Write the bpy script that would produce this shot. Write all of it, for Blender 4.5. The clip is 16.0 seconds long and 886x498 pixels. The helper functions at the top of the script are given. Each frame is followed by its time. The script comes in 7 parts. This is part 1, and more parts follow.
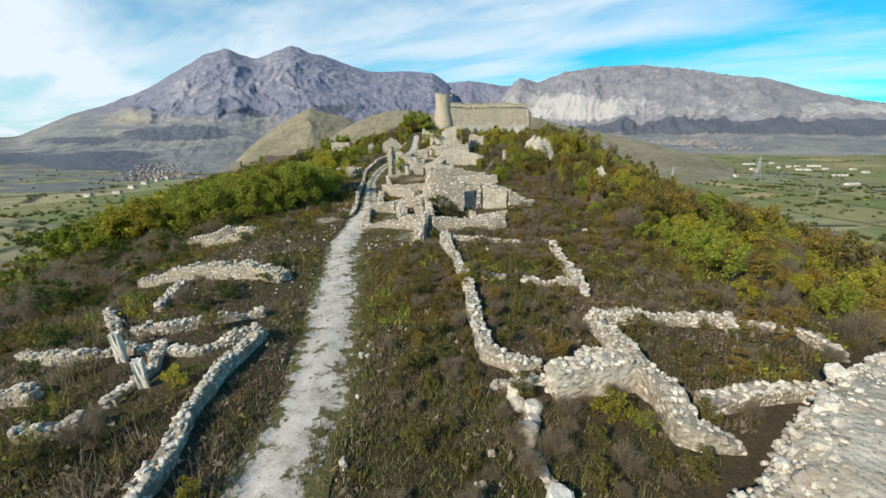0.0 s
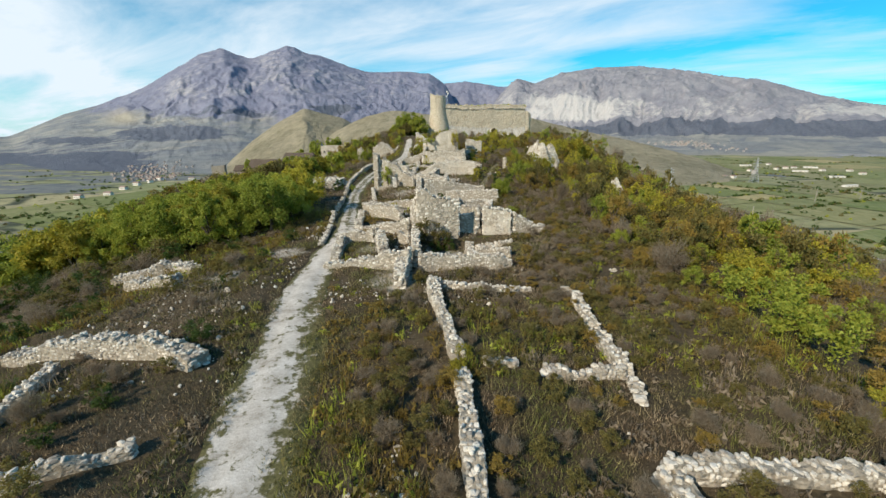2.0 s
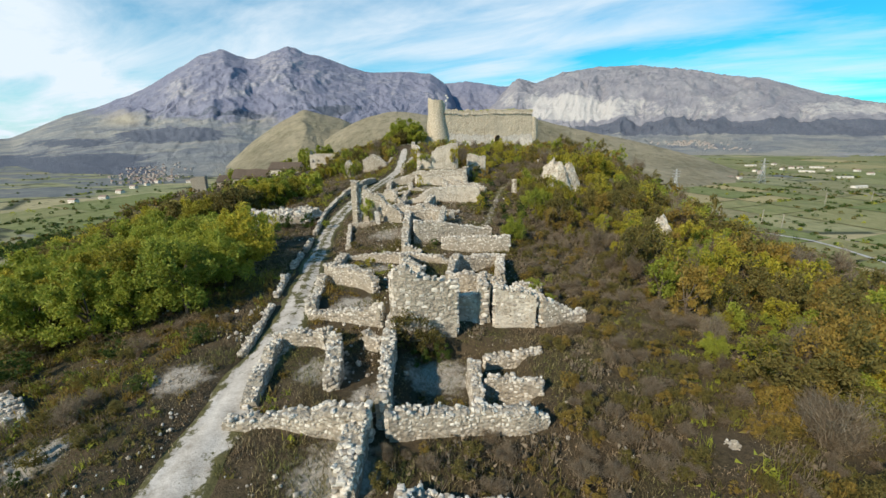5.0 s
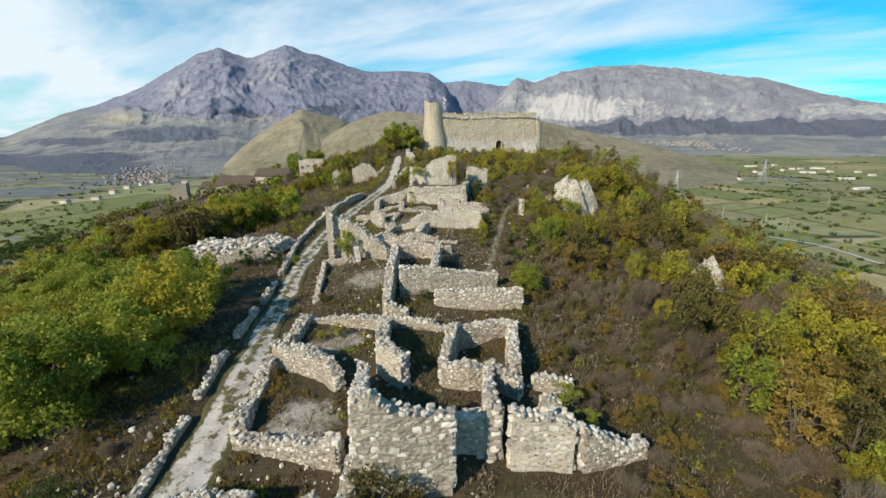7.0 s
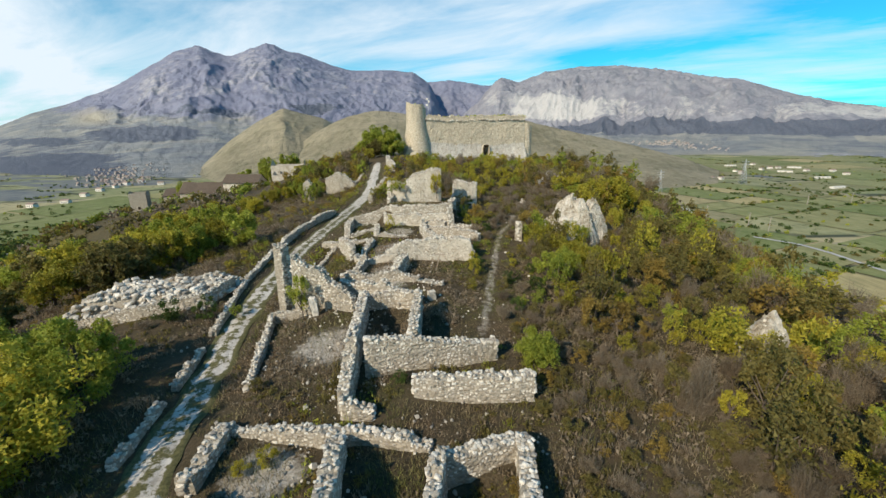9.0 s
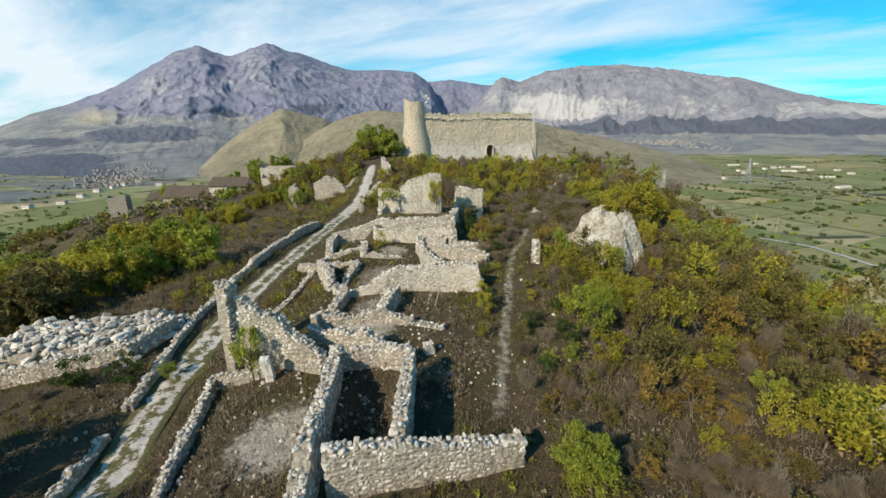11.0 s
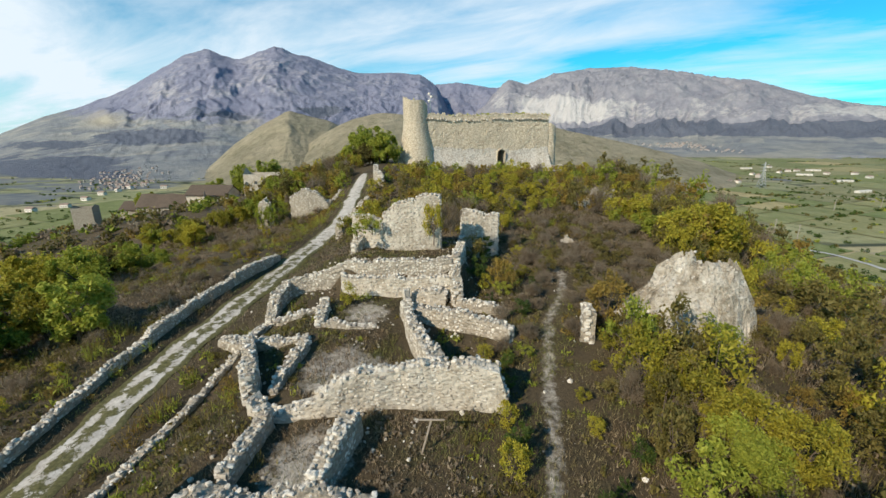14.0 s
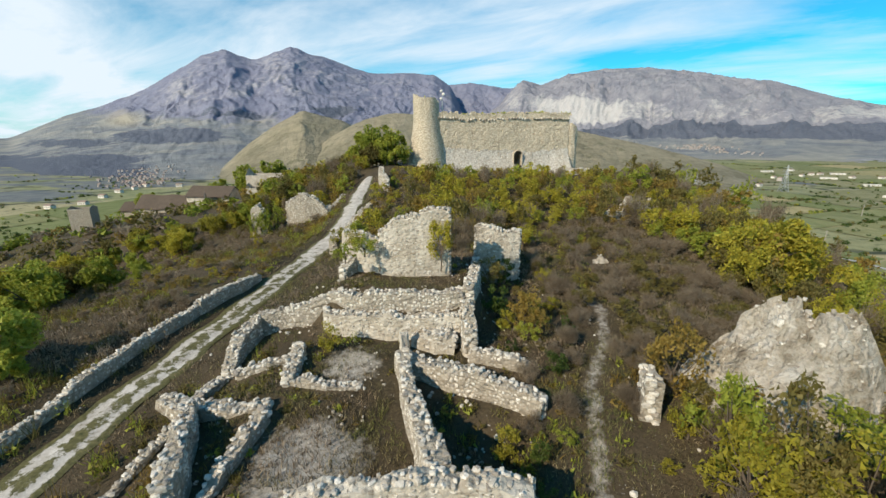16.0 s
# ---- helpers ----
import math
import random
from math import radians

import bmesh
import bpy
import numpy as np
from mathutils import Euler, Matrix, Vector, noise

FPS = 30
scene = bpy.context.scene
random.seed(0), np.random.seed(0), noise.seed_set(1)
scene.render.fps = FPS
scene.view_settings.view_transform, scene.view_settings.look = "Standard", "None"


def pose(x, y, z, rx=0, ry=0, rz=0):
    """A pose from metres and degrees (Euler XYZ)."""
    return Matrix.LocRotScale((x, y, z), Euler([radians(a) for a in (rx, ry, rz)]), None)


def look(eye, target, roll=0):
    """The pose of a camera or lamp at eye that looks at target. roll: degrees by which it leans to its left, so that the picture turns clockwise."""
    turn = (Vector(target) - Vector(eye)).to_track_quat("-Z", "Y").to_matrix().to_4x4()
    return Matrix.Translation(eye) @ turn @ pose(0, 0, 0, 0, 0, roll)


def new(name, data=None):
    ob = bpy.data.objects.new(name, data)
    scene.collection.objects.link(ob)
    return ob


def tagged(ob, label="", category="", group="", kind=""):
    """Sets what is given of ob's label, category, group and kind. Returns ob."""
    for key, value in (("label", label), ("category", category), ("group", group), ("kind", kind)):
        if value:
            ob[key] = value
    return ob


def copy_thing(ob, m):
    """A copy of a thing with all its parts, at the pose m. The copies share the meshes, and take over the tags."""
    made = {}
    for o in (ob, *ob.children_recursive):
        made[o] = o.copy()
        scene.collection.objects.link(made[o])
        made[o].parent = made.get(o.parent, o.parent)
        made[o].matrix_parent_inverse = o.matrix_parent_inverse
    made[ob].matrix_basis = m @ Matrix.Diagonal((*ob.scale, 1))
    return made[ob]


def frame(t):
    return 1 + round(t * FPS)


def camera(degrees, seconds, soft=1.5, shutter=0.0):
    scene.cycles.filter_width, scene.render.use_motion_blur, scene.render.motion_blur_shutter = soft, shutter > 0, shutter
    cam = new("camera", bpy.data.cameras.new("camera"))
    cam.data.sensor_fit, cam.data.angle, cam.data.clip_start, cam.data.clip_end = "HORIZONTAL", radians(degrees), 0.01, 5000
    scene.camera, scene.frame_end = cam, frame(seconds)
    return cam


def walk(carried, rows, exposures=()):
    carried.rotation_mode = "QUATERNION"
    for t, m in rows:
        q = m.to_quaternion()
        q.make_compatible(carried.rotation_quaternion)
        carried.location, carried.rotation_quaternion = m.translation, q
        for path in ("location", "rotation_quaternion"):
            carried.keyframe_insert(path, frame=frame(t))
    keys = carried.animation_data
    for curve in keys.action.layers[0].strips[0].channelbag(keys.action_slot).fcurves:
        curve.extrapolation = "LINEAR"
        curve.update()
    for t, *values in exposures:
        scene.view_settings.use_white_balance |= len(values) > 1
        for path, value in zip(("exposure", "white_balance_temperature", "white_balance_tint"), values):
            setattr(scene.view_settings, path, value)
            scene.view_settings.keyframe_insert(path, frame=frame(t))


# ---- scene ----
cam = camera(94.0, 16.0, soft=1.5)
PATH = [
    (0, (1.5, -5.742, 7.803), (1.412, -3.821, 7.252), -0.3),
    (0.5, (1.542, -3.781, 7.88), (1.453, -1.86, 7.329), -0.2),
    (1, (1.604, -1.625, 8.048), (1.515, 0.296, 7.497), -0.3),
    (1.5, (1.632, 0.382, 8.279), (1.548, 2.303, 7.729), -0.2),
    (2, (1.686, 2.652, 8.578), (1.613, 4.574, 8.029), -0.2),
    (2.5, (1.744, 4.661, 8.902), (1.684, 6.584, 8.356), -0.3),
    (3, (1.755, 6.833, 9.287), (1.698, 8.756, 8.742), -0.3),
    (3.5, (1.772, 9.004, 9.708), (1.703, 10.926, 9.16), -0.3),
    (4, (1.791, 11.448, 10.133), (1.71, 13.37, 9.584), -0.4),
    (6.5, (1.867, 22.81, 12.044), (1.792, 24.731, 11.493), -0.4),
    (7, (1.849, 25.215, 12.463), (1.776, 27.135, 11.911), -0.3),
    (7.5, (1.871, 27.409, 12.839), (1.802, 29.33, 12.286), -0.4),
    (8, (1.878, 29.721, 13.223), (1.824, 31.642, 12.668), -0.3),
    (8.5, (1.847, 31.881, 13.452), (1.815, 33.802, 12.897), -0.3),
    (9, (1.831, 34.177, 13.528), (1.827, 36.099, 12.973), -0.3),
    (11.5, (1.823, 44.338, 13.373), (1.812, 46.259, 12.817), -0.5),
    (12, (1.827, 46.567, 13.335), (1.799, 48.488, 12.781), -0.4),
    (12.5, (1.93, 48.868, 13.326), (1.886, 50.79, 12.774), -0.3),
    (13, (2.032, 51.239, 13.315), (1.976, 53.161, 12.765), -0.4),
    (13.5, (2.125, 53.488, 13.284), (2.07, 55.411, 12.737), -0.4),
    (14, (2.243, 55.885, 13.34), (2.205, 57.809, 12.796), -0.4),
    (14.5, (2.289, 57.942, 13.374), (2.263, 59.867, 12.832), -0.4),
    (15, (2.254, 59.762, 13.369), (2.22, 61.687, 12.827), -0.3),
    (15.5, (2.23, 61.074, 13.324), (2.169, 62.998, 12.781), -0.2),
    (16, (2.238, 62.161, 13.235), (2.144, 64.084, 12.693), -0.1),
]
walk(cam, [(t, look(eye, target, roll)) for t, eye, target, roll in PATH])

# ---- world, sun ----
SUN_AZ = radians(220)      # where the sunlight comes from, clockwise from +y
SUN_EL = radians(33)
sun_from = Vector((math.sin(SUN_AZ) * math.cos(SUN_EL), math.cos(SUN_AZ) * math.cos(SUN_EL), math.sin(SUN_EL)))
sun = new("sun", bpy.data.lights.new("sun", "SUN"))
sun.data.energy, sun.data.angle, sun.data.color = 5.0, radians(0.6), (1.0, 0.85, 0.655)
sun.rotation_mode = "QUATERNION"
sun.rotation_quaternion = (-sun_from).to_track_quat("-Z", "Y")

world = bpy.data.worlds.new("world")
scene.world = world
world.use_nodes = True
wn, wl = world.node_tree.nodes, world.node_tree.links
wn.clear()


def wnode(kind, **values):
    n = wn.new(kind)
    for k, v in values.items():
        n.inputs[k].default_value = v
    return n


sky = wn.new("ShaderNodeTexSky")
sky.sky_type, sky.sun_disc, sky.sun_elevation, sky.sun_rotation = "NISHITA", False, SUN_EL, SUN_AZ
sky.air_density, sky.dust_density, sky.ozone_density, sky.altitude = 1.0, 0.3, 2.0, 300
geo = wn.new("ShaderNodeTexCoord")
split = wn.new("ShaderNodeSeparateXYZ")
wl.new(geo.outputs["Generated"], split.inputs[0])
# streaky high cloud on a plane overhead
lift = wn.new("ShaderNodeMath"); lift.operation = "ADD"; lift.inputs[1].default_value = 0.12
wl.new(split.outputs["Z"], lift.inputs[0])
clampz = wn.new("ShaderNodeMath"); clampz.operation = "MAXIMUM"; clampz.inputs[1].default_value = 0.05
wl.new(lift.outputs[0], clampz.inputs[0])
px = wn.new("ShaderNodeMath"); px.operation = "DIVIDE"
py = wn.new("ShaderNodeMath"); py.operation = "DIVIDE"
wl.new(split.outputs["X"], px.inputs[0]); wl.new(clampz.outputs[0], px.inputs[1])
wl.new(split.outputs["Y"], py.inputs[0]); wl.new(clampz.outputs[0], py.inputs[1])
plane = wn.new("ShaderNodeCombineXYZ")
wl.new(px.outputs[0], plane.inputs[0]); wl.new(py.outputs[0], plane.inputs[1])
swung = wn.new("ShaderNodeMapping")
swung.inputs["Rotation"].default_value = (0, 0, radians(38))
wl.new(plane.outputs[0], swung.inputs[0])
turned = wn.new("ShaderNodeMapping")
turned.inputs["Scale"].default_value = (0.60, 1.35, 1)
turned.inputs["Location"].default_value = (0.6, 0.35, 0)
wl.new(swung.outputs[0], turned.inputs[0])
fine = wnode("ShaderNodeTexNoise", Scale=1.05, Detail=10.0, Roughness=0.60, Distortion=0.45)
wl.new(turned.outputs[0], fine.inputs["Vector"])
broad = wnode("ShaderNodeTexNoise", Scale=0.42, Detail=2.0, Roughness=0.5)
wl.new(turned.outputs[0], broad.inputs["Vector"])
addn = wn.new("ShaderNodeMath"); addn.operation = "ADD"
wl.new(fine.outputs["Fac"], addn.inputs[0]); wl.new(broad.outputs["Fac"], addn.inputs[1])
cover = wnode("ShaderNodeMapRange")
cover.inputs["From Min"].default_value, cover.inputs["From Max"].default_value = 0.76, 1.24
cover.inputs["To Max"].default_value = 1.0
# the cloud thins out overhead and towards the east
high = wnode("ShaderNodeMapRange")
high.inputs["From Min"].default_value, high.inputs["From Max"].default_value = 0.62, 0.36
wl.new(split.outputs["Z"], high.inputs["Value"])
east = wnode("ShaderNodeMapRange")
east.inputs["From Min"].default_value, east.inputs["From Max"].default_value = 0.0, 0.9
east.inputs["To Min"].default_value, east.inputs["To Max"].default_value = -0.06, 0.20
wl.new(split.outputs["X"], east.inputs["Value"])
level = wn.new("ShaderNodeMath"); level.operation = "SUBTRACT"
wl.new(addn.outputs[0], level.inputs[0]); wl.new(east.outputs[0], level.inputs[1])
wl.new(level.outputs[0], cover.inputs["Value"])
thin = wn.new("ShaderNodeMath"); thin.operation = "MULTIPLY"
wl.new(cover.outputs[0], thin.inputs[0]); wl.new(high.outputs[0], thin.inputs[1])
tint = wn.new("ShaderNodeMixRGB"); tint.blend_type = "MULTIPLY"; tint.inputs[0].default_value = 1.0
tint.inputs[2].default_value = (0.16, 1.16, 1.36, 1)
wl.new(sky.outputs[0], tint.inputs[1])
mix = wn.new("ShaderNodeMixRGB")
mix.inputs[2].default_value = (8.2, 9.3, 10.2, 1)
wl.new(thin.outputs[0], mix.inputs[0]); wl.new(tint.outputs[0], mix.inputs[1])
back = wnode("ShaderNodeBackground", Strength=0.10)
wl.new(mix.outputs[0], back.inputs["Color"])
wout = wn.new("ShaderNodeOutputWorld")
wl.new(back.outputs[0], wout.inputs["Surface"])

# ---- numeric helpers ----
rng = np.random.default_rng(7)


def hash2(ix, iy, seed):
    h = (ix.astype(np.int64) * 374761393 + iy.astype(np.int64) * 668265263 + seed * 974711) & 0x7FFFFFFF
    h = ((h ^ (h >> 13)) * 1274126177) & 0x7FFFFFFF
    return ((h ^ (h >> 16)) & 0xFFFF) / 65535.0


def vnoise(x, y, seed=0):
    """Smooth value noise, 0 to 1."""
    x, y = np.asarray(x, float), np.asarray(y, float)
    ix, iy = np.floor(x), np.floor(y)
    fx, fy = x - ix, y - iy
    fx, fy = fx * fx * (3 - 2 * fx), fy * fy * (3 - 2 * fy)
    a, b = hash2(ix, iy, seed), hash2(ix + 1, iy, seed)
    c, d = hash2(ix, iy + 1, seed), hash2(ix + 1, iy + 1, seed)
    return (a * (1 - fx) + b * fx) * (1 - fy) + (c * (1 - fx) + d * fx) * fy


def fbm(x, y, octaves=4, seed=0):
    total, amp, norm = 0.0, 1.0, 0.0
    for o in range(octaves):
        total = total + amp * vnoise(x * 2 ** o, y * 2 ** o, seed + 17 * o)
        norm += amp
        amp *= 0.5
    return total / norm


def smooth(e0, e1, x):
    t = np.clip((np.asarray(x, float) - e0) / (e1 - e0), 0, 1)
    return t * t * (3 - 2 * t)


PLAIN = -88.0
CREST_Y = (-400, -120, -40, 0, 22, 30, 40, 50, 60, 70, 80, 90, 100, 110, 125, 140, 165, 200, 260, 400)
CREST_Z = (-88, -30, -5, -1.1, -1.0, -0.5, -0.1, 0.2, 0.8, 1.7, 2.4, 3.0, 3.4, 4.2, 6.4, 7.2, 6.6, 4.0, -15, -70)
LEFT_Y, LEFT_X = (-50, 20, 45, 60, 85, 97, 110, 170, 260), (-12, -11, -12, -17, -17, -14, -11, -12, -12)
RIGHT_Y, RIGHT_X = (-50, 20, 50, 80, 110, 150, 260), (14, 14, 12, 15, 24, 34, 40)
TRACK_Y = (-30, 0, 2.4, 7.2, 15.9, 18.9, 26, 32, 39, 46, 56, 64, 71, 77, 91, 104, 116, 125, 133)
TRACK_X = (-2.8, -3.0, -3.15, -3.6, -5.5, -6.2, -7.8, -8.3, -8.6, -10.0, -12.2, -13.4, -13.7, -13.5, -12.2, -11.2, -11.6, -12.6, -14.0)


def track_x(y):
    return np.interp(y, TRACK_Y, TRACK_X)


def rough_ground(x, y):
    x, y = np.asarray(x, float), np.asarray(y, float)
    crest = np.interp(y, CREST_Y, CREST_Z)
    crest = (crest + np.interp(y - 4, CREST_Y, CREST_Z) + np.interp(y + 4, CREST_Y, CREST_Z)) / 3
    dl = np.maximum(0, np.interp(y, LEFT_Y, LEFT_X) - x)
    dr = np.maximum(0, x - np.interp(y, RIGHT_Y, RIGHT_X))
    d = dl + dr
    far_r = np.maximum(0, dr - 9)
    fall = np.where(dl > 0, 0.22, 0.30 - 0.105 * smooth(15, 40, y) * smooth(98, 68, y)) * d * d / (d + 6) + 0.0011 * np.minimum(d, 120) ** 2 + (0.08 + 0.22 * smooth(68, 98, y)) * far_r * far_r / (far_r + 10) * smooth(20, 40, y) * smooth(330, 250, y)
    # the lane lies lower than the terraces of the ruins
    lane = smooth(-6.5, -10.5, x) * smooth(45, 58, y) * smooth(118, 100, y)
    z = crest - fall - 0.9 * lane
    # the bank drops west of the upper lane
    z = z - 1.9 * smooth(-12.6, -16.5, x) * smooth(95, 104, y) * smooth(142, 126, y)
    # the terrace under the tall gable
    z = z + smooth(82.2, 83.4, y) * smooth(97, 91, y) * smooth(-6.5, -4.8, x) * smooth(4.2, 2.6, x) * np.maximum(0, 4.75 - z)
    # sunken floors of the rooms
    for x0, x1, y0, y1, deep in ((-0.9, 5.4, 30.8, 37.0, 0.65), (1.7, 5.2, 72.6, 76.6, 0.6), (-2.9, -0.4, 55.6, 61.2, 0.6), (1.6, 4.6, 44.2, 47.8, 0.5)):
        z = z - deep * smooth(x0, x0 + 0.5, x) * smooth(x1, x1 - 0.5, x) * smooth(y0, y0 + 0.5, y) * smooth(y1, y1 - 0.5, y)
    # the ground sinks again before the castle
    z = z - 2.1 * smooth(-8, -3, x) * smooth(122, 138, y) * smooth(260, 200, y)
    # the castle mound
    z = z + 0.3 * np.exp(-((x - 12) / 17) ** 2 - ((y - 134) / 15) ** 2)
    # the shelf on which the lower village stands
    shelf = -0.7 + 0.19 * (x + 45)
    z = z + smooth(115, 140, y) * smooth(230, 190, y) * smooth(-130, -95, x) * smooth(-8, -30, x) * np.maximum(0, shelf - z)
    k = 9.0
    return PLAIN + k * np.logaddexp(0, (z - PLAIN) / k)


def ground_z(x, y):
    x, y = np.asarray(x, float), np.asarray(y, float)
    near = np.exp(-(np.maximum(0, np.hypot(x, y - 70) - 150) / 120) ** 2)
    off = np.abs(x - track_x(y))
    calm = 0.25 + 0.75 * smooth(1.0, 3.5, off)
    bumps = 0.9 * (fbm(x / 9, y / 9, 3, 3) - 0.5) + 0.25 * (fbm(x / 1.6, y / 1.6, 2, 5) - 0.5)
    return rough_ground(x, y) + near * calm * bumps


def ground(x, y):
    return float(ground_z(np.array([x]), np.array([y]))[0])

# ---- materials ----


class Mat:
    """A node material under construction."""

    def __init__(self, name, rough=0.9):
        self.m = bpy.data.materials.new(name)
        self.m.use_nodes = True
        self.n, self.l = self.m.node_tree.nodes, self.m.node_tree.links
        self.b = self.n["Principled BSDF"]
        self.b.inputs["Roughness"].default_value = rough
        self.b.inputs["Specular IOR Level"].default_value = 0.25
        self.pos = self.n.new("ShaderNodeNewGeometry").outputs["Position"]

    def node(self, kind, *wires, **values):
        n = self.n.new(kind)
        for k, v in values.items():
            n.inputs[k.replace("_", " ")].default_value = v
        for sock, src in wires:
            self.l.new(src, n.inputs[sock])
        return n

    def noise(self, scale, detail=4.0, rough=0.55, stretch=None, seed=0.0, distort=0.0):
        src = self.pos
        if stretch or seed:
            mp = self.node("ShaderNodeMapping", ("Vector", src))
            mp.inputs["Scale"].default_value = stretch or (1, 1, 1)
            mp.inputs["Location"].default_value = (seed, seed * 1.7, seed * 0.6)
            src = mp.outputs[0]
        return self.node("ShaderNodeTexNoise", ("Vector", src), Scale=scale, Detail=detail, Roughness=rough, Distortion=distort).outputs["Fac"]

    def cells(self, scale, out="Color", stretch=None, feature="F1"):
        src = self.pos
        if stretch:
            mp = self.node("ShaderNodeMapping", ("Vector", src))
            mp.inputs["Scale"].default_value = stretch
            src = mp.outputs[0]
        v = self.node("ShaderNodeTexVoronoi", ("Vector", src), Scale=scale)
        v.feature = feature
        return v.outputs[out]

    def span(self, fac, a, b, lo=0.0, hi=1.0):
        n = self.node("ShaderNodeMapRange", ("Value", fac))
        n.inputs["From Min"].default_value, n.inputs["From Max"].default_value = a, b
        n.inputs["To Min"].default_value, n.inputs["To Max"].default_value = lo, hi
        return n.outputs[0]

    def ramp(self, fac, *stops):
        n = self.node("ShaderNodeValToRGB", ("Fac", fac))
        e = n.color_ramp.elements
        while len(e) < len(stops):
            e.new(0.5)
        for el, (p, c) in zip(e, stops):
            el.position, el.color = p, (*c, 1)
        return n.outputs["Color"]

    def mix(self, fac, a, b, blend="MIX"):
        n = self.n.new("ShaderNodeMixRGB")
        n.blend_type = blend
        for sock, v in ((0, fac), (1, a), (2, b)):
            if isinstance(v, tuple):
                n.inputs[sock].default_value = (*v, 1)
            elif isinstance(v, (int, float)):
                n.inputs[sock].default_value = v
            else:
                self.l.new(v, n.inputs[sock])
        return n.outputs[0]

    def math(self, op, a, b=0.0):
        n = self.n.new("ShaderNodeMath")
        n.operation = op
        for sock, v in ((0, a), (1, b)):
            if isinstance(v, (int, float)):
                n.inputs[sock].default_value = v
            else:
                self.l.new(v, n.inputs[sock])
        return n.outputs[0]

    def attr(self, name):
        n = self.n.new("ShaderNodeAttribute")
        n.attribute_name = name
        return n.outputs["Fac"]

    def height(self):
        return self.node("ShaderNodeSeparateXYZ", (0, self.pos)).outputs["Z"]

    def done(self, color, bump=None, strength=0.4, dist=0.05):
        if isinstance(color, tuple):
            self.b.inputs["Base Color"].default_value = (*color, 1)
        else:
            self.l.new(color, self.b.inputs["Base Color"])
        if bump is not None:
            bn = self.node("ShaderNodeBump", ("Height", bump), Strength=strength, Distance=dist)
            self.l.new(bn.outputs[0], self.b.inputs["Normal"])
        return self.m


def make_ground_material():
    k = Mat("hill_and_fields")
    big, mid, small = k.noise(0.09, 4, 0.6), k.noise(0.6, 5, 0.65), k.noise(7.0, 5, 0.7)
    turf = k.ramp(k.math("ADD", k.math("MULTIPLY", big, 0.55), k.math("MULTIPLY", mid, 0.45)),
                  (0.36, (0.028, 0.025, 0.012)), (0.46, (0.056, 0.043, 0.025)), (0.54, (0.095, 0.069, 0.043)), (0.64, (0.047, 0.050, 0.018)))
    turf = k.mix(k.span(small, 0.46, 0.80), turf, (0.115, 0.087, 0.05), "MIX")
    turf = k.mix(0.45, turf, k.ramp(small, (0.3, (0.022, 0.019, 0.011)), (0.7, (0.120, 0.096, 0.055))), "MIX")
    # loose white pebbles
    peb = k.span(k.cells(5.5, "Distance"), 0.16, 0.10)
    peb = k.math("MULTIPLY", peb, k.span(k.noise(0.8, 3, 0.6, seed=9.0), 0.50, 0.64))
    turf = k.mix(k.math("MULTIPLY", peb, 0.8), turf, (0.50, 0.47, 0.41))
    bare = k.math("ADD", k.attr("bare"), k.math("MULTIPLY", k.math("SUBTRACT", k.noise(2.2, 5, 0.7, seed=4.0), 0.5), 1.1))
    turf = k.mix(k.span(bare, 0.42, 0.72), turf, k.ramp(k.noise(5, 6, 0.7), (0.3, (0.30, 0.27, 0.225)), (0.7, (0.52, 0.49, 0.43))))
    # patchwork of fields on the plain
    cell = k.cells(0.0075, "Color", (1.0, 1.7, 0.0))
    sep = k.node("ShaderNodeSeparateColor", (0, cell)).outputs[0]
    fields = k.ramp(sep, (0.0, (0.15, 0.19, 0.072)), (0.22, (0.26, 0.27, 0.12)), (0.42, (0.25, 0.225, 0.14)), (0.60, (0.185, 0.225, 0.085)), (0.76, (0.46, 0.38, 0.22)), (0.82, (0.25, 0.265, 0.12)), (1.0, (0.20, 0.22, 0.095)))
    fields = k.mix(0.42, fields, k.ramp(k.noise(0.025, 9, 0.72), (0.36, (0.13, 0.145, 0.085)), (0.50, (0.29, 0.285, 0.16)), (0.64, (0.45, 0.41, 0.27))))
    edge = k.span(k.cells(0.0075, "Distance", (1.0, 1.7, 0.0), "DISTANCE_TO_EDGE"), 0.03, 0.09)
    hedge = k.mix(k.span(k.noise(0.012, 3, 0.6), 0.45, 0.55), (0.05, 0.06, 0.035), fields)
    fields = k.mix(edge, hedge, fields)
    shrub = k.math("MULTIPLY", k.span(k.noise(0.10, 4, 0.6, seed=31.0), 0.58, 0.64), k.span(k.noise(0.008, 4, 0.6, seed=33.0), 0.42, 0.56))
    fields = k.mix(k.math("MULTIPLY", shrub, 0.7), fields, (0.055, 0.07, 0.03))
    # woods lie thick under the western mountain; their blue-grey has haze painted in
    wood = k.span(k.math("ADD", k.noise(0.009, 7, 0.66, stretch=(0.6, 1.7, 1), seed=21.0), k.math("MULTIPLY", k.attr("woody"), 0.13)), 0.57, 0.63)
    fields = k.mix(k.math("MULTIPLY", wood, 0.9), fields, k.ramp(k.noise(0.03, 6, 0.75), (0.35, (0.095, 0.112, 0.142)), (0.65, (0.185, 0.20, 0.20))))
    low = k.span(k.height(), -55, -80)
    slope = k.mix(0.5, k.ramp(k.noise(0.05, 6, 0.7), (0.35, (0.035, 0.045, 0.018)), (0.6, (0.12, 0.12, 0.045))), turf)
    hill = k.mix(k.span(k.height(), -6, -16), turf, slope)
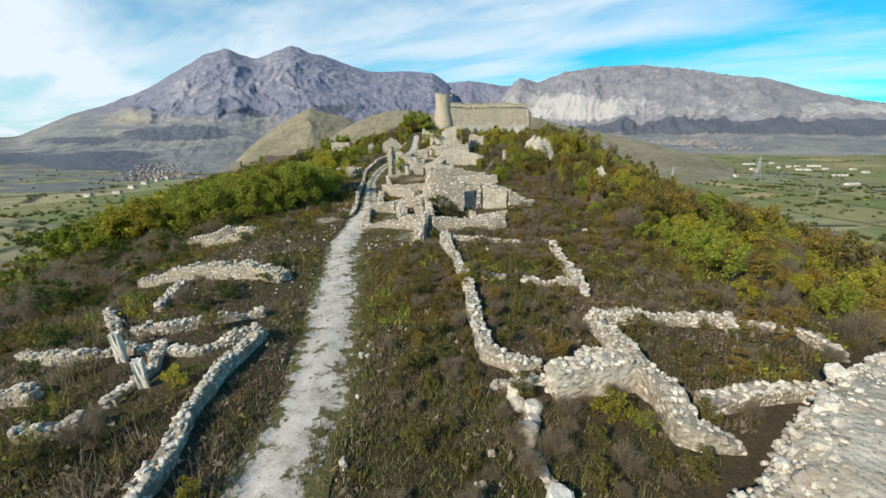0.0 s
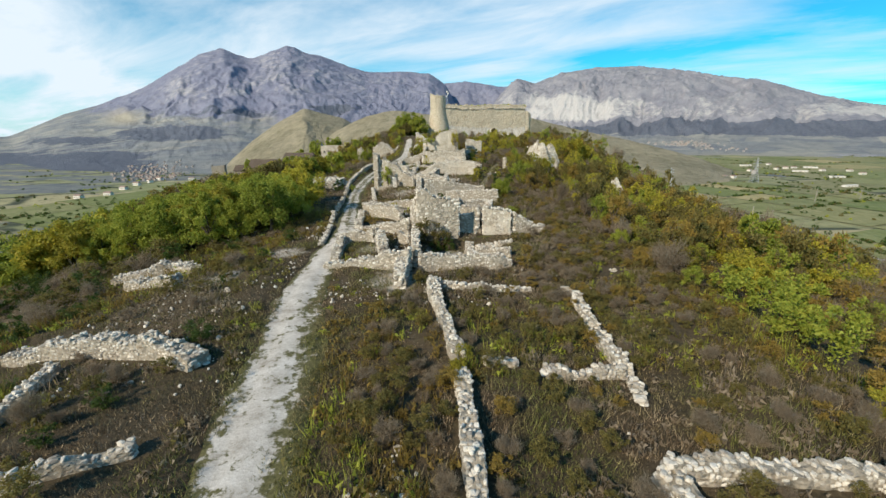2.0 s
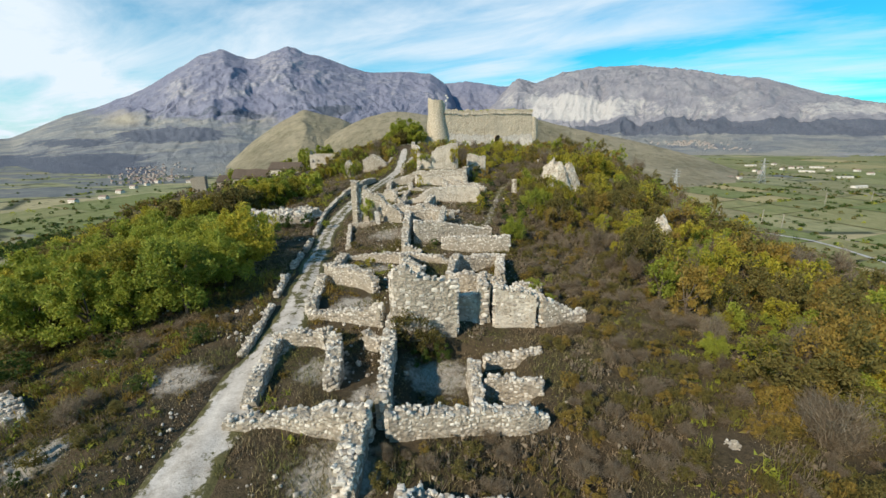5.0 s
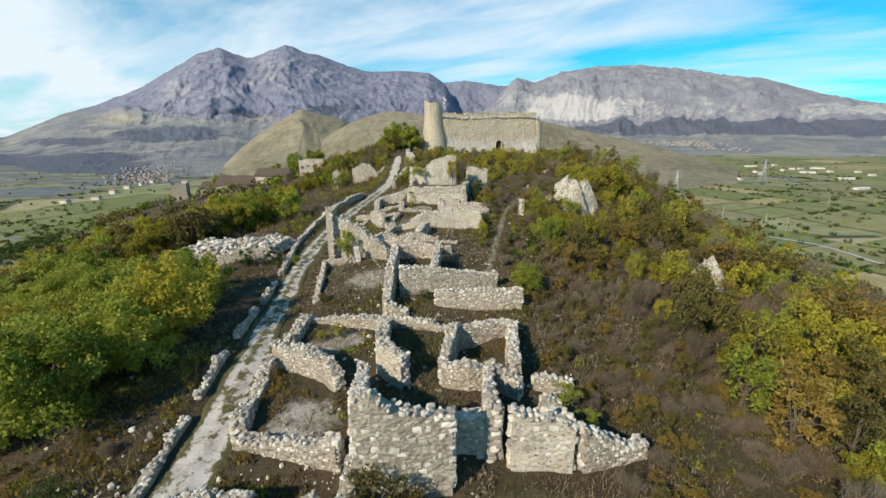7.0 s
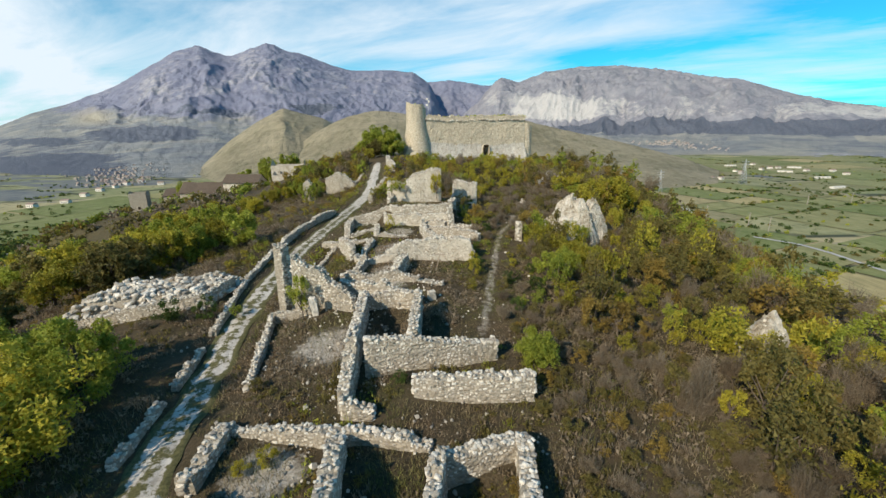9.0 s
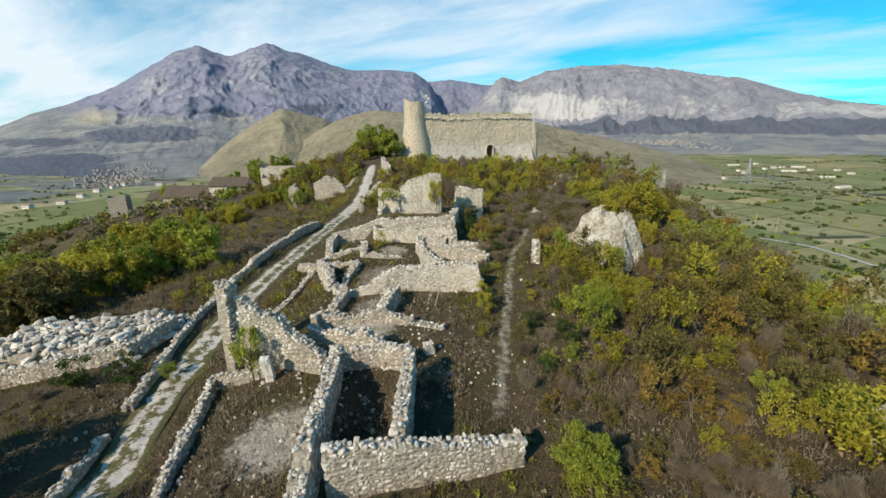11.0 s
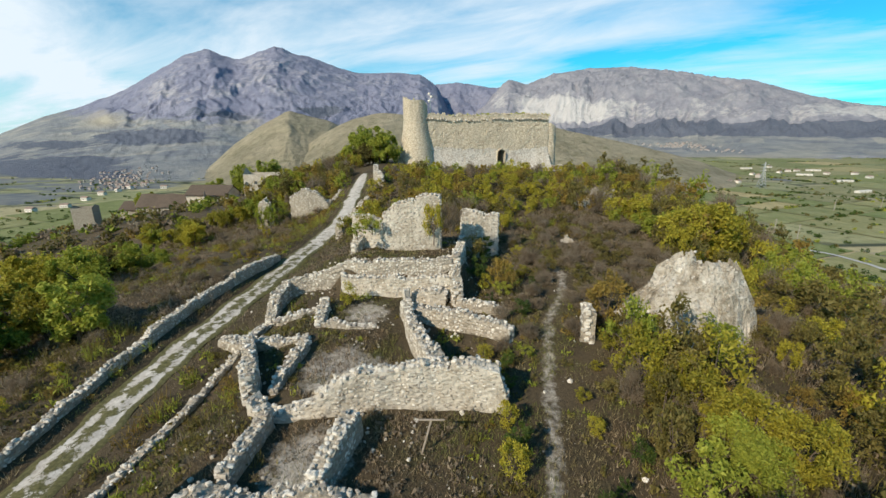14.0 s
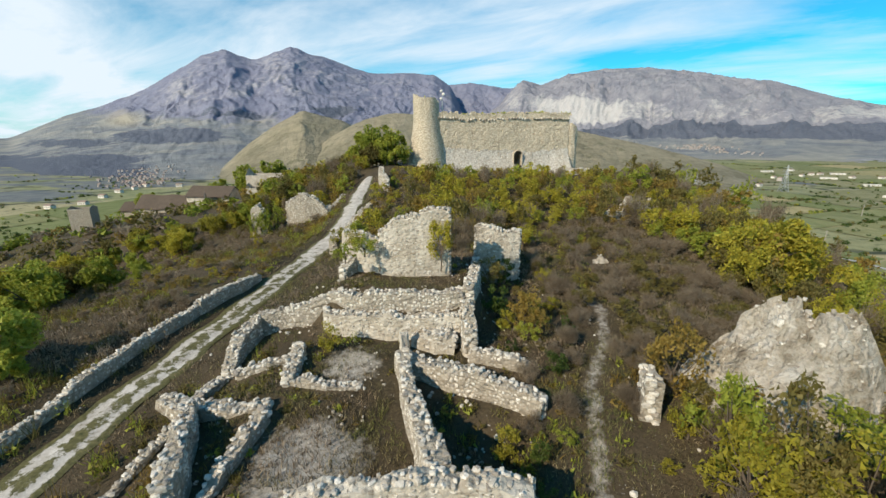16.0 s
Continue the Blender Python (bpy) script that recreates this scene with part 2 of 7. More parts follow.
    col = k.mix(low, hill, fields)
    return k.done(col, k.math("ADD", small, mid), 0.7, 0.12)


def make_path_material():
    k = Mat("pale_gravel")
    col = k.ramp(k.noise(1.1, 6, 0.65), (0.32, (0.30, 0.272, 0.23)), (0.46, (0.47, 0.44, 0.395)), (0.66, (0.63, 0.605, 0.56)))
    peb = k.cells(13.0, "Color")
    col = k.mix(0.22, col, k.ramp(k.node("ShaderNodeSeparateColor", (0, peb)).outputs[0], (0.0, (0.25, 0.22, 0.18)), (1.0, (0.72, 0.70, 0.66))))
    # grass that grows through: along the crown of the lane and in tufts
    grass = k.math("ADD", k.attr("verge"), k.math("MULTIPLY", k.math("SUBTRACT", k.noise(1.5, 9, 0.74, seed=2.0), 0.5), 2.6))
    turf = k.ramp(k.noise(6, 4, 0.7), (0.3, (0.05, 0.055, 0.02)), (0.7, (0.17, 0.155, 0.07)))
    col = k.mix(k.span(grass, 0.50, 0.66), col, turf)
    return k.done(col, k.math("ADD", k.cells(13.0, "Distance"), k.noise(3, 7, 0.75)), 0.2, 0.05)


def make_stone_material(name, dark=1.0, warm=0.0):
    """Pale weathered limestone; each block differs."""
    k = Mat(name)
    isl = k.n.new("ShaderNodeNewGeometry").outputs["Random Per Island"]
    obj = k.n.new("ShaderNodeObjectInfo").outputs["Random"]
    rnd = k.math("FRACT", k.math("ADD", isl, obj))
    d = dark
    block = k.ramp(rnd, (0.0, (0.22 * d, 0.185 * d, 0.145 * d)), (0.3, (0.48 * d, 0.43 * d, 0.345 * d)), (0.62, (0.75 * d, 0.695 * d, 0.59 * d)), (1.0, (0.88 * d, (0.84 - warm) * d, (0.75 - 2 * warm) * d)))
    lichen = k.span(k.noise(2.6, 6, 0.7), 0.48, 0.68)
    col = k.mix(k.math("MULTIPLY", lichen, 0.65), block, (0.20, 0.19, 0.165))
    moss = k.span(k.noise(0.5, 4, 0.6, seed=3.0), 0.60, 0.74)
    col = k.mix(k.math("MULTIPLY", moss, 0.4), col, (0.22, 0.20, 0.10))
    crack = k.span(k.noise(9, 7, 0.75, seed=12.0), 0.55, 0.64, 0, 0.75)
    col = k.mix(crack, col, (0.12, 0.105, 0.08))
    grain = k.noise(14, 6, 0.7)
    col = k.mix(0.30, col, k.ramp(grain, (0.3, (0.16, 0.15, 0.13)), (0.7, (0.72, 0.70, 0.66))), "MIX")
    return k.done(col, k.math("ADD", grain, k.noise(4, 4, 0.6)), 0.6, 0.04)


def make_core_material():
    k = Mat("rubble_and_mortar")
    col = k.ramp(k.noise(3.0, 7, 0.7), (0.3, (0.105, 0.088, 0.065)), (0.50, (0.265, 0.232, 0.178)), (0.7, (0.48, 0.435, 0.35)))
    cell = k.span(k.cells(4.5, "Distance", (1, 1, 1.4)), 0.05, 0.5)
    col = k.mix(k.math("MULTIPLY", cell, 0.6), (0.46, 0.42, 0.345), col)
    return k.done(col, k.math("ADD", k.cells(4.5, "Distance", (1, 1, 1.4)), k.noise(9, 5, 0.7)), 0.9, 0.10)


def make_plaster_material():
    """Old lime mortar over rubble: stones show through in patches, with pits and stains."""
    k = Mat("old_lime_mortar")
    col = k.ramp(k.noise(0.9, 7, 0.65), (0.34, (0.36, 0.315, 0.245)), (0.5, (0.50, 0.455, 0.375)), (0.66, (0.58, 0.545, 0.47)))
    stones = k.cells(4.2, "Distance", (1, 1, 1.5))
    rnd = k.node("ShaderNodeSeparateColor", (0, k.cells(4.2, "Color", (1, 1, 1.5)))).outputs[0]
    face = k.ramp(rnd, (0.0, (0.27, 0.24, 0.19)), (0.5, (0.44, 0.40, 0.33)), (1.0, (0.62, 0.58, 0.50)))
    show = k.math("MULTIPLY", k.span(stones, 0.50, 0.34), k.span(k.noise(0.7, 4, 0.6, seed=8.0), 0.42, 0.56))
    col = k.mix(k.math("MULTIPLY", show, 0.85), col, face)
    pits = k.span(k.noise(6.0, 5, 0.7, seed=3.0), 0.60, 0.70)
    col = k.mix(k.math("MULTIPLY", pits, 0.75), col, (0.12, 0.105, 0.08))
    return k.done(col, k.math("SUBTRACT", k.noise(5, 6, 0.7), k.math("ADD", pits, k.math("MULTIPLY", stones, 0.8))), 0.9, 0.08)


def make_castle_material(name="castle_masonry", grey=False):
    k = Mat(name)
    rnd = k.node("ShaderNodeSeparateColor", (0, k.cells(4.4, "Color", (1, 1, 1.5)))).outputs[0]
    if grey:
        col = k.ramp(rnd, (0.0, (0.45, 0.425, 0.375)), (0.5, (0.60, 0.575, 0.52)), (1.0, (0.72, 0.695, 0.64)))
    else:
        col = k.ramp(rnd, (0.0, (0.47, 0.405, 0.30)), (0.5, (0.63, 0.555, 0.42)), (1.0, (0.74, 0.67, 0.53)))
    stain = k.noise(0.35, 5, 0.65, stretch=(1, 1, 0.45))
    col = k.mix(k.span(stain, 0.46, 0.70, 0, 0.6), col, (0.50, 0.455, 0.37))
    col = k.mix(k.span(k.noise(1.6, 6, 0.72, seed=5.0), 0.56, 0.72, 0, 0.6), col, (0.20, 0.175, 0.13))
    # putlog holes and lost stones: no depth, their inner shade painted as dark spots
    hole = k.span(k.cells(0.8, "Distance", (1, 1, 1.25)), 0.11, 0.07)
    col = k.mix(k.math("MULTIPLY", hole, 0.85), col, (0.07, 0.06, 0.045))
    rain = k.span(k.noise(1.3, 5, 0.7, stretch=(1, 1, 0.12), seed=14.0), 0.54, 0.70, 0, 0.5)
    col = k.mix(rain, col, (0.24, 0.215, 0.17))
    joint = k.span(k.cells(4.4, "Distance", (1, 1, 1.5)), 0.25, 0.65)
    col = k.mix(k.math("MULTIPLY", joint, 0.5), col, (0.17, 0.15, 0.115))
    return k.done(col, k.math("SUBTRACT", k.noise(3, 6, 0.7), k.cells(4.4, "Distance", (1, 1, 1.5))), 0.35, 0.06)


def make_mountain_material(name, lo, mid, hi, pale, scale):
    """Bare rock above, fields and woods below, colours blued for haze; the zones lie in attributes of the mesh."""
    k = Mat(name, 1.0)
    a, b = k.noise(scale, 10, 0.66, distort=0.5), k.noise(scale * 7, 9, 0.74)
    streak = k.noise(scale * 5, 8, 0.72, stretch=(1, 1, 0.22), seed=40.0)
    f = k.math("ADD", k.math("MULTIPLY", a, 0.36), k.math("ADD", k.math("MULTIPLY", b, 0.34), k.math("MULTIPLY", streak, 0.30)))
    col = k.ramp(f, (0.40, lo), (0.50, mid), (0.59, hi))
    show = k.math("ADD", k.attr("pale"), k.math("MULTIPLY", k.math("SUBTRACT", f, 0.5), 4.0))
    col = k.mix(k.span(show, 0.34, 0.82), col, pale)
    # meadows and small fields, drawn out along the slope, blued for haze
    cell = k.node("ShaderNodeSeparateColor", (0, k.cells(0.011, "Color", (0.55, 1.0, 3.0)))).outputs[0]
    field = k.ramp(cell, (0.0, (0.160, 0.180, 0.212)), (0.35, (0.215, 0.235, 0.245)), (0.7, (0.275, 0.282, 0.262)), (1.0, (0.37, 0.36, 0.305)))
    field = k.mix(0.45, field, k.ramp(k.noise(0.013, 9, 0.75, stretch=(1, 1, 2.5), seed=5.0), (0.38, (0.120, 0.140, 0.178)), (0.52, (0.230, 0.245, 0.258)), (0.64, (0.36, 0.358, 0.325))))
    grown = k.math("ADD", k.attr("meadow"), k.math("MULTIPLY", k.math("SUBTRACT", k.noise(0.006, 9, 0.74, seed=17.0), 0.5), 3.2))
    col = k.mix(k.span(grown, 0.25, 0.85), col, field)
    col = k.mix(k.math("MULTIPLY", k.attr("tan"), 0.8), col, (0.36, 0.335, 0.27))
    # woods, their dark slate tone holding painted haze
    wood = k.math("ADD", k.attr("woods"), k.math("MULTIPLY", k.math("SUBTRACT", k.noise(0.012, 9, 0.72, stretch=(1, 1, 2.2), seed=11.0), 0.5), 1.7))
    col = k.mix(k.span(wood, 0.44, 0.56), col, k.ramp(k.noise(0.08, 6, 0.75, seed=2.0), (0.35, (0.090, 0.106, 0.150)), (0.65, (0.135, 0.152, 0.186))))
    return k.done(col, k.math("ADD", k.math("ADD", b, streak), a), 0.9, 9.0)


def make_dry_hill_material():
    k = Mat("dry_grass_hill", 1.0)
    a, b = k.noise(0.006, 9, 0.66), k.noise(0.06, 8, 0.75)
    f = k.math("ADD", k.math("MULTIPLY", a, 0.55), k.math("MULTIPLY", b, 0.45))
    col = k.ramp(f, (0.38, (0.150, 0.140, 0.092)), (0.50, (0.250, 0.226, 0.156)), (0.62, (0.345, 0.308, 0.222)))
    scrub = k.span(k.noise(0.035, 8, 0.75, seed=8.0), 0.56, 0.64)
    col = k.mix(k.math("MULTIPLY", scrub, 0.7), col, (0.11, 0.115, 0.065))
    return k.done(col, k.math("ADD", a, b), 1.0, 5.0)


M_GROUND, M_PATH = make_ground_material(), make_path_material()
M_STONE, M_CORE, M_CASTLE = make_stone_material("limestone_blocks"), make_core_material(), make_castle_material()
M_PLASTER, M_CASTLE_GREY = make_plaster_material(), make_castle_material("grey_castle_masonry", True)
# distance haze is painted into the mountains as blue base colours
M_MOUNT = make_mountain_material("hazed_grey_violet_mountain", (0.162, 0.178, 0.258), (0.205, 0.220, 0.298), (0.258, 0.268, 0.332), (0.365, 0.365, 0.395), 0.0040)
M_MOUNT_PALE = make_mountain_material("hazed_grey_mountain_with_pale_cliffs", (0.198, 0.205, 0.250), (0.262, 0.267, 0.302), (0.325, 0.325, 0.348), (0.48, 0.475, 0.47), 0.0045)
M_HILL = make_dry_hill_material()


def mesh_from(name, verts, faces, material, smooth_shade=False):
    me = bpy.data.meshes.new(name)
    verts, faces = np.asarray(verts, np.float32), np.asarray(faces, np.int32)
    nf, c = faces.shape
    me.vertices.add(len(verts))
    me.vertices.foreach_set("co", verts.ravel())
    me.loops.add(nf * c)
    me.loops.foreach_set("vertex_index", faces.ravel())
    me.polygons.add(nf)
    me.polygons.foreach_set("loop_start", np.arange(0, nf * c, c, dtype=np.int32))
    me.polygons.foreach_set("loop_total", np.full(nf, c, np.int32))
    me.polygons.foreach_set("use_smooth", np.full(nf, smooth_shade, bool))
    me.materials.append(material)
    me.update(calc_edges=True)
    return me


def grid_faces(nu, nv):
    i = np.arange(nu * nv).reshape(nv, nu)
    return np.stack([i[:-1, :-1], i[:-1, 1:], i[1:, 1:], i[1:, :-1]], -1).reshape(-1, 4)


def part(name, bm, material, parent, label=""):
    """Links a bmesh (or a mesh) as one mesh object under a thing or a part."""
    me = bm
    if isinstance(bm, bmesh.types.BMesh):
        me = bpy.data.meshes.new(name)
        bm.to_mesh(me)
        bm.free()
        me.materials.append(material)
    ob = new(name, me)
    ob.parent = parent
    if label:
        ob["label"] = label
    return ob


def thing(name, label, category, group="", kind=""):
    return tagged(new(name), label, category, group, kind)


# ---- the ground: one sheet to the horizon ----
def stretch_out(a, step, end):
    out = [a]
    while abs(out[-1]) < abs(end):
        step *= 1.09
        out.append(out[-1] + math.copysign(step, end))
    return out[1:]


gx = np.array(stretch_out(-42, 0.55, -4900)[::-1] + list(np.arange(-42, 44, 0.55)) + stretch_out(44, 0.55, 4900))
gy = np.array(stretch_out(-12, 0.5, -4900)[::-1] + list(np.arange(-12, 128, 0.5)) + list(np.arange(128, 172, 0.9)) + stretch_out(172, 0.9, 4900))
GX, GY = np.meshgrid(gx, gy)
track_off = np.abs(GX - track_x(GY))
TRACK_HALF_Y, TRACK_HALF = (0, 7, 16, 20, 28, 45, 70, 100, 125), (1.4, 1.6, 1.8, 1.75, 1.25, 1.05, 1.05, 1.15, 1.0)
cut = smooth(1.0, 0.2, track_off - np.interp(GY, TRACK_HALF_Y, TRACK_HALF) + 0.3) * smooth(131, 127, GY) * 0.22
GZ = ground_z(GX, GY) - cut
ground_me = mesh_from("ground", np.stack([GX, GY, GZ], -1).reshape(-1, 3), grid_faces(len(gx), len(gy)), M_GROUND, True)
bare = np.zeros_like(GX)
FLOORS = ((-5.0, 40.6, 1.9), (-4.8, 33.6, 1.6), (-5.5, 47.6, 1.9), (0.8, 34.5, 2.0), (-5.2, 57, 2.6), (-3, 66, 2.2), (-3, 68.5, 2.0), (-3.2, 74, 2.6), (-3, 79.6, 1.6), (-2, 31.5, 1.2), (-2.5, 27.6, 2.0),
          (13.0, 74.5, 1.4), (-11.5, 33, 1.6), (-14, 28, 1.5), (-4.2, 64.2, 1.4))
for bx, by, br in FLOORS:
    bare = np.maximum(bare, 0.95 * np.exp(-(((GX - bx) / br) ** 2 + ((GY - by) / br) ** 2)))
TRAIL_Y, TRAIL_X = (56, 60, 67.5, 74, 78.5, 82.2, 85.5, 88, 90.5), (3.8, 4.6, 5.9, 7.1, 8.0, 9.8, 10.6, 10.4, 9.3)
trail = np.abs(GX - np.interp(GY, TRAIL_Y, TRAIL_X))
bare = np.maximum(bare, 0.62 * smooth(0.9, 0.1, trail) * smooth(55, 60, GY) * smooth(92, 89, GY))
GR, GA = np.hypot(GX - 2, GY - 20), np.degrees(np.arctan2(GX - 2, GY - 20))
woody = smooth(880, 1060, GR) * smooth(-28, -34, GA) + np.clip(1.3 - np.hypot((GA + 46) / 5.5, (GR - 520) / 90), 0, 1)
ground_me.attributes.new("woody", "FLOAT", "POINT").data.foreach_set("value", woody.ravel().astype(np.float32))
at = ground_me.attributes.new("bare", "FLOAT", "POINT")
at.data.foreach_set("value", bare.ravel().astype(np.float32))
ground_ob = tagged(new("ground", ground_me), "dry grassy ridge above a plain of green and brown fields", "ground", kind="structure")

# the gravel lane, worn into the turf
ty = np.arange(-25, 131, 0.3)
tu = np.linspace(-1, 1, 15)
TU, TY = np.meshgrid(tu, ty)
half = np.interp(TY, TRACK_HALF_Y, TRACK_HALF) * (1 + 0.35 * (fbm(TY / 2.2, TU * 0 + 3, 3, 21) - 0.5) * 2 * np.sign(TU))
TX = track_x(TY) + TU * half
TZ = ground_z(TX, TY) - 0.06 - 0.10 * TU ** 4 - 0.05 * np.exp(-((np.abs(TU) - 0.5) / 0.2) ** 2)
path_me = mesh_from("path", np.stack([TX, TY, TZ], -1).reshape(-1, 3), grid_faces(len(tu), len(ty)), M_PATH, True)
verge = np.abs(TU) ** 2 * 0.62 + (0.30 + 0.20 * TU) * smooth(34, 22, TY) + (0.16 + 0.47 * np.exp(-(TU / 0.36) ** 2) + 0.6 * smooth(0.62, 0.85, np.abs(TU))) * smooth(26, 46, TY) * (1 - 0.6 * smooth(92, 102, TY)) + 0.08
at = path_me.attributes.new("verge", "FLOAT", "POINT")
at.data.foreach_set("value", verge.ravel().astype(np.float32))
tagged(new("path", path_me), "pale gravel lane with grass along its crown", "path", kind="structure")

# ---- hills and mountains round the plain ----


SURFACE = {}


def range_mesh(name, label, az, el, r_foot, r_crest, material, rough_amp, foot_z=PLAIN - 12, profile=((0, 0), (1, 1)), wave=260.0, seed=1, nu=420, nv=90, soft=3, fine=6.0, zones=None):
    """A ridge seen from the hill: az, el are the bearing and the height angle of its skyline; profile is its slope from foot to crest."""
    a = np.linspace(az[0], az[-1], nu)
    e = np.interp(a, az, el)
    e = np.convolve(np.pad(e, soft, mode='edge'), np.hanning(2 * soft + 3)[1:-1] / np.hanning(2 * soft + 3).sum(), mode='valid')
    s = np.concatenate([np.linspace(0, 1, nv), np.linspace(1.05, 1.5, 12)])
    A, S = np.meshgrid(np.radians(a), s)
    E = np.tan(np.radians(np.tile(e, (len(s), 1))))
    R = r_foot + (r_crest - r_foot) * S
    X, Y = 2 + R * np.sin(A), 20 + R * np.cos(A)
    top = 12 + r_crest * E
    px_, py_ = zip(*profile)
    rise = sum(np.interp(np.clip(S + o, 0, 1), px_, py_) for o in (-0.03, -0.015, 0, 0.015, 0.03)) / 5
    rise = rise + (1 - np.interp(0.97, px_, py_)) * 0.4 * smooth(0.94, 1.0, S)
    shape = np.where(S <= 1, rise, 1 - (S - 1) * 1.6)
    Z = foot_z + (top - foot_z) * np.minimum(shape, 1.0)
    # spurs and gullies that run down the slope
    lat, down = A * r_crest, S * (r_crest - r_foot)
    warp = (fbm(lat / wave / 1.6, down / wave / 1.6, 4, seed + 9) - 0.5) * 2.6
    ridged, amp_ = 0.0, 0.5
    for o in range(6):
        f_ = 2.0 ** o
        ridged = ridged + amp_ * (1 - np.abs(2 * vnoise(lat / wave * f_ + warp * (1 + 0.7 * o), down / wave / (2.2 - 0.2 * o) * f_ + 1.3 * warp, seed + 31 * o) - 1)) ** 1.5
        amp_ *= 0.60
    ridged = ridged - 0.55
    env = np.clip(4 * S * (1.08 - S), 0, 1) * smooth(0, 0.25, S)
    seen = np.degrees(np.arctan2(Z - 12, R))
    woods, meadow, pale, tan_ = (np.zeros_like(S) for _ in range(4))
    if zones:
        woods, meadow, pale, tan_ = zones(np.degrees(A), seen, S)
    env = env * (1 - 0.72 * np.clip(meadow, 0, 1))
    Z = Z + rough_amp * ridged * env * np.clip((top - foot_z) / 500, 0.08, 1)
    crag = (1 - np.abs(2 * fbm(lat / 70 + warp, down / 95, 4, seed + 4) - 1)) - 0.7
    Z = Z + fine * crag * smooth(0.15, 0.5, S) * (1 - 0.8 * np.clip(meadow, 0, 1)) * (1 - 0.75 * smooth(0.93, 1.0, S)) + 2.0 * np.clip(woods, 0, 1) * fbm(X / 30, Y / 30, 3, seed + 6)
    me = mesh_from(name, np.stack([X, Y, Z], -1).reshape(-1, 3), grid_faces(nu, len(s)), material, True)
    for nm, val in (("woods", woods), ("meadow", meadow), ("pale", pale), ("tan", tan_)):
        me.attributes.new(nm, "FLOAT", "POINT").data.foreach_set("value", np.broadcast_to(val, S.shape).ravel().astype(np.float32))
    SURFACE[name] = (a, R[:, 0], Z)
    return tagged(new(name, me), label, "mountain" if "mountain" in name else "hill", kind="structure")


def surface_height(name, az, r):
    a, rr, Z = SURFACE[name]
    return float(Z[int(np.argmin(np.abs(rr - r))), int(np.argmin(np.abs(a - az)))])


def oval(az, el, a0, e0, wa, we):
    return np.clip(1.25 - np.hypot((az - a0) / wa, (el - e0) / we), 0, 1)


def zones_twin(az, el, S):
    """The twin peak: woods along the break of slope, fields below, scree above."""
    meadow = 1.15 * smooth(2.4, 0.2, el + 0.05 * (az + 30)) + 0.55 * smooth(-38, -46, az)
    woods = 1.5 * oval(az, el, -34.2, -0.3, 5.4, 0.85) + 0.9 * oval(az, el, -16.5, 2.2, 4.5, 0.6) + 0.75 * oval(az, el, -27.5, 1.9, 6.5, 0.5) + 0.62 * smooth(-1.2, -3.0, el) * smooth(-34, -42, az) + 0.28 * smooth(0.6, -2, el) + 0.6 * oval(az, el, -43, -0.9, 4.5, 0.5)
    pale = 0.50 * smooth(2.6, 4.2, el) * (fbm(az / 3, el / 2, 3, 201) + 0.10) + 0.45 * oval(az, el, -32.5, 4.3, 2.2, 1.6) + 0.25 * oval(az, el, -22, 6.2, 3.0, 2.4)
    return woods, meadow, pale, 1.2 * oval(az, el, -38.8, 1.3, 1.7, 0.75) + 0.5 * oval(az, el, -25.5, 1.2, 3.0, 0.5)


def zones_cliffs(az, el, S):
    """The long mountain: pale cliffs over a belt of woods, open land at the foot."""
    rag = 0.35 * (fbm(az / 5.0, az * 0, 3, 211) - 0.5) * 2
    woods = 1.25 * smooth(0.70 + rag, 0.15 + rag, el) * smooth(-1.0, -0.35, el) * smooth(13, 17, az) + 0.25 * smooth(-0.9, -1.3, el)
    meadow = 1.15 * smooth(-0.3, -0.9, el) + 0.25 * smooth(5.0, 6.5, el)
    cliff = smooth(0.6, 1.1, el) * smooth(4.6, 3.0, el + 0.06 * (az - 14)) * smooth(7.5, 10, az)
    pale = cliff * (0.95 - 0.62 * smooth(17, 27, az)) + 0.42 * cliff * smooth(34, 41, az) + 0.9 * oval(az, el, 43.5, -3.0, 4.0, 0.7) + 0.5 * oval(az, el, 6.5, 3.5, 2.0, 1.6)
    return woods, meadow * (1 - 0.85 * oval(az, el, 43.5, -3.0, 4.0, 0.7)), pale, 0.7 * oval(az, el, 34.0, -2.9, 9.0, 0.45)


CONCAVE = ((0, 0), (0.12, 0.035), (0.3, 0.12), (0.5, 0.27), (0.62, 0.43), (0.8, 0.72), (1, 1))
STEEP = ((0, 0), (0.15, 0.03), (0.3, 0.10), (0.42, 0.21), (0.56, 0.57), (0.75, 0.83), (1, 1))
EVEN = ((0, 0), (0.25, 0.17), (0.5, 0.42), (0.75, 0.70), (1, 1))
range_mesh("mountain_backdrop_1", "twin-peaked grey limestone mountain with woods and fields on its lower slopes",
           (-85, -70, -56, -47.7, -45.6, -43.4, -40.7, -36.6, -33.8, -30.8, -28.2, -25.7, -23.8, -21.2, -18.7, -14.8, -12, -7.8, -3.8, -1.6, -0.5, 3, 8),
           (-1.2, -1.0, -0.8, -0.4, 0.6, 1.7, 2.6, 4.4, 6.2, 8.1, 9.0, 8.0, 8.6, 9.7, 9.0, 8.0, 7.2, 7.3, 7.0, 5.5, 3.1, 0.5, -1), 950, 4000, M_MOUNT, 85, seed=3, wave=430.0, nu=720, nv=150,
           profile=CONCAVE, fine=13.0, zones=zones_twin)
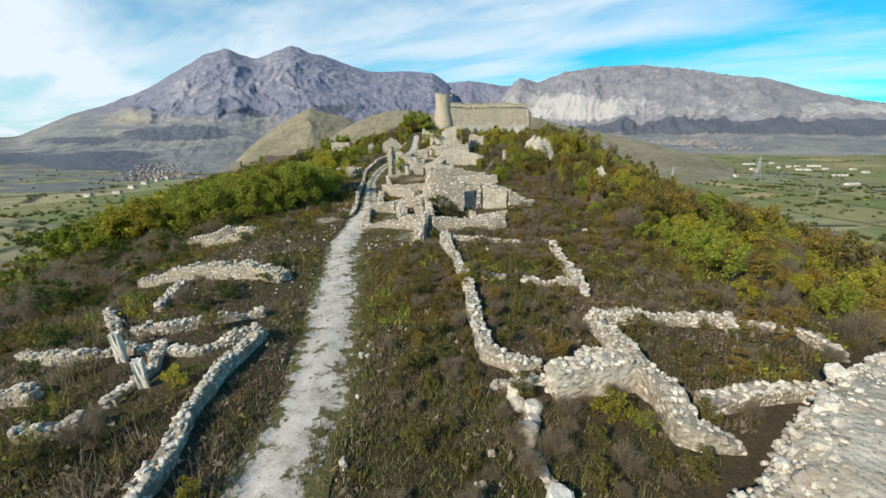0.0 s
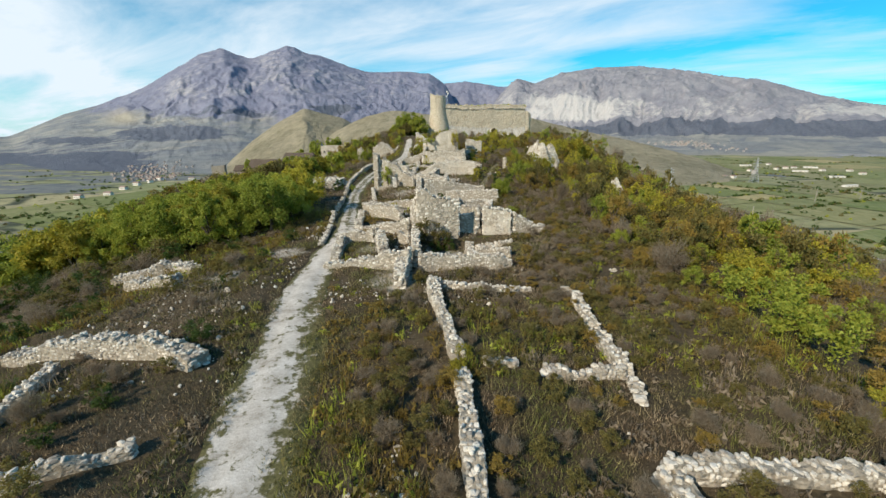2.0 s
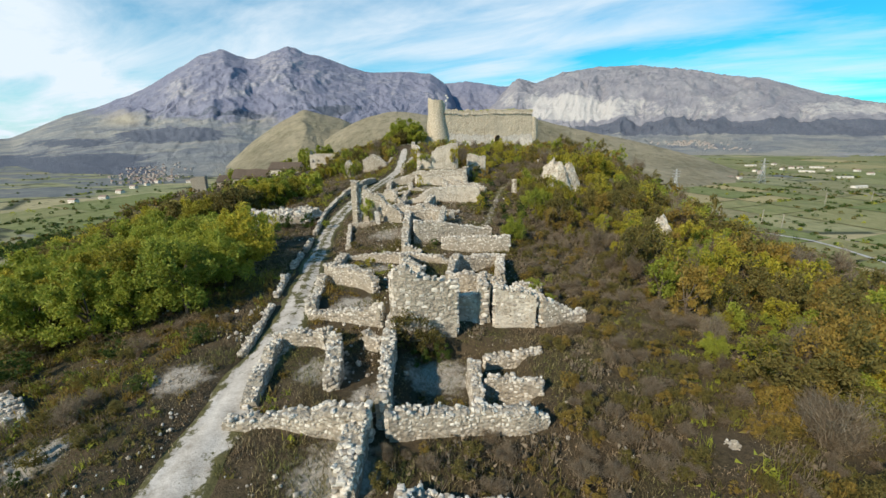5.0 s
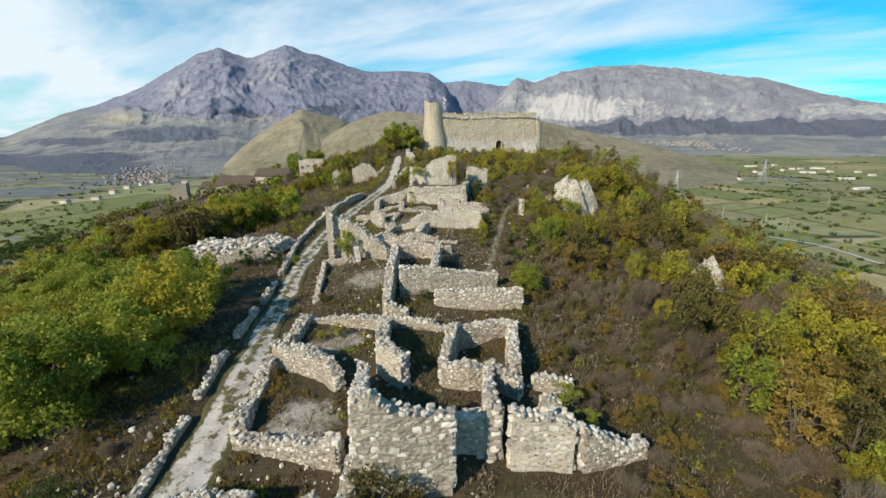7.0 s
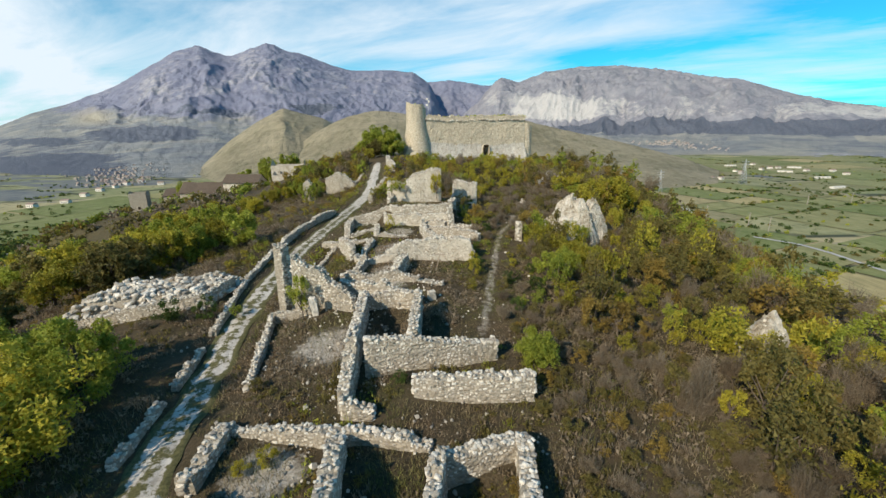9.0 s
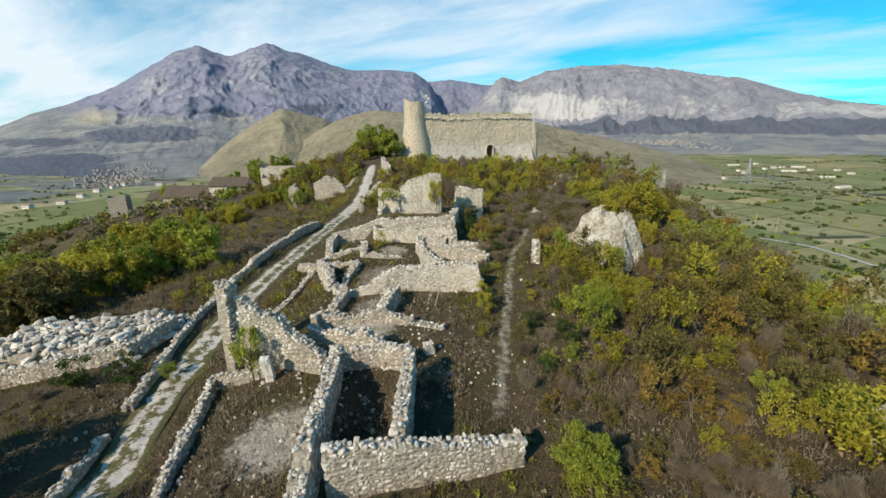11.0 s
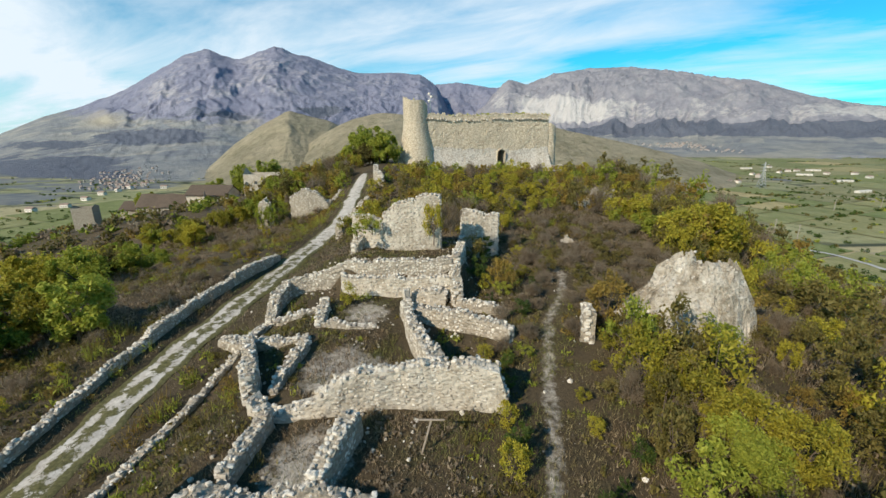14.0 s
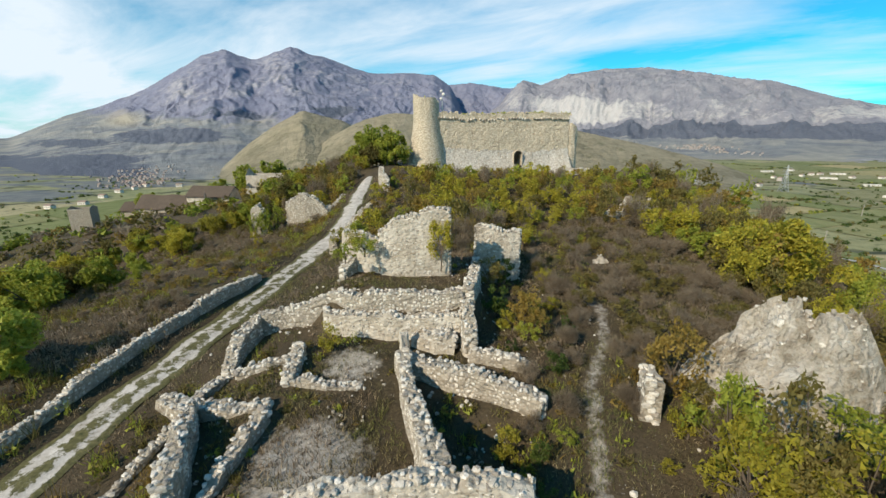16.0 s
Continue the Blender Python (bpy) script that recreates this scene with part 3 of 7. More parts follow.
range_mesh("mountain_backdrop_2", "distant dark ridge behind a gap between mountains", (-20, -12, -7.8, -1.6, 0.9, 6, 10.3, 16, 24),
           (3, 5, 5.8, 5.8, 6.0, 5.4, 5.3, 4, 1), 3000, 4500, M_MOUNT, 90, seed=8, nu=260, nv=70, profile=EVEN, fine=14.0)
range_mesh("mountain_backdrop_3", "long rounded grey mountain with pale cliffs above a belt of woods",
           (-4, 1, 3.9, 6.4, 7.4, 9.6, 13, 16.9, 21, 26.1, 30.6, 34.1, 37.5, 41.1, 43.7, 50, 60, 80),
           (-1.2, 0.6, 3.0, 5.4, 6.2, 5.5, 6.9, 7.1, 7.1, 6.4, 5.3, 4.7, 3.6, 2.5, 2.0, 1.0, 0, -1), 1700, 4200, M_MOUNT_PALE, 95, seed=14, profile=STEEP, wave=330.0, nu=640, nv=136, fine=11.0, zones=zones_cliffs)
range_mesh("hill_backdrop_1", "smooth hill of dry tan grass", (-34, -29.3, -26.2, -22.7, -20, -18, -15.2, -12.5, -8), (-4.6, -3.6, -1.0, 1.3, 2.7, 2.2, 1.5, -0.4, -3), 820, 1350, M_HILL, 45,
           profile=EVEN, wave=170, seed=31, nu=220, nv=80, soft=6, fine=2.5)
range_mesh("hill_backdrop_2", "smooth hill of dry olive grass", (-26, -21.3, -16.8, -13.1, -8.7, -5, 2, 9.8, 14.1, 21, 26.1, 29.7, 33), (-5, -3.9, -0.4, 1.5, 2.5, 2.0, 1.6, 1.4, 0.3, -1.2, -2.4, -3.4, -4.6),
           700, 1150, M_HILL, 45, profile=EVEN, wave=150, seed=37, nu=320, nv=80, soft=9, fine=2.5)

# ---- masonry ----
# a rough block: cube corners and bulging face centres
BLOCK_V = np.array([(x * 0.82, y * 0.82, z * 0.82) for x in (-1, 1) for y in (-1, 1) for z in (-1, 1)] +
                   [(1.09, 0, 0), (-1.09, 0, 0), (0, 1.09, 0), (0, -1.09, 0), (0, 0, 1.09), (0, 0, -1.09)], float) * 0.5
BLOCK_F = []
for centre, ring in ((8, (4, 6, 7, 5)), (9, (0, 1, 3, 2)), (10, (2, 3, 7, 6)), (11, (0, 4, 5, 1)), (12, (1, 5, 7, 3)), (13, (0, 2, 6, 4))):
    for i in range(4):
        BLOCK_F.append((centre, ring[i], ring[(i + 1) % 4]))
BLOCK_F = np.array(BLOCK_F)


def blocks_mesh(name, centre, size, yaw, material, wobble=0.13, tilt=0.12):
    """One mesh of many rough blocks: centres (n,3), sizes (n,3), yaws (n)."""
    n = len(centre)
    v = BLOCK_V[None] * (1 + rng.uniform(-wobble, wobble, (n, 14, 3)))
    v = v * size[:, None, :]
    ax, ay = rng.normal(0, tilt, n), rng.normal(0, tilt, n)
    x, y, z = v[..., 0], v[..., 1], v[..., 2]
    y, z = y * np.cos(ax)[:, None] - z * np.sin(ax)[:, None], y * np.sin(ax)[:, None] + z * np.cos(ax)[:, None]
    x, z = x * np.cos(ay)[:, None] + z * np.sin(ay)[:, None], -x * np.sin(ay)[:, None] + z * np.cos(ay)[:, None]
    c, s = np.cos(yaw)[:, None], np.sin(yaw)[:, None]
    v = np.stack([x * c - y * s, x * s + y * c, z], -1) + centre[:, None, :]
    f = (BLOCK_F[None] + 14 * np.arange(n)[:, None, None]).reshape(-1, 3)
    return mesh_from(name, v.reshape(-1, 3), f, material)


STONE_KINDS = [blocks_mesh("stone", np.zeros((1, 3)), np.ones((1, 3)), np.zeros(1), M_STONE, 0.16, 0.0) for _ in range(10)]


def single_stone(parent, centre, size, yaw, name="stone"):
    ob = new(name, STONE_KINDS[int(rng.integers(10))])
    ob.parent = parent
    ob.location, ob.scale = centre, size
    ob.rotation_euler = (rng.normal(0, 0.1), rng.normal(0, 0.1), yaw)
    return ob


def resample(pts, step):
    p = np.array(pts, float)
    d = np.r_[0, np.cumsum(np.hypot(*np.diff(p[:, :2], axis=0).T))]
    n = max(3, int(d[-1] / step) + 1)
    s = np.linspace(0, d[-1], n)
    return s, np.stack([np.interp(s, d, p[:, i]) for i in range(p.shape[1])], -1)


def ragged(s, seed, amp):
    return amp * ((vnoise(s * 1.1, s * 0 + seed, seed) - 0.5) * 1.3 + (vnoise(s * 3.1, s * 0 + seed, seed + 5) - 0.5) * 0.9)


WALL_N = [0]
TAKEN = []      # places under walls, kept free of plants


def ruined_wall(pts, thick=0.62, label="low ruined rubble wall of pale limestone in dry grass", rag=0.28, singles=34, course=0.145, name="masonry_ruin", category="ruin", depth=0.35,
                group="ruined walls of the old village", lengths=(0.11, 0.31), core=None, facing=0.82):
    """A broken wall along pts of (x, y, height of its top)."""
    WALL_N[0] += 1
    seed = WALL_N[0] * 3
    if core is M_PLASTER:
        facing = min(facing, 0.4)
    s, p = resample(pts, 0.3)
    x, y, top = p.T
    top = top + ragged(s, seed, rag)
    tan = np.gradient(p[:, :2], axis=0)
    tan /= np.maximum(1e-6, np.hypot(*tan.T))[:, None]
    nor = np.stack([-tan[:, 1], tan[:, 0]], -1)
    half = thick / 2 * (1 + 0.5 * (vnoise(s * 0.8, s * 0 + 9, seed) - 0.5))
    base_l, base_r = (ground_z(x + k * nor[:, 0] * half, y + k * nor[:, 1] * half) - depth for k in (1, -1))
    low = np.minimum(base_l, base_r)
    top = np.maximum(top, low + depth + 0.12)
    TAKEN.extend((a, b, thick / 2) for a, b in zip(x, y))
    origin = np.array([x[0], y[0], low[0] + depth])
    rise_ = (0.0, 0.16, 0.32, 0.48, 0.64, 0.80, 0.97) if float(np.max(top - low)) > 1.6 else (0.0, 0.5, 0.97)
    prof = [(1.08 - 0.2 * v, v) for v in rise_] + [(0.0, 1.0)] + [(-1.08 + 0.2 * v, v) for v in rise_[::-1]]
    np_ = len(prof)
    rows = []
    for k, (u, v) in enumerate(prof):
        jig = rng.normal(0, 0.022, len(s))
        rows.append(np.stack([x + nor[:, 0] * (u * half + jig), y + nor[:, 1] * (u * half + jig), low + (top - low) * v + rng.normal(0, 0.03, len(s)) * (v > 0.9)], -1))
    ring = np.stack(rows, 1)
    ends = [np.stack([np.repeat(x[i], np_), np.repeat(y[i], np_), ring[i, :, 2]], -1) for i in (0, -1)]
    ring = np.concatenate([ends[0][None], ring, ends[1][None]], 0) - origin
    who = thing(name, label, category, group)
    who.location = origin
    part("rubble_core", mesh_from("rubble_core", ring.reshape(-1, 3), grid_faces(np_, len(ring)), core or M_CORE), None, who)
    # facing and capping stones
    C, S, Y = [], [], []
    total = s[-1]
    for side in (1, -1):
        z0 = 0.0
        hmax = float(np.max(top - low)) - depth
        while z0 < hmax:
            h = course * rng.uniform(0.75, 1.3)
            u = rng.uniform(0, 0.3)
            while u < total:
                l = rng.uniform(*lengths)
                um = min(u + l / 2, total)
                px_, py_, tp, lo = (np.interp(um, s, q) for q in (x, y, top, low))
                hf = np.interp(um, s, half)
                tx, ty_ = np.interp(um, s, tan[:, 0]), np.interp(um, s, tan[:, 1])
                zc = lo + depth + z0 + h / 2 - 0.12 + rng.normal(0, 0.035)
                if zc < tp - 0.02 and rng.uniform() < facing:
                    frac = (zc - lo) / max(0.1, tp - lo)
                    off = side * (hf * (1.03 - 0.12 * frac) - 0.085)
                    C.append((px_ - ty_ * off, py_ + tx * off, zc))
                    S.append((l * rng.uniform(0.62, 1.0), 0.22 * rng.uniform(0.75, 1.1), h * rng.uniform(0.65, 1.05)))
                    Y.append(math.atan2(ty_, tx) + rng.normal(0, 0.12))
                u += l
            z0 += h
    u = 0.0
    while u < total:
        l = rng.uniform(0.16, 0.4)
        for k in range(4 if thick < 0.8 else 6):
            um = min(u + l * rng.uniform(0.2, 0.8), total)
            px_, py_, tp, hf = (np.interp(um, s, q) for q in (x, y, top, half))
            tx, ty_ = np.interp(um, s, tan[:, 0]), np.interp(um, s, tan[:, 1])
            off = hf * rng.uniform(-0.9, 0.9)
            C.append((px_ - ty_ * off, py_ + tx * off, tp + rng.uniform(-0.04, 0.05)))
            S.append((rng.uniform(0.08, 0.27), rng.uniform(0.08, 0.20), rng.uniform(0.06, 0.16)))
            Y.append(rng.uniform(0, 3.14))
        u += l
    for e in (0, -1):
        zc = low[e] + depth
        while zc < top[e]:
            off = half[e] * rng.uniform(-0.6, 0.6)
            C.append((x[e] - tan[e, 1] * off, y[e] + tan[e, 0] * off, zc))
            S.append((0.3, rng.uniform(0.25, 0.4), 0.2))
            Y.append(math.atan2(tan[e, 1], tan[e, 0]))
            zc += 0.19
    C, S, Y = np.array(C) - origin, np.array(S), np.array(Y)
    order = rng.permutation(len(C))
    pick, rest = order[:singles], order[singles:]
    for i in pick:
        single_stone(who, C[i], S[i], Y[i])
    if len(rest):
        tagged(part("masonry", blocks_mesh("masonry", C[rest], S[rest], Y[rest], M_STONE), None, who), kind="stuff")
    return who


def wall_on_ground(pts, h, **kw):
    """The same, with one height above the ground (or one for each point)."""
    hs = h if isinstance(h, (list, tuple)) else [h] * len(pts)
    return ruined_wall([(a, b, ground(a, b) + k) for (a, b), k in zip(pts, hs)], **kw)


# low walls on the near terrace
wall_on_ground([(0.05, 26.5), (0.9, 22.2), (1.75, 18.6)], [0.85, 0.5, 0.45], thick=0.6)
wall_on_ground([(1.85, 17.2), (2.1, 13.7), (2.3, 10.8), (2.55, 8.8), (3.4, 8.35), (4.5, 8.4)], [0.4, 0.45, 0.5, 0.5, 0.5, 0.35], thick=0.62)
wall_on_ground([(0.5, 26.7), (2.0, 26.4), (6.1, 26.6)], [0.5, 0.3, 0.2], thick=0.5)
wall_on_ground([(2.9, 18.2), (4.1, 18.1)], 0.3, thick=0.45)
wall_on_ground([(8.2, 26.6), (8.45, 25.0), (8.4, 21.0), (8.6, 17.7)], [0.25, 0.3, 0.35, 0.45], thick=0.6)
wall_on_ground([(5.2, 17.6), (6.6, 17.6), (8.4, 17.75)], [0.3, 0.4, 0.45], thick=0.6)
wall_on_ground([(8.6, 17.2), (8.4, 15.8)], 0.25, thick=0.5)
wall_on_ground([(2.7, 7.1), (4.7, 7.25)], 0.18, thick=0.4, label="line of loose stones across a path edge")
wall_on_ground([(4.6, 6.75), (6.1, 7.1), (7.7, 7.75)], [1.0, 1.15, 1.2], thick=0.9, label="ruined wall with a smooth plastered face", core=M_PLASTER, rag=0.2, facing=0.08)
wall_on_ground([(7.75, 7.9), (8.3, 6.3), (8.25, 4.9), (9.7, 4.7)], [1.1, 0.9, 0.7, 0.3], thick=0.75)
wall_on_ground([(7.9, 8.4), (7.9, 9.9), (7.85, 11.3), (7.6, 12.4)], [1.0, 0.6, 0.5, 0.5], thick=0.7)
wall_on_ground([(6.3, 9.2), (7.6, 9.4)], 0.4, thick=0.6)
wall_on_ground([(7.7, 12.45), (10.3, 12.6), (13.7, 12.5), (16.4, 12.3)], [0.5, 0.5, 0.45, 0.25], thick=0.6)
wall_on_ground([(14.0, 12.6), (13.6, 11.2)], 0.3, thick=0.5)
wall_on_ground([(17.2, 12.3), (17.4, 10.3)], 0.35, thick=0.5)
wall_on_ground([(9.4, 6.2), (11.3, 6.7), (14.2, 7.3)], [0.5, 0.5, 0.4], thick=0.7)
# west of the lane
wall_on_ground([(-14.7, 14.0), (-16.1, 18.1)], 0.4, thick=0.6, label="low rubble wall half sunk in dry scrub")
wall_on_ground([(-20.3, 19.9), (-16.1, 19.5), (-12.6, 19.2), (-9.4, 18.0)], [0.5, 0.9, 0.9, 0.7], thick=0.9, label="thick rubble wall half sunk in dry scrub")
wall_on_ground([(-13.4, 10.7), (-11.8, 11.0), (-9.8, 12.2), (-8.5, 13.0)], [0.3, 0.3, 0.25, 0.4], thick=0.5, label="low rubble wall half sunk in dry scrub")
wall_on_ground([(-7.2, 10.2), (-7.3, 7.2), (-7.2, 5.2), (-6.5, 3.0), (-6.4, 0.5)], [0.5, 0.45, 0.4, 0.4, 0.4], thick=0.45, label="long low wall beside the gravel lane")
wall_on_ground([(-7.4, 10.3), (-9.1, 8.7), (-12.4, 8.9), (-14.1, 8.3), (-18.5, 10.2)], [0.45, 0.3, 0.35, 0.3, 0.2], thick=0.5, label="low rubble wall half sunk in dry scrub")
wall_on_ground([(-10.3, 5.7), (-10.2, 7.6), (-10.8, 9.0)], [0.25, 0.35, 0.4], thick=0.4, label="low rubble wall half sunk in dry scrub")
wall_on_ground([(-17.8, 14.2), (-14.7, 11.3)], 0.35, thick=0.5, label="low rubble wall half sunk in dry scrub")
wall_on_ground([(-11.7, 4.0), (-10.2, 4.5)], 0.4, thick=0.5, label="low rubble wall half sunk in dry scrub")
wall_on_ground([(-15.0, 6.0), (-13.3, 6.0)], 0.4, thick=0.5, label="low rubble wall half sunk in dry scrub")
wall_on_ground([(-24.3, 31.1), (-21.6, 31.4), (-19.9, 32.1), (-17.3, 30.4)], [0.3, 0.7, 0.7, 0.5], thick=1.0, label="heaped remains of a thick rubble wall")
wall_on_ground([(-21.3, 29.0), (-17.0, 27.8)], [0.4, 0.5], thick=0.9, label="heaped remains of a thick rubble wall")
# kerb wall along the lane
for kerb, hs in (([(-9.6, 35.0), (-10.2, 39.5), (-10.4, 40.6)], [0.02, 0.2, 0.0]), ([(-10.8, 42.2), (-11.4, 45.0), (-11.6, 46.2)], [0.0, 0.2, 0.05]), ([(-12.0, 48.2), (-12.9, 52.6)], [0.05, 0.15]), ([(-13.1, 54.0), (-13.9, 58.0)], [0.1, 0.2])):
    wall_on_ground(kerb, hs, thick=0.38, rag=0.45, label="low broken dry-stone kerb wall along the lane")
wall_on_ground([(-14.2, 60.0), (-15.6, 68.0), (-15.9, 74.0), (-15.8, 77.6)], [0.3, 0.35, 0.45, 0.5], thick=0.42, rag=0.12, label="low capped stone wall along the lane")
wall_on_ground([(-15.75, 77.7), (-15.5, 82.7), (-14.9, 86.0)], [0.75, 0.72, 0.7], thick=0.45, rag=0.1, label="low capped stone wall along the lane")
wall_on_ground([(-14.85, 86.2), (-13.9, 90.2), (-13.7, 92.0)], [0.95, 0.8, 0.4], thick=0.45, rag=0.1, label="low capped stone wall along the lane")
wall_on_ground([(-10.8, 66.5), (-10.2, 72.0), (-9.6, 77.2), (-8.9, 79.9)], [0.12, 0.2, 0.25, 0.25], thick=0.45, rag=0.2, label="low stone edging of the lane")
# the first house
ruined_wall([(-7.7, 30.0, -0.45), (-5.5, 30.0, 0.1), (-3.4, 29.7, 0.45), (-1.6, 29.2, 0.9)], thick=0.7)
ruined_wall([(-0.9, 29.5, 0.55), (0.2, 29.8, 0.35), (3.2, 30.0, 0.45), (4.7, 30.15, 0.45), (5.3, 30.3, -0.05)], thick=0.7)
ruined_wall([(-2.0, 28.9, 0.6), (-1.95, 27.6, 0.45), (-1.9, 26.6, 0.15)], thick=0.85, rag=0.15, label="stub of a ruined cross wall of squared limestone")
ruined_wall([(-1.15, 29.9, 1.0), (-1.6, 33.5, 0.85), (-2.1, 38.0, 0.7)], thick=0.6, rag=0.15)
ruined_wall([(-7.25, 31.0, -0.15), (-7.7, 33.6, 0.1), (-8.05, 36.2, 0.35), (-5.6, 36.1, 0.6), (-5.2, 35.8, 0.7)], thick=0.6)
ruined_wall([(-4.7, 35.4, 0.7), (-4.1, 33.2, 0.55), (-3.9, 32.0, 0.4)], thick=0.7)
ruined_wall([(-3.2, 36.2, 0.4), (-2.4, 35.8, 0.2)], thick=0.5)
ruined_wall([(-7.4, 39.5, 0.3), (-5.0, 38.7, 0.55), (-2.7, 38.3, 1.15)], thick=0.65)
ruined_wall([(-8.4, 45.2, 0.55), (-8.0, 42.5, 0.45), (-7.55, 39.8, 0.35)], thick=0.65)
ruined_wall([(-8.2, 45.3, 1.2), (-6.3, 44.6, 1.55), (-4.7, 43.6, 1.35), (-4.0, 42.9, 0.7)], thick=0.7, label="standing piece of a ruined house wall")
ruined_wall([(2.55, 33.8, 0.25), (2.6, 32.4, 0.1), (2.7, 31.0, 0.1)], thick=0.6)
ruined_wall([(3.1, 32.6, 0.1), (5.5, 32.3, 0.1)], thick=0.5)
ruined_wall([(3.2, 35.3, -0.1), (6.0, 35.4, -0.3)], thick=0.6)
ruined_wall([(6.6, 38.6, 1.75), (7.8, 38.9, 1.0), (9.3, 39.3, 0.25)], thick=0.8, rag=0.4, label="broken end of a house wall stepping down to the grass")
ruined_wall([(4.72, 43.4, 1.6), (4.9, 46.0, 1.4), (5.2, 48.8, 1.1)], thick=0.6, rag=0.15)
ruined_wall([(1.6, 47.5, 1.45), (3.5, 48.2, 1.2), (5.3, 48.8, 1.0)], thick=0.6)
ruined_wall([(1.55, 47.2, 1.45), (1.35, 45.4, 1.4), (1.1, 43.9, 1.2)], thick=0.6)
ruined_wall([(1.2, 43.6, 1.25), (2.4, 43.2, 1.45), (3.4, 43.4, 1.1)], thick=0.8, label="rounded remains of a thick wall")
ruined_wall([(5.7, 43.6, 0.75), (7.5, 43.3, 0.65)], thick=0.8)
ruined_wall([(-8.1, 46.8, 0.75), (-8.15, 49.9, 0.6)], thick=0.65)
ruined_wall([(-8.1, 50.0, 0.65), (-5.5, 49.6, 0.75), (-2.9, 49.3, 0.85), (-1.6, 49.4, 0.9), (1.2, 48.9, 0.75)], thick=0.6)
ruined_wall([(-2.15, 44.6, 2.2), (-2.4, 46.5, 1.8), (-2.8, 48.9, 0.9)], thick=0.7)
ruined_wall([(-2.1, 44.4, 2.0), (-1.4, 43.6, 1.95), (-0.75, 43.2, 1.85)], thick=0.75, rag=0.1, core=M_PLASTER)
# the second house
ruined_wall([(-3.0, 51.2, 1.55), (-3.15, 53.0, 1.9), (-3.25, 54.6, 2.6), (-3.6, 58.5, 2.5), (-4.0, 62.2, 2.2)], thick=0.65, rag=0.2)
ruined_wall([(-3.0, 51.0, 1.6), (-2.3, 50.95, 1.3), (-1.6, 50.95, 0.75)], thick=0.6)
ruined_wall([(-2.4, 54.2, 2.75), (0.0, 54.7, 2.5), (2.5, 55.3, 2.1), (4.8, 55.9, 1.7)], thick=0.6, rag=0.15)
ruined_wall([(0.3, 52.4, 1.6), (3.0, 52.3, 1.75), (6.3, 52.3, 1.75)], thick=0.75, rag=0.14, course=0.15, label="well preserved low wall of small squared stones")
ruined_wall([(0.05, 55.2, 2.6), (0.05, 58.0, 2.75), (0.1, 60.6, 3.05)], thick=0.6, rag=0.15)
ruined_wall([(-4.2, 61.8, 2.1), (-1.7, 62.3, 2.5), (-0.1, 61.8, 2.3)], thick=0.6)
ruined_wall([(-8.7, 53.4, 0.55), (-10.6, 61.6, 0.75), (-7.7, 61.7, 1.2)], thick=0.45, rag=0.1)
ruined_wall([(-10.5, 63.5, 5.5), (-9.9, 63.3, 5.3)], thick=0.9, rag=0.4, label="tall free-standing stub of a house wall")
ruined_wall([(-9.0, 62.6, 4.9), (-8.2, 62.3, 4.4), (-7.1, 62.4, 3.9), (-5.9, 62.0, 2.9), (-4.7, 61.8, 2.0)], thick=0.7, rag=0.35, label="broken wall stepping down like a stair")
ruined_wall([(-6.0, 64.2, 2.2), (-3.6, 63.5, 2.5), (-1.9, 62.9, 2.4), (-1.2, 61.9, 1.7)], thick=0.65, rag=0.45, label="curved remains of a thick vaulted wall")
ruined_wall([(-6.6, 66.4, 2.1), (-4.0, 66.5, 2.1), (-1.8, 66.6, 2.2), (-0.3, 66.5, 1.9)], thick=0.55, rag=0.4)
ruined_wall([(-0.2, 66.5, 1.4), (0.8, 66.2, 1.6), (1.7, 65.9, 1.7)], thick=0.6, rag=0.5)
ruined_wall([(-1.6, 69.8, 2.9), (-2.0, 68.2, 2.8), (-2.3, 66.9, 2.5)], thick=0.6)
ruined_wall([(-5.4, 70.3, 2.4), (-5.6, 67.3, 2.3)], thick=0.6)
# the third house
ruined_wall([(-8.9, 76.2, 2.6), (-7.8, 74.0, 2.8), (-6.8, 71.8, 2.9)], thick=0.75)
ruined_wall([(-11.2, 77.8, 1.75), (-9.6, 76.9, 2.0), (-7.4, 76.5, 2.3), (-5.75, 76.6, 2.45)], thick=0.75, rag=0.12)
ruined_wall([(-5.7, 76.0, 2.4), (-5.9, 74.2, 2.3), (-6.0, 72.4, 2.1)], thick=0.55)
ruined_wall([(-6.4, 71.3, 2.3), (-5.2, 70.9, 1.9), (-3.6, 71.0, 2.6), (-1.8, 71.4, 3.6), (1.5, 71.8, 3.85), (4.3, 71.6, 3.6), (4.6, 71.6, 2.6)], thick=0.75, rag=0.3,
            label="tall front wall of a ruined house with patches of plaster", core=M_PLASTER)
ruined_wall([(-0.5, 79.5, 3.3), (0.0, 77.2, 3.3), (0.9, 74.6, 3.4), (1.6, 72.3, 3.7)], thick=0.75, rag=0.15)
ruined_wall([(-0.3, 79.4, 3.2), (2.4, 78.2, 3.3), (5.6, 76.8, 3.0)], thick=0.75, rag=0.2)
ruined_wall([(2.7, 80.2, 3.3), (5.4, 79.4, 3.0)], thick=0.55)
ruined_wall([(-9.2, 83.0, 3.5), (-9.3, 81.0, 3.2), (-9.0, 79.2, 2.3)], thick=0.65, rag=0.2)
ruined_wall([(-8.4, 79.0, 2.5), (-6.8, 79.4, 2.6), (-5.9, 80.0, 2.9)], thick=0.6)
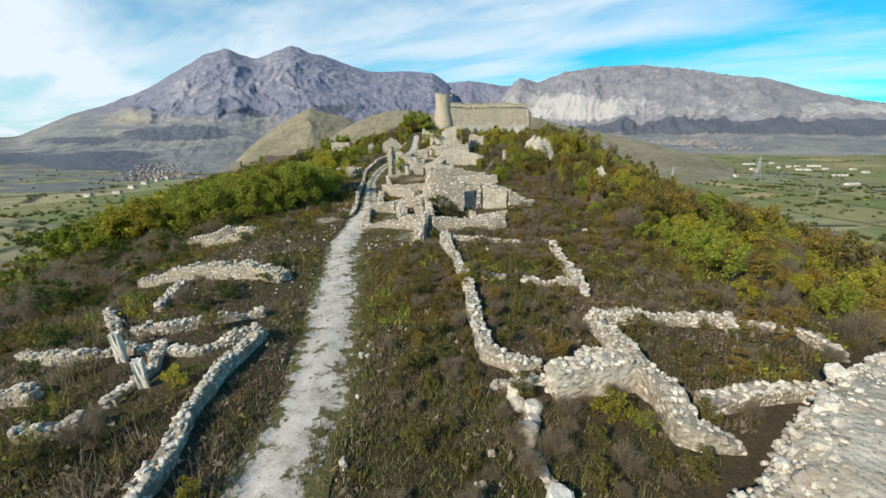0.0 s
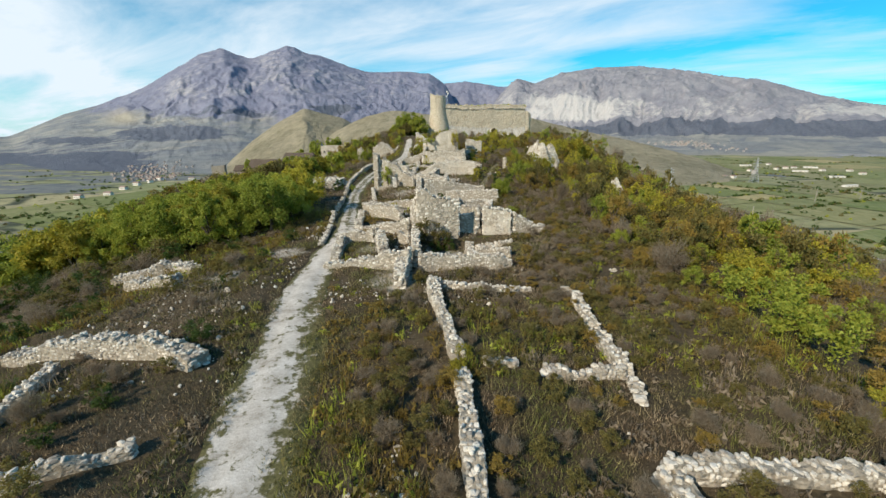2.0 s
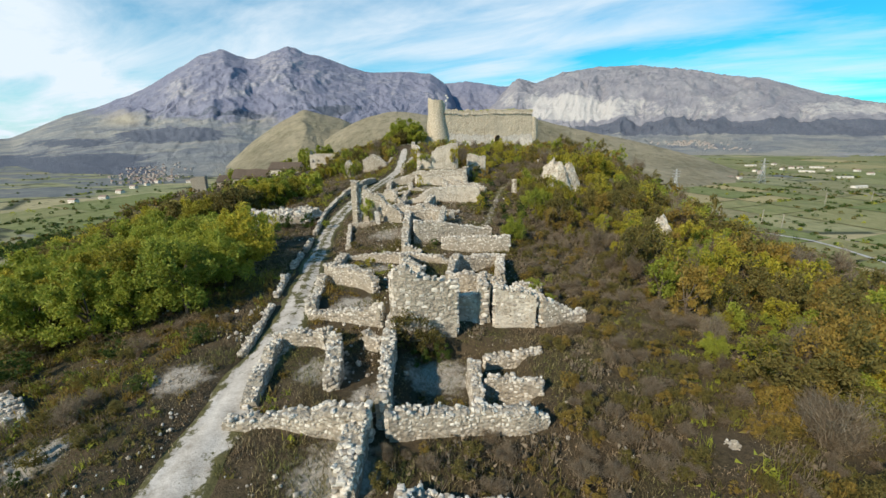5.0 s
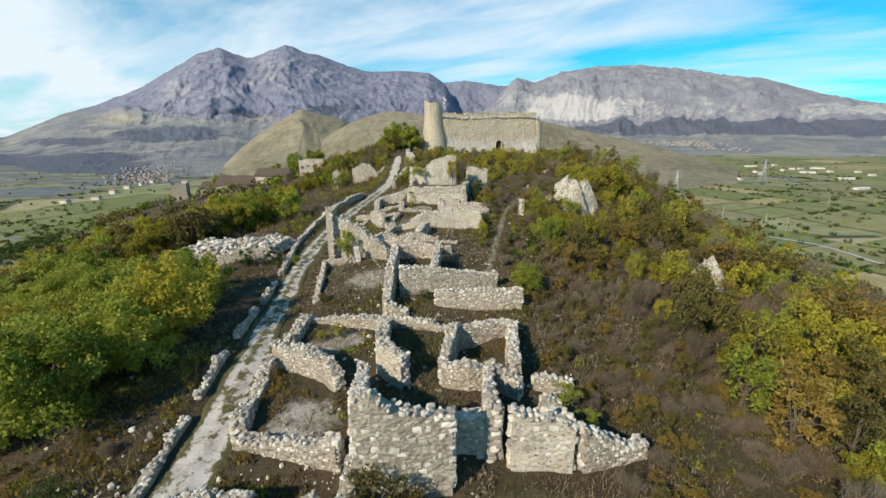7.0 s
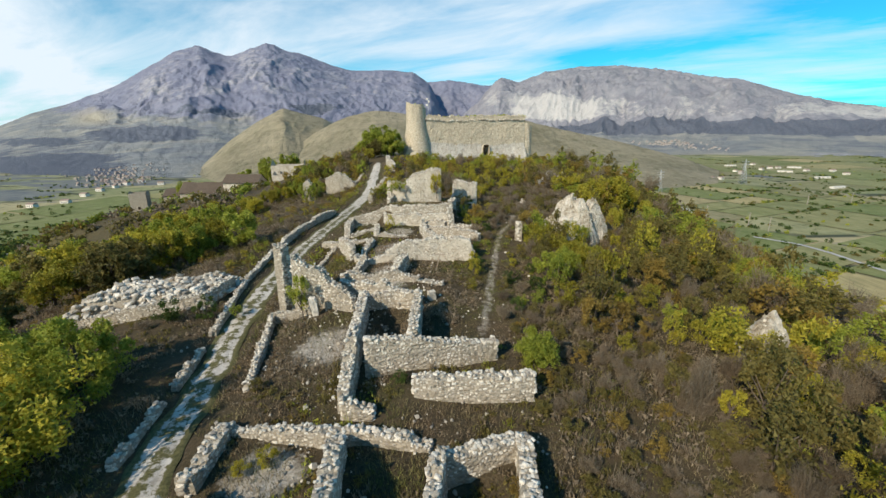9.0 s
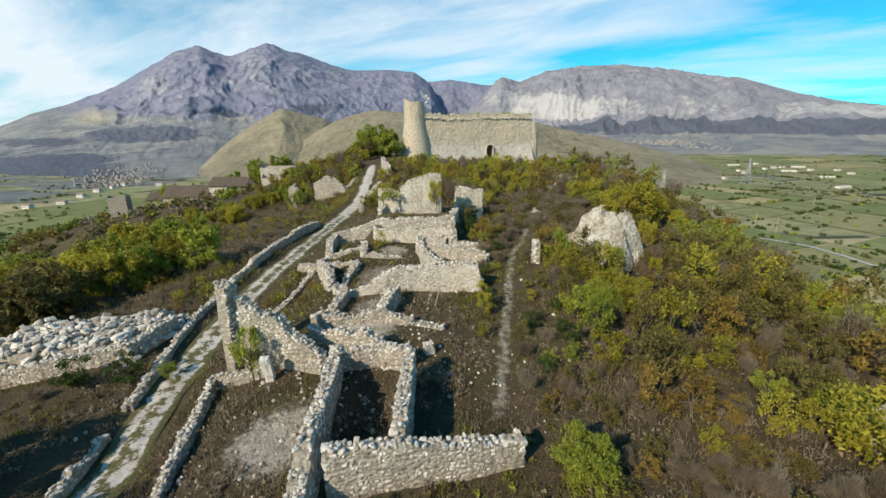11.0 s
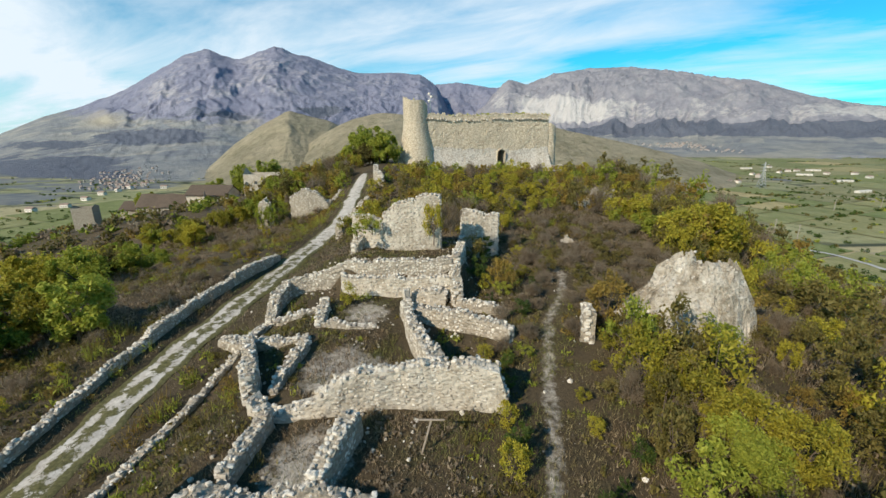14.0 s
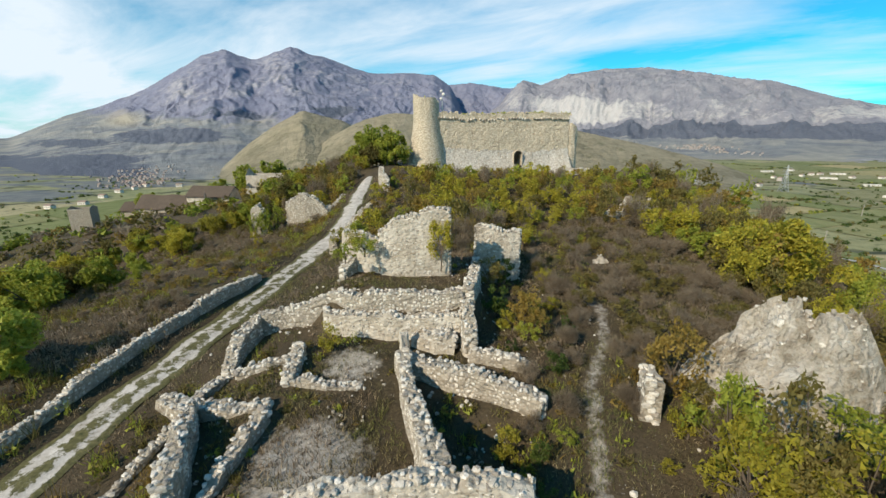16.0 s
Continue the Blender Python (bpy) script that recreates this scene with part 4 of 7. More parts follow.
ruined_wall([(-5.8, 80.2, 3.2), (-5.5, 78.0, 2.8)], thick=0.6)
ruined_wall([(-5.4, 78.2, 2.6), (-3.8, 78.0, 2.5), (-2.3, 78.1, 2.3)], thick=0.5)
ruined_wall([(-9.0, 83.2, 3.4), (-7.0, 83.4, 4.0), (-5.0, 83.4, 4.7), (-2.5, 83.1, 4.9), (0.0, 83.2, 5.0), (2.3, 83.3, 4.9)], thick=0.7, rag=0.2, label="retaining wall below a grassy terrace")
ruined_wall([(-5.2, 82.6, 3.9), (-2.5, 82.2, 3.9), (0.2, 82.2, 4.0), (2.2, 82.2, 4.1)], thick=0.7, rag=0.2, core=M_PLASTER, label="lower tier of a retaining wall with patches of plaster")
ruined_wall([(-0.2, 81.6, 3.1), (1.0, 81.2, 3.6), (1.9, 81.2, 3.3)], thick=0.9, rag=0.15, core=M_PLASTER, label="bulging lump of old lime mortar against a wall")
ruined_wall([(2.5, 82.5, 4.9), (2.7, 80.6, 3.6)], thick=0.7)
ruined_wall([(2.6, 83.1, 5.2), (3.0, 86.5, 5.1), (3.2, 89.5, 4.9)], thick=0.7, rag=0.2)
ruined_wall([(-5.0, 85.6, 5.3), (-4.7, 87.6, 5.9)], thick=0.7, rag=0.2, label="leaning block of broken masonry")
ruined_wall([(9.7, 76.4, 4.0), (9.9, 77.6, 3.9)], thick=0.7, rag=0.15, label="small upright piece of broken wall among bushes")
# the tall facade under the castle
ruined_wall([(-2.75, 86.5, 7.6), (-1.6, 86.5, 8.4), (0.0, 86.6, 8.75), (1.4, 86.7, 8.8)], thick=0.8, rag=0.22, label="tall standing gable of a ruined house", core=M_PLASTER, name="ruined_gable")
ruined_wall([(-5.3, 87.4, 7.4), (-4.2, 87.2, 7.2), (-2.9, 86.9, 6.9)], thick=0.7, rag=0.2, core=M_PLASTER)
ruined_wall([(3.2, 91.0, 7.0), (4.6, 91.1, 6.6), (6.3, 91.2, 6.5)], thick=0.7, rag=0.3, core=M_PLASTER)
wall_on_ground([(-9.4, 97.5), (-9.0, 103.0), (-8.4, 109.0)], [1.2, 1.4, 1.6], thick=0.7, label="stepped remains of a wall above the lane")
wall_on_ground([(-8.0, 118.0), (-9.8, 123.0), (-10.6, 128.0)], [1.6, 1.8, 1.6], thick=0.8, label="stepped remains of a wall above the lane")


# the tower house: a tall front in two parts, with a dark room behind it
ruined_wall([(-1.75, 37.2, 3.75), (-1.2, 37.2, 3.85), (-0.4, 37.3, 3.3), (0.6, 37.45, 3.05), (1.65, 37.6, 3.0)], thick=0.75, rag=0.16, course=0.25, lengths=(0.2, 0.55), singles=120, facing=0.62, depth=0.6,
            label="tall front of a ruined tower house, squared blocks below rubble")
ruined_wall([(-1.75, 37.7, 3.3), (-2.1, 39.6, 2.5), (-2.5, 41.5, 1.8), (-2.85, 43.2, 1.4)], thick=0.65, rag=0.15)
ruined_wall([(1.7, 39.5, 1.45), (2.6, 39.6, 1.35), (3.3, 39.4, 1.6)], thick=0.7, rag=0.12, core=M_PLASTER, depth=0.9, label="recessed rough wall between two house fronts")
ruined_wall([(3.95, 38.75, 2.3), (4.6, 38.75, 2.15), (5.5, 38.75, 1.95), (6.3, 38.7, 1.7)], thick=0.8, rag=0.14, course=0.26, lengths=(0.22, 0.5), singles=90, core=M_PLASTER, depth=0.6,
            label="plastered corner of a ruined tower house with squared blocks")
ruined_wall([(3.35, 38.9, 2.2), (3.2, 40.4, 1.85), (3.3, 42.2, 1.35), (3.4, 43.5, 1.3)], thick=0.6, rag=0.18)
ruined_wall([(3.5, 43.7, 1.35), (4.1, 43.2, 1.15), (4.9, 42.8, 0.95)], thick=0.65, rag=0.15)
ruined_wall([(6.2, 39.2, 1.6), (6.1, 40.6, 1.2), (6.0, 41.8, 0.7)], thick=0.7, rag=0.2)

# ---- the castle ----


def make_castle():
    who = thing("castle", "ruined limestone castle with a round tower and a long curtain wall", "castle")
    origin = np.array([-3.5, 149.0, 6.0])
    who.location = origin
    d = np.array([0.966, 0.259])
    out = np.array([0.259, -0.966])
    length, top, base = 29.6, 17.1, 2.0
    nu, nv = 170, 68
    us, vs = np.linspace(0, length, nu), np.linspace(base, top, nv)
    U, V = np.meshgrid(us, vs)
    gate_u, gate_z0, gate_w, gate_h = 17.7, 6.4, 0.95, 2.2

    def in_gate(u, v):
        return (abs(u - gate_u) < gate_w) & (v < gate_z0 + gate_h) | ((u - gate_u) ** 2 + (v - gate_z0 - gate_h) ** 2 < gate_w ** 2)

    edge = 0.4 * (fbm(U / 1.5, U * 0 + 2, 3, 41) - 0.5) * smooth(15.5, 17, V) + 0.3 * smooth(14.6, 17, V) * (vnoise(U * 0.5, U * 0, 44) > 0.72)
    batter = 1.3 * smooth(10.4, 4.0, V) + 1.6 * smooth(23, 31, U) * smooth(10.5, 4.0, V)
    relief = 0.16 * (fbm(U * 1.3, V * 1.6, 4, 51) - 0.5) + 0.35 * (fbm(U / 4, V / 4, 2, 52) - 0.5) - 0.10 * (vnoise(U * 2.4, V * 3.0, 53) > 0.86)
    Z = V - edge
    off = batter + relief
    front = np.stack([d[0] * U + out[0] * off, d[1] * U + out[1] * off, Z - 6.0], -1)
    rear = np.stack([d[0] * U - out[0] * 1.7, d[1] * U - out[1] * 1.7, Z - 6.0], -1)
    f = grid_faces(nu, nv)
    cu, cv = (U.ravel()[f].mean(1), V.ravel()[f].mean(1))
    keep = ~in_gate(cu, cv)
    n = nu * nv
    idx = np.arange(n).reshape(nv, nu)
    strip = lambda a: np.stack([a[:-1], a[1:], a[1:] + n, a[:-1] + n], -1)
    faces = np.concatenate([f[keep], (f[keep] + n)[:, ::-1], strip(idx[-1]), strip(idx[:, 0]), strip(idx[:, -1])])
    pts = np.concatenate([front.reshape(-1, 3), rear.reshape(-1, 3)])
    foot_line = 10.0 + 0.9 * (fbm(cu / 3.0, cu * 0, 3, 58) - 0.5) * 2 - 0.02 * cu
    lower = np.zeros(len(faces), bool)
    lower[:keep.sum()] = (cv < foot_line)[keep]
    part("curtain_wall", mesh_from("curtain_wall", pts, faces[~lower], M_CASTLE), None, who)
    part("battered_base", mesh_from("battered_base", pts, faces[lower], M_CASTLE_GREY), None, who, "grey spreading foot of the wall")
    # corbels under the parapet
    for u in np.arange(0.6, length - 0.3, 0.62):
        if rng.uniform() < 0.9:
            i = int(u / length * (nu - 1))
            single_stone(who, (d[0] * u + out[0] * 0.22, d[1] * u + out[1] * 0.22, Z[-1, i] - 7.0 + rng.normal(0, 0.05)), (0.34, 0.42, 0.42), math.atan2(d[1], d[0]), "corbel")
    # the arch: reveal and voussoirs
    bm = bmesh.new()
    outline = [(-gate_w, 0.0)] + [(gate_w * -math.cos(a), gate_h + gate_w * math.sin(a)) for a in np.linspace(0, math.pi, 13)] + [(gate_w, 0.0)]
    rows = []
    for depth in (1.0, -6.0):
        rows.append([bm.verts.new((d[0] * (gate_u + u * 1.02) + out[0] * depth, d[1] * (gate_u + u * 1.02) + out[1] * depth, gate_z0 - 6 + v)) for u, v in outline])
    for i in range(len(outline) - 1):
        bm.faces.new((rows[0][i], rows[0][i + 1], rows[1][i + 1], rows[1][i]))
    # added end wall: closes the lengthened passage so the gateway stays dark
    bm.faces.new(rows[1])
    part("gate_arch", bm, M_CASTLE, who, "shadowed arched gateway")
    # capping stones
    C, S, Y = [], [], []
    for u in np.arange(0.2, length, 0.42):
        i = int(u / length * (nu - 1))
        if rng.uniform() < 0.8:
            C.append((d[0] * u + out[0] * rng.uniform(-1.2, 0.1), d[1] * u + out[1] * rng.uniform(-1.2, 0.1), Z[-1, i] - 6.0 + 0.1))
            S.append((rng.uniform(0.3, 0.6), rng.uniform(0.3, 0.6), rng.uniform(0.25, 0.55)))
            Y.append(rng.uniform(0, 3))
    tagged(part("parapet_rubble", blocks_mesh("parapet_rubble", np.array(C), np.array(S), np.array(Y), M_CASTLE), None, who), kind="stuff")

    def tower(name, cx, cy, radius, z0, z1, flare, seed, label):
        a = np.linspace(0, 2 * math.pi, 61)
        v = np.linspace(0, 1, 46)
        A, Vv = np.meshgrid(a, v)
        r = radius * (1.06 - 0.08 * Vv + flare * np.clip(1 - Vv / 0.74, 0, 1) ** 1.25) + 0.25 * (fbm(np.cos(A) * 3 + 5, Vv * 9 + np.sin(A) * 3, 4, seed) - 0.5)
        ragg = 1.9 * (fbm(np.cos(A) * 1.4 + 3, np.sin(A) * 1.4 + 3, 3, seed + 3) - 0.5) * smooth(0.80, 1.0, Vv) - 0.5 * np.cos(A) * smooth(0.85, 1.0, Vv)
        X, Yy, Zz = cx + r * np.cos(A), cy + r * np.sin(A), z0 + (z1 - z0) * Vv + ragg
        inner = np.stack([cx + (r[-1] - 0.8) * np.cos(a), cy + (r[-1] - 0.8) * np.sin(a), Zz[-1] - 0.1], -1)
        floor_ = np.stack([cx + (r[-1] - 0.9) * np.cos(a), cy + (r[-1] - 0.9) * np.sin(a), np.full(61, z1 - 1.6)], -1)
        mid = np.stack([np.full(61, cx), np.full(61, cy), np.full(61, z1 - 1.6)], -1)
        pts = np.concatenate([np.stack([X, Yy, Zz], -1), inner[None], floor_[None], mid[None]]) - origin
        return part(name, mesh_from(name, pts.reshape(-1, 3), grid_faces(61, len(pts)), M_CASTLE), None, who, label)

    tower("round_tower", -5.4, 150.0, 2.65, 2.6, 19.9, 0.85, 61, "round tower with a broken top and a spreading foot")
    tower("small_round_tower", 25.6, 158.4, 1.6, 2.5, 15.0, 0.2, 67, "low round corner tower")
    # weeds on the broken tops
    n = 420
    u = rng.uniform(0, length, n)
    clumps = vnoise(u / 1.6, u * 0, 59) > 0.5
    u = u[clumps]
    dep = rng.uniform(-1.4, 0.0, len(u))
    zt = np.interp(u, us, Z[-1]) - 6.0 + 0.15 + np.abs(rng.normal(0, 0.12, len(u)))
    W = np.stack([d[0] * u + out[0] * dep, d[1] * u + out[1] * dep, zt], -1)
    ang, rad = rng.uniform(0, 6.28, 260), 2.3 * np.sqrt(rng.uniform(0, 1, 260))
    T = np.stack([-2.2 + rad * np.cos(ang), 1.0 + rad * np.sin(ang), 13.2 + np.abs(rng.normal(0, 0.3, 260))], -1)
    q = leaf_tris(np.concatenate([W, T]), 0.34)
    tagged(part("weed_cover", mesh_from("weed_cover", q.reshape(-1, 3), np.arange(3 * len(q)).reshape(-1, 3), M_LEAF["green"]), None, who, "green weeds on the broken tops"), kind="stuff")
    # windows of the tower: small solid boxes, painted near-black for the shade of slots
    for zc, ang in ((14.5, -1.35), (11.5, -1.9), (16.2, -1.0)):
        bm = bmesh.new()
        bmesh.ops.create_cube(bm, size=1.0, matrix=Matrix.Translation((-5.4 + 2.6 * math.cos(ang) - origin[0], 150.0 + 2.5 * math.sin(ang) - origin[1], zc - 6.0)) @ Matrix.Rotation(ang, 4, "Z") @ Matrix.Diagonal((0.12, 0.3, 0.5, 1)))
        part("loophole", bm, M_DARK, who, "small dark loophole")
    return who


def plain(name, color, rough=0.8, metal=0.0, noise_scale=3.0):
    k = Mat(name, rough)
    k.b.inputs["Metallic"].default_value = metal
    lo = tuple(c * 0.75 for c in color)
    return k.done(k.ramp(k.noise(noise_scale, 5, 0.6), (0.3, lo), (0.7, color)), k.noise(noise_scale * 4, 4, 0.6), 0.2, 0.02)


# near-black colour standing for the shade inside loopholes and far windows
M_DARK = plain("painted_deep_shade", (0.03, 0.027, 0.024))
M_STEEL = plain("galvanised_steel", (0.55, 0.57, 0.58), 0.45, 0.7)
M_TILE = plain("weathered_roof_tiles", (0.125, 0.098, 0.076), 0.9, 0.0, 1.4)
M_TERRACOTTA = plain("terracotta_roof", (0.34, 0.255, 0.215), 0.9, 0.0, 0.3)
M_OLD_RENDER = plain("weathered_village_render", (0.46, 0.43, 0.40), 0.9, 0.0, 0.6)
M_RENDER = plain("pale_house_render", (0.78, 0.75, 0.69), 0.9, 0.0, 0.6)

wall_on_ground([(25.5, 152.6), (29.0, 153.6), (32.5, 155.4)], [1.5, 1.2, 0.7], thick=1.2, rag=0.3, label="grey stub of wall at the castle's foot")

# the mast behind the tower
mast = thing("antenna_mast", "thin white radio mast with small dishes behind the tower", "antenna")
mast.location = (-2.3, 153.0, 16.8)
bm = bmesh.new()
bmesh.ops.create_cone(bm, segments=8, radius1=0.09, radius2=0.05, depth=5.0, matrix=Matrix.Translation((0, 0, 2.5)))
part("pole", bm, M_STEEL, mast)
for zc, side in ((3.2, -0.25), (4.1, 0.25), (4.7, -0.2)):
    bm = bmesh.new()
    bmesh.ops.create_cone(bm, cap_ends=True, segments=12, radius1=0.3, radius2=0.12, depth=0.2, matrix=Matrix.Translation((side, -0.15, zc)) @ Matrix.Rotation(radians(90), 4, "X"))
    part("dish", bm, M_RENDER, mast, "small white dish")

# ---- other ruins and houses on the hill ----
ruined_wall([(-20.9, 115.0, 4.3), (-19.6, 115.0, 4.9), (-18.5, 115.0, 5.7), (-17.0, 115.1, 4.7), (-15.6, 115.2, 3.7)], thick=0.8, rag=0.5, label="roofless gable of a ruined house beside the lane", name="ruined_gable")
ruined_wall([(-15.6, 115.4, 3.7), (-15.2, 119.0, 4.0), (-15.0, 121.5, 4.4)], thick=0.7, rag=0.5)
ruined_wall([(-20.9, 115.4, 4.2), (-21.2, 120.5, 4.0)], thick=0.7, rag=0.5)
ruined_wall([(-24.9, 113.6, 3.6), (-24.1, 113.5, 4.6), (-23.3, 113.4, 4.2)], thick=0.8, rag=0.5, label="ivy-grown stub of a ruined gable")


def house(x, y, w, dpt, z0, eave, ridge, label, wall_mat, roof_mat=None, turn=0.0, windows=(), name="house", lean=0.0):
    """A house: front wall towards -y; windows are (across 0..1, height, width, height of the opening)."""
    who = thing(name, label, "house")
    who.location, who.rotation_euler = (x, y, z0), (0, 0, radians(turn))
    h = eave - z0
    bm = bmesh.new()
    # walls with real openings in the front
    cuts_x = sorted({0.0, w} | {q for a, b, ww, hh in windows for q in (a * w - ww / 2, a * w + ww / 2)})
    cuts_z = sorted({-1.5, h} | {q for a, b, ww, hh in windows for q in (b, b + hh)})
    hole = lambda cx, cz: any(abs(cx - a * w) < ww / 2 and b < cz < b + hh for a, b, ww, hh in windows)
    t = 0.5

    def quad(*p):
        bm.faces.new([bm.verts.new(q) for q in p])

    for yy in (0.0, t):
        for x0, x1 in zip(cuts_x, cuts_x[1:]):
            for za, zb in zip(cuts_z, cuts_z[1:]):
                if not hole((x0 + x1) / 2, (za + zb) / 2):
                    quad((x0, yy, za), (x1, yy, za), (x1, yy, zb), (x0, yy, zb))
    for a, b, ww, hh in windows:
        x0, x1, za, zb = a * w - ww / 2, a * w + ww / 2, b, b + hh
        quad((x0, 0, za), (x0, t, za), (x0, t, zb), (x0, 0, zb))
        quad((x1, 0, za), (x1, t, za), (x1, t, zb), (x1, 0, zb))
        quad((x0, 0, za), (x1, 0, za), (x1, t, za), (x0, t, za))
        quad((x0, 0, zb), (x1, 0, zb), (x1, t, zb), (x0, t, zb))
    r = ridge - z0
    quad((0, 0, -1.5), (0, dpt, -1.5), (0, dpt, h), (0, 0, h))
    quad((w, 0, -1.5), (w, dpt, -1.5), (w, dpt, h), (w, 0, h))
    quad((0, dpt, -1.5), (w, dpt, -1.5), (w, dpt, h), (0, dpt, h))
    for xx in (0, w):
        bm.faces.new([bm.verts.new(q) for q in ((xx, 0, h), (xx, dpt, h), (xx, dpt / 2, r))])
    quad((0, 0, h), (w, 0, h), (w, t, h + 0.01), (0, t, h + 0.01))
    part("wall", bm, wall_mat, who)
    if roof_mat:
        for k, (ya, yb) in enumerate(((-0.35, dpt / 2), (dpt + 0.35, dpt / 2))):
            n = max(6, int(w / 0.45))
            xs = np.linspace(-0.3, w + 0.3, n * 2 + 1)
            drop = (r - h) / (dpt / 2) * 0.35
            vv = []
            for s_ in np.linspace(0, 1, 9):
                zz = (h - drop) * (1 - s_) + r * s_ + 0.06
                vv.append(np.stack([xs, np.full_like(xs, ya * (1 - s_) + yb * s_), zz + 0.06 * (np.arange(len(xs)) % 2) + lean * np.sin(xs) * 0.2], -1))
            vv = np.array(vv)
            low = vv - np.array([0, 0, 0.14])
            nn = vv.shape[0] * vv.shape[1]
            fc = grid_faces(len(xs), 9)
            part("roof", mesh_from("roof", np.concatenate([vv.reshape(-1, 3), low.reshape(-1, 3)]), np.concatenate([fc, fc[:, ::-1] + nn]), roof_mat), None, who)
    return who


house(-50.0, 160.0, 9.6, 6.0, -0.8, 3.4, 5.0, "tall pale roofless house with small dark windows", M_PLASTER, None, 8, ((0.3, 1.6, 0.7, 0.9), (0.62, 1.8, 0.7, 0.9)))
house(-47.0, 153.5, 6.5, 5.0, -2.2, 1.2, 2.2, "low pale outbuilding with a broken top", M_PLASTER, None, 10, ((0.7, 0.6, 0.8, 1.0),))
house(-63.5, 157.0, 10.5, 6.0, -4.6, -1.1, 0.9, "weathered pale stone house with a dark window", M_PLASTER, M_TILE, -4, ((0.6, 0.9, 1.0, 1.2),))
house(-56.0, 152.0, 8.0, 5.0, -4.6, -1.7, 0.4, "gabled stone ruin with a broken front", M_PLASTER, None, 24, ((0.5, 0.4, 1.0, 1.3),))
house(-77.5, 158.0, 13.0, 6.5, -7.4, -4.3, -1.6, "long low house under a weathered tiled roof", M_CORE, M_TILE, 0, ((0.25, 0.8, 0.8, 1.0), (0.7, 0.8, 0.8, 1.0)), lean=0.6)
house(-86.0, 163.0, 9.0, 6.0, -8.6, -6.0, -4.2, "long low house under a weathered tiled roof", M_CORE, M_TILE, 6, ((0.5, 0.6, 0.8, 1.0),), lean=0.5)
house(-87.0, 150.0, 4.2, 4.0, -9.5, -3.4, -2.8, "dark square ruin of a small tower", M_CORE, None, 20, ((0.5, 1.5, 0.6, 0.8),))


def make_rock_material():
    k = Mat("pale_crumbling_rock")
    col = k.ramp(k.noise(0.8, 8, 0.7), (0.34, (0.28, 0.235, 0.17)), (0.46, (0.52, 0.47, 0.38)), (0.60, (0.74, 0.70, 0.62)))
    col = k.mix(k.span(k.noise(5, 7, 0.75), 0.50, 0.68, 0, 0.6), col, (0.24, 0.20, 0.145))
    return k.done(col, k.math("ADD", k.noise(3.5, 9, 0.8), k.math("MULTIPLY", k.cells(5.5, "Distance"), 0.6)), 1.0, 0.25)


M_ROCK = make_rock_material()


def rock_mass(name, x, y, sx, sy, sz, z0, label, seed, rough=0.35, stones=0, category="rock"):
    """A lump of crumbling rock or masonry, with loose stones on it."""
    who = thing(name, label, category)
    who.location = (x, y, z0)
    a, e = np.linspace(0, 2 * math.pi, 97), np.linspace(1.18, 0.0, 46)
    A, E = np.meshgrid(a, e)
    dx, dy = E * np.cos(A), E * np.sin(A)
    # crags: the outline and the height are both broken
    out_ = 1 + rough * 1.5 * (fbm(np.cos(A) * 1.7 + 7, np.sin(A) * 1.7 + 3, 4, seed) - 0.5)
    rr = E / out_
    fallen = np.clip(1 - rr, 0, 1) ** (0.55 if sz > 3 else 0.42)
    crag = fbm(dx * 2.6 + 5, dy * 2.6 + 2, 5, seed + 8)
    step_ = np.floor(crag * 7) / 7 * 0.6 + crag * 0.4
    lift_ = fallen * (0.62 + 0.28 * dx + rough * 2.2 * (step_ - 0.42))
    px_ = dx * sx + rough * 0.5 * (fbm(dx * 6 + lift_ * 5, dy * 6, 3, seed + 3) - 0.5) * sx
    py_ = dy * sy + rough * 0.5 * (fbm(dx * 6, dy * 6 + lift_ * 5, 3, seed + 4) - 0.5) * sy
    P = np.stack([px_, py_, np.maximum(lift_, 0) * sz * 1.15 - 0.6 * (rr > 1) - 0.3], -1)
    P[:, -1] = P[:, 0]
    part("rock_body", mesh_from("rock_body", P.reshape(-1, 3), grid_faces(97, 46), M_ROCK), None, who)
    if stones:
        i, j = rng.integers(4, 45, stones), rng.integers(0, 96, stones)
        C = P[i, j] + rng.normal(0, 0.05, (stones, 3))
        S = (0.05 + rng.gamma(1.3, 0.04, (stones, 1))) * rng.uniform(0.7, 1.2, (stones, 3)) * np.array([1, 0.9, 0.7])
        for q in range(min(60, stones)):
            single_stone(who, C[q], S[q], rng.uniform(0, 3))
        if stones > 60:
            tagged(part("rubble_cover", blocks_mesh("rubble_cover", C[60:], S[60:], rng.uniform(0, 3, stones - 60), M_STONE, 0.2, 0.5), None, who), kind="stuff")
    TAKEN.extend((x + u * sx * 0.8, y + v * sy * 0.8, 0.6) for u in np.linspace(-1, 1, 9) for v in np.linspace(-1, 1, 9) if u * u + v * v < 1)
    return who


rock_mass("masonry_lump", 15.3, 78.0, 4.2, 3.1, 8.2, 1.4, "huge crumbling lump of pale masonry and rock among bushes", 5, 0.26, 420, "ruin")
rock_mass("boulder", 21.7, 57.4, 1.6, 1.3, 3.3, 0.3, "pale limestone boulder among autumn bushes", 9, 0.3, 30)
rock_mass("rock_outcrop", 20.6, 108.5, 2.7, 1.8, 3.4, 3.6, "pale rock outcrop under the castle", 13, 0.5, 60)
rock_mass("rock_outcrop", 23.0, 109.5, 1.5, 1.3, 3.4, 3.6, "pale rock outcrop under the castle", 15, 0.5, 20)
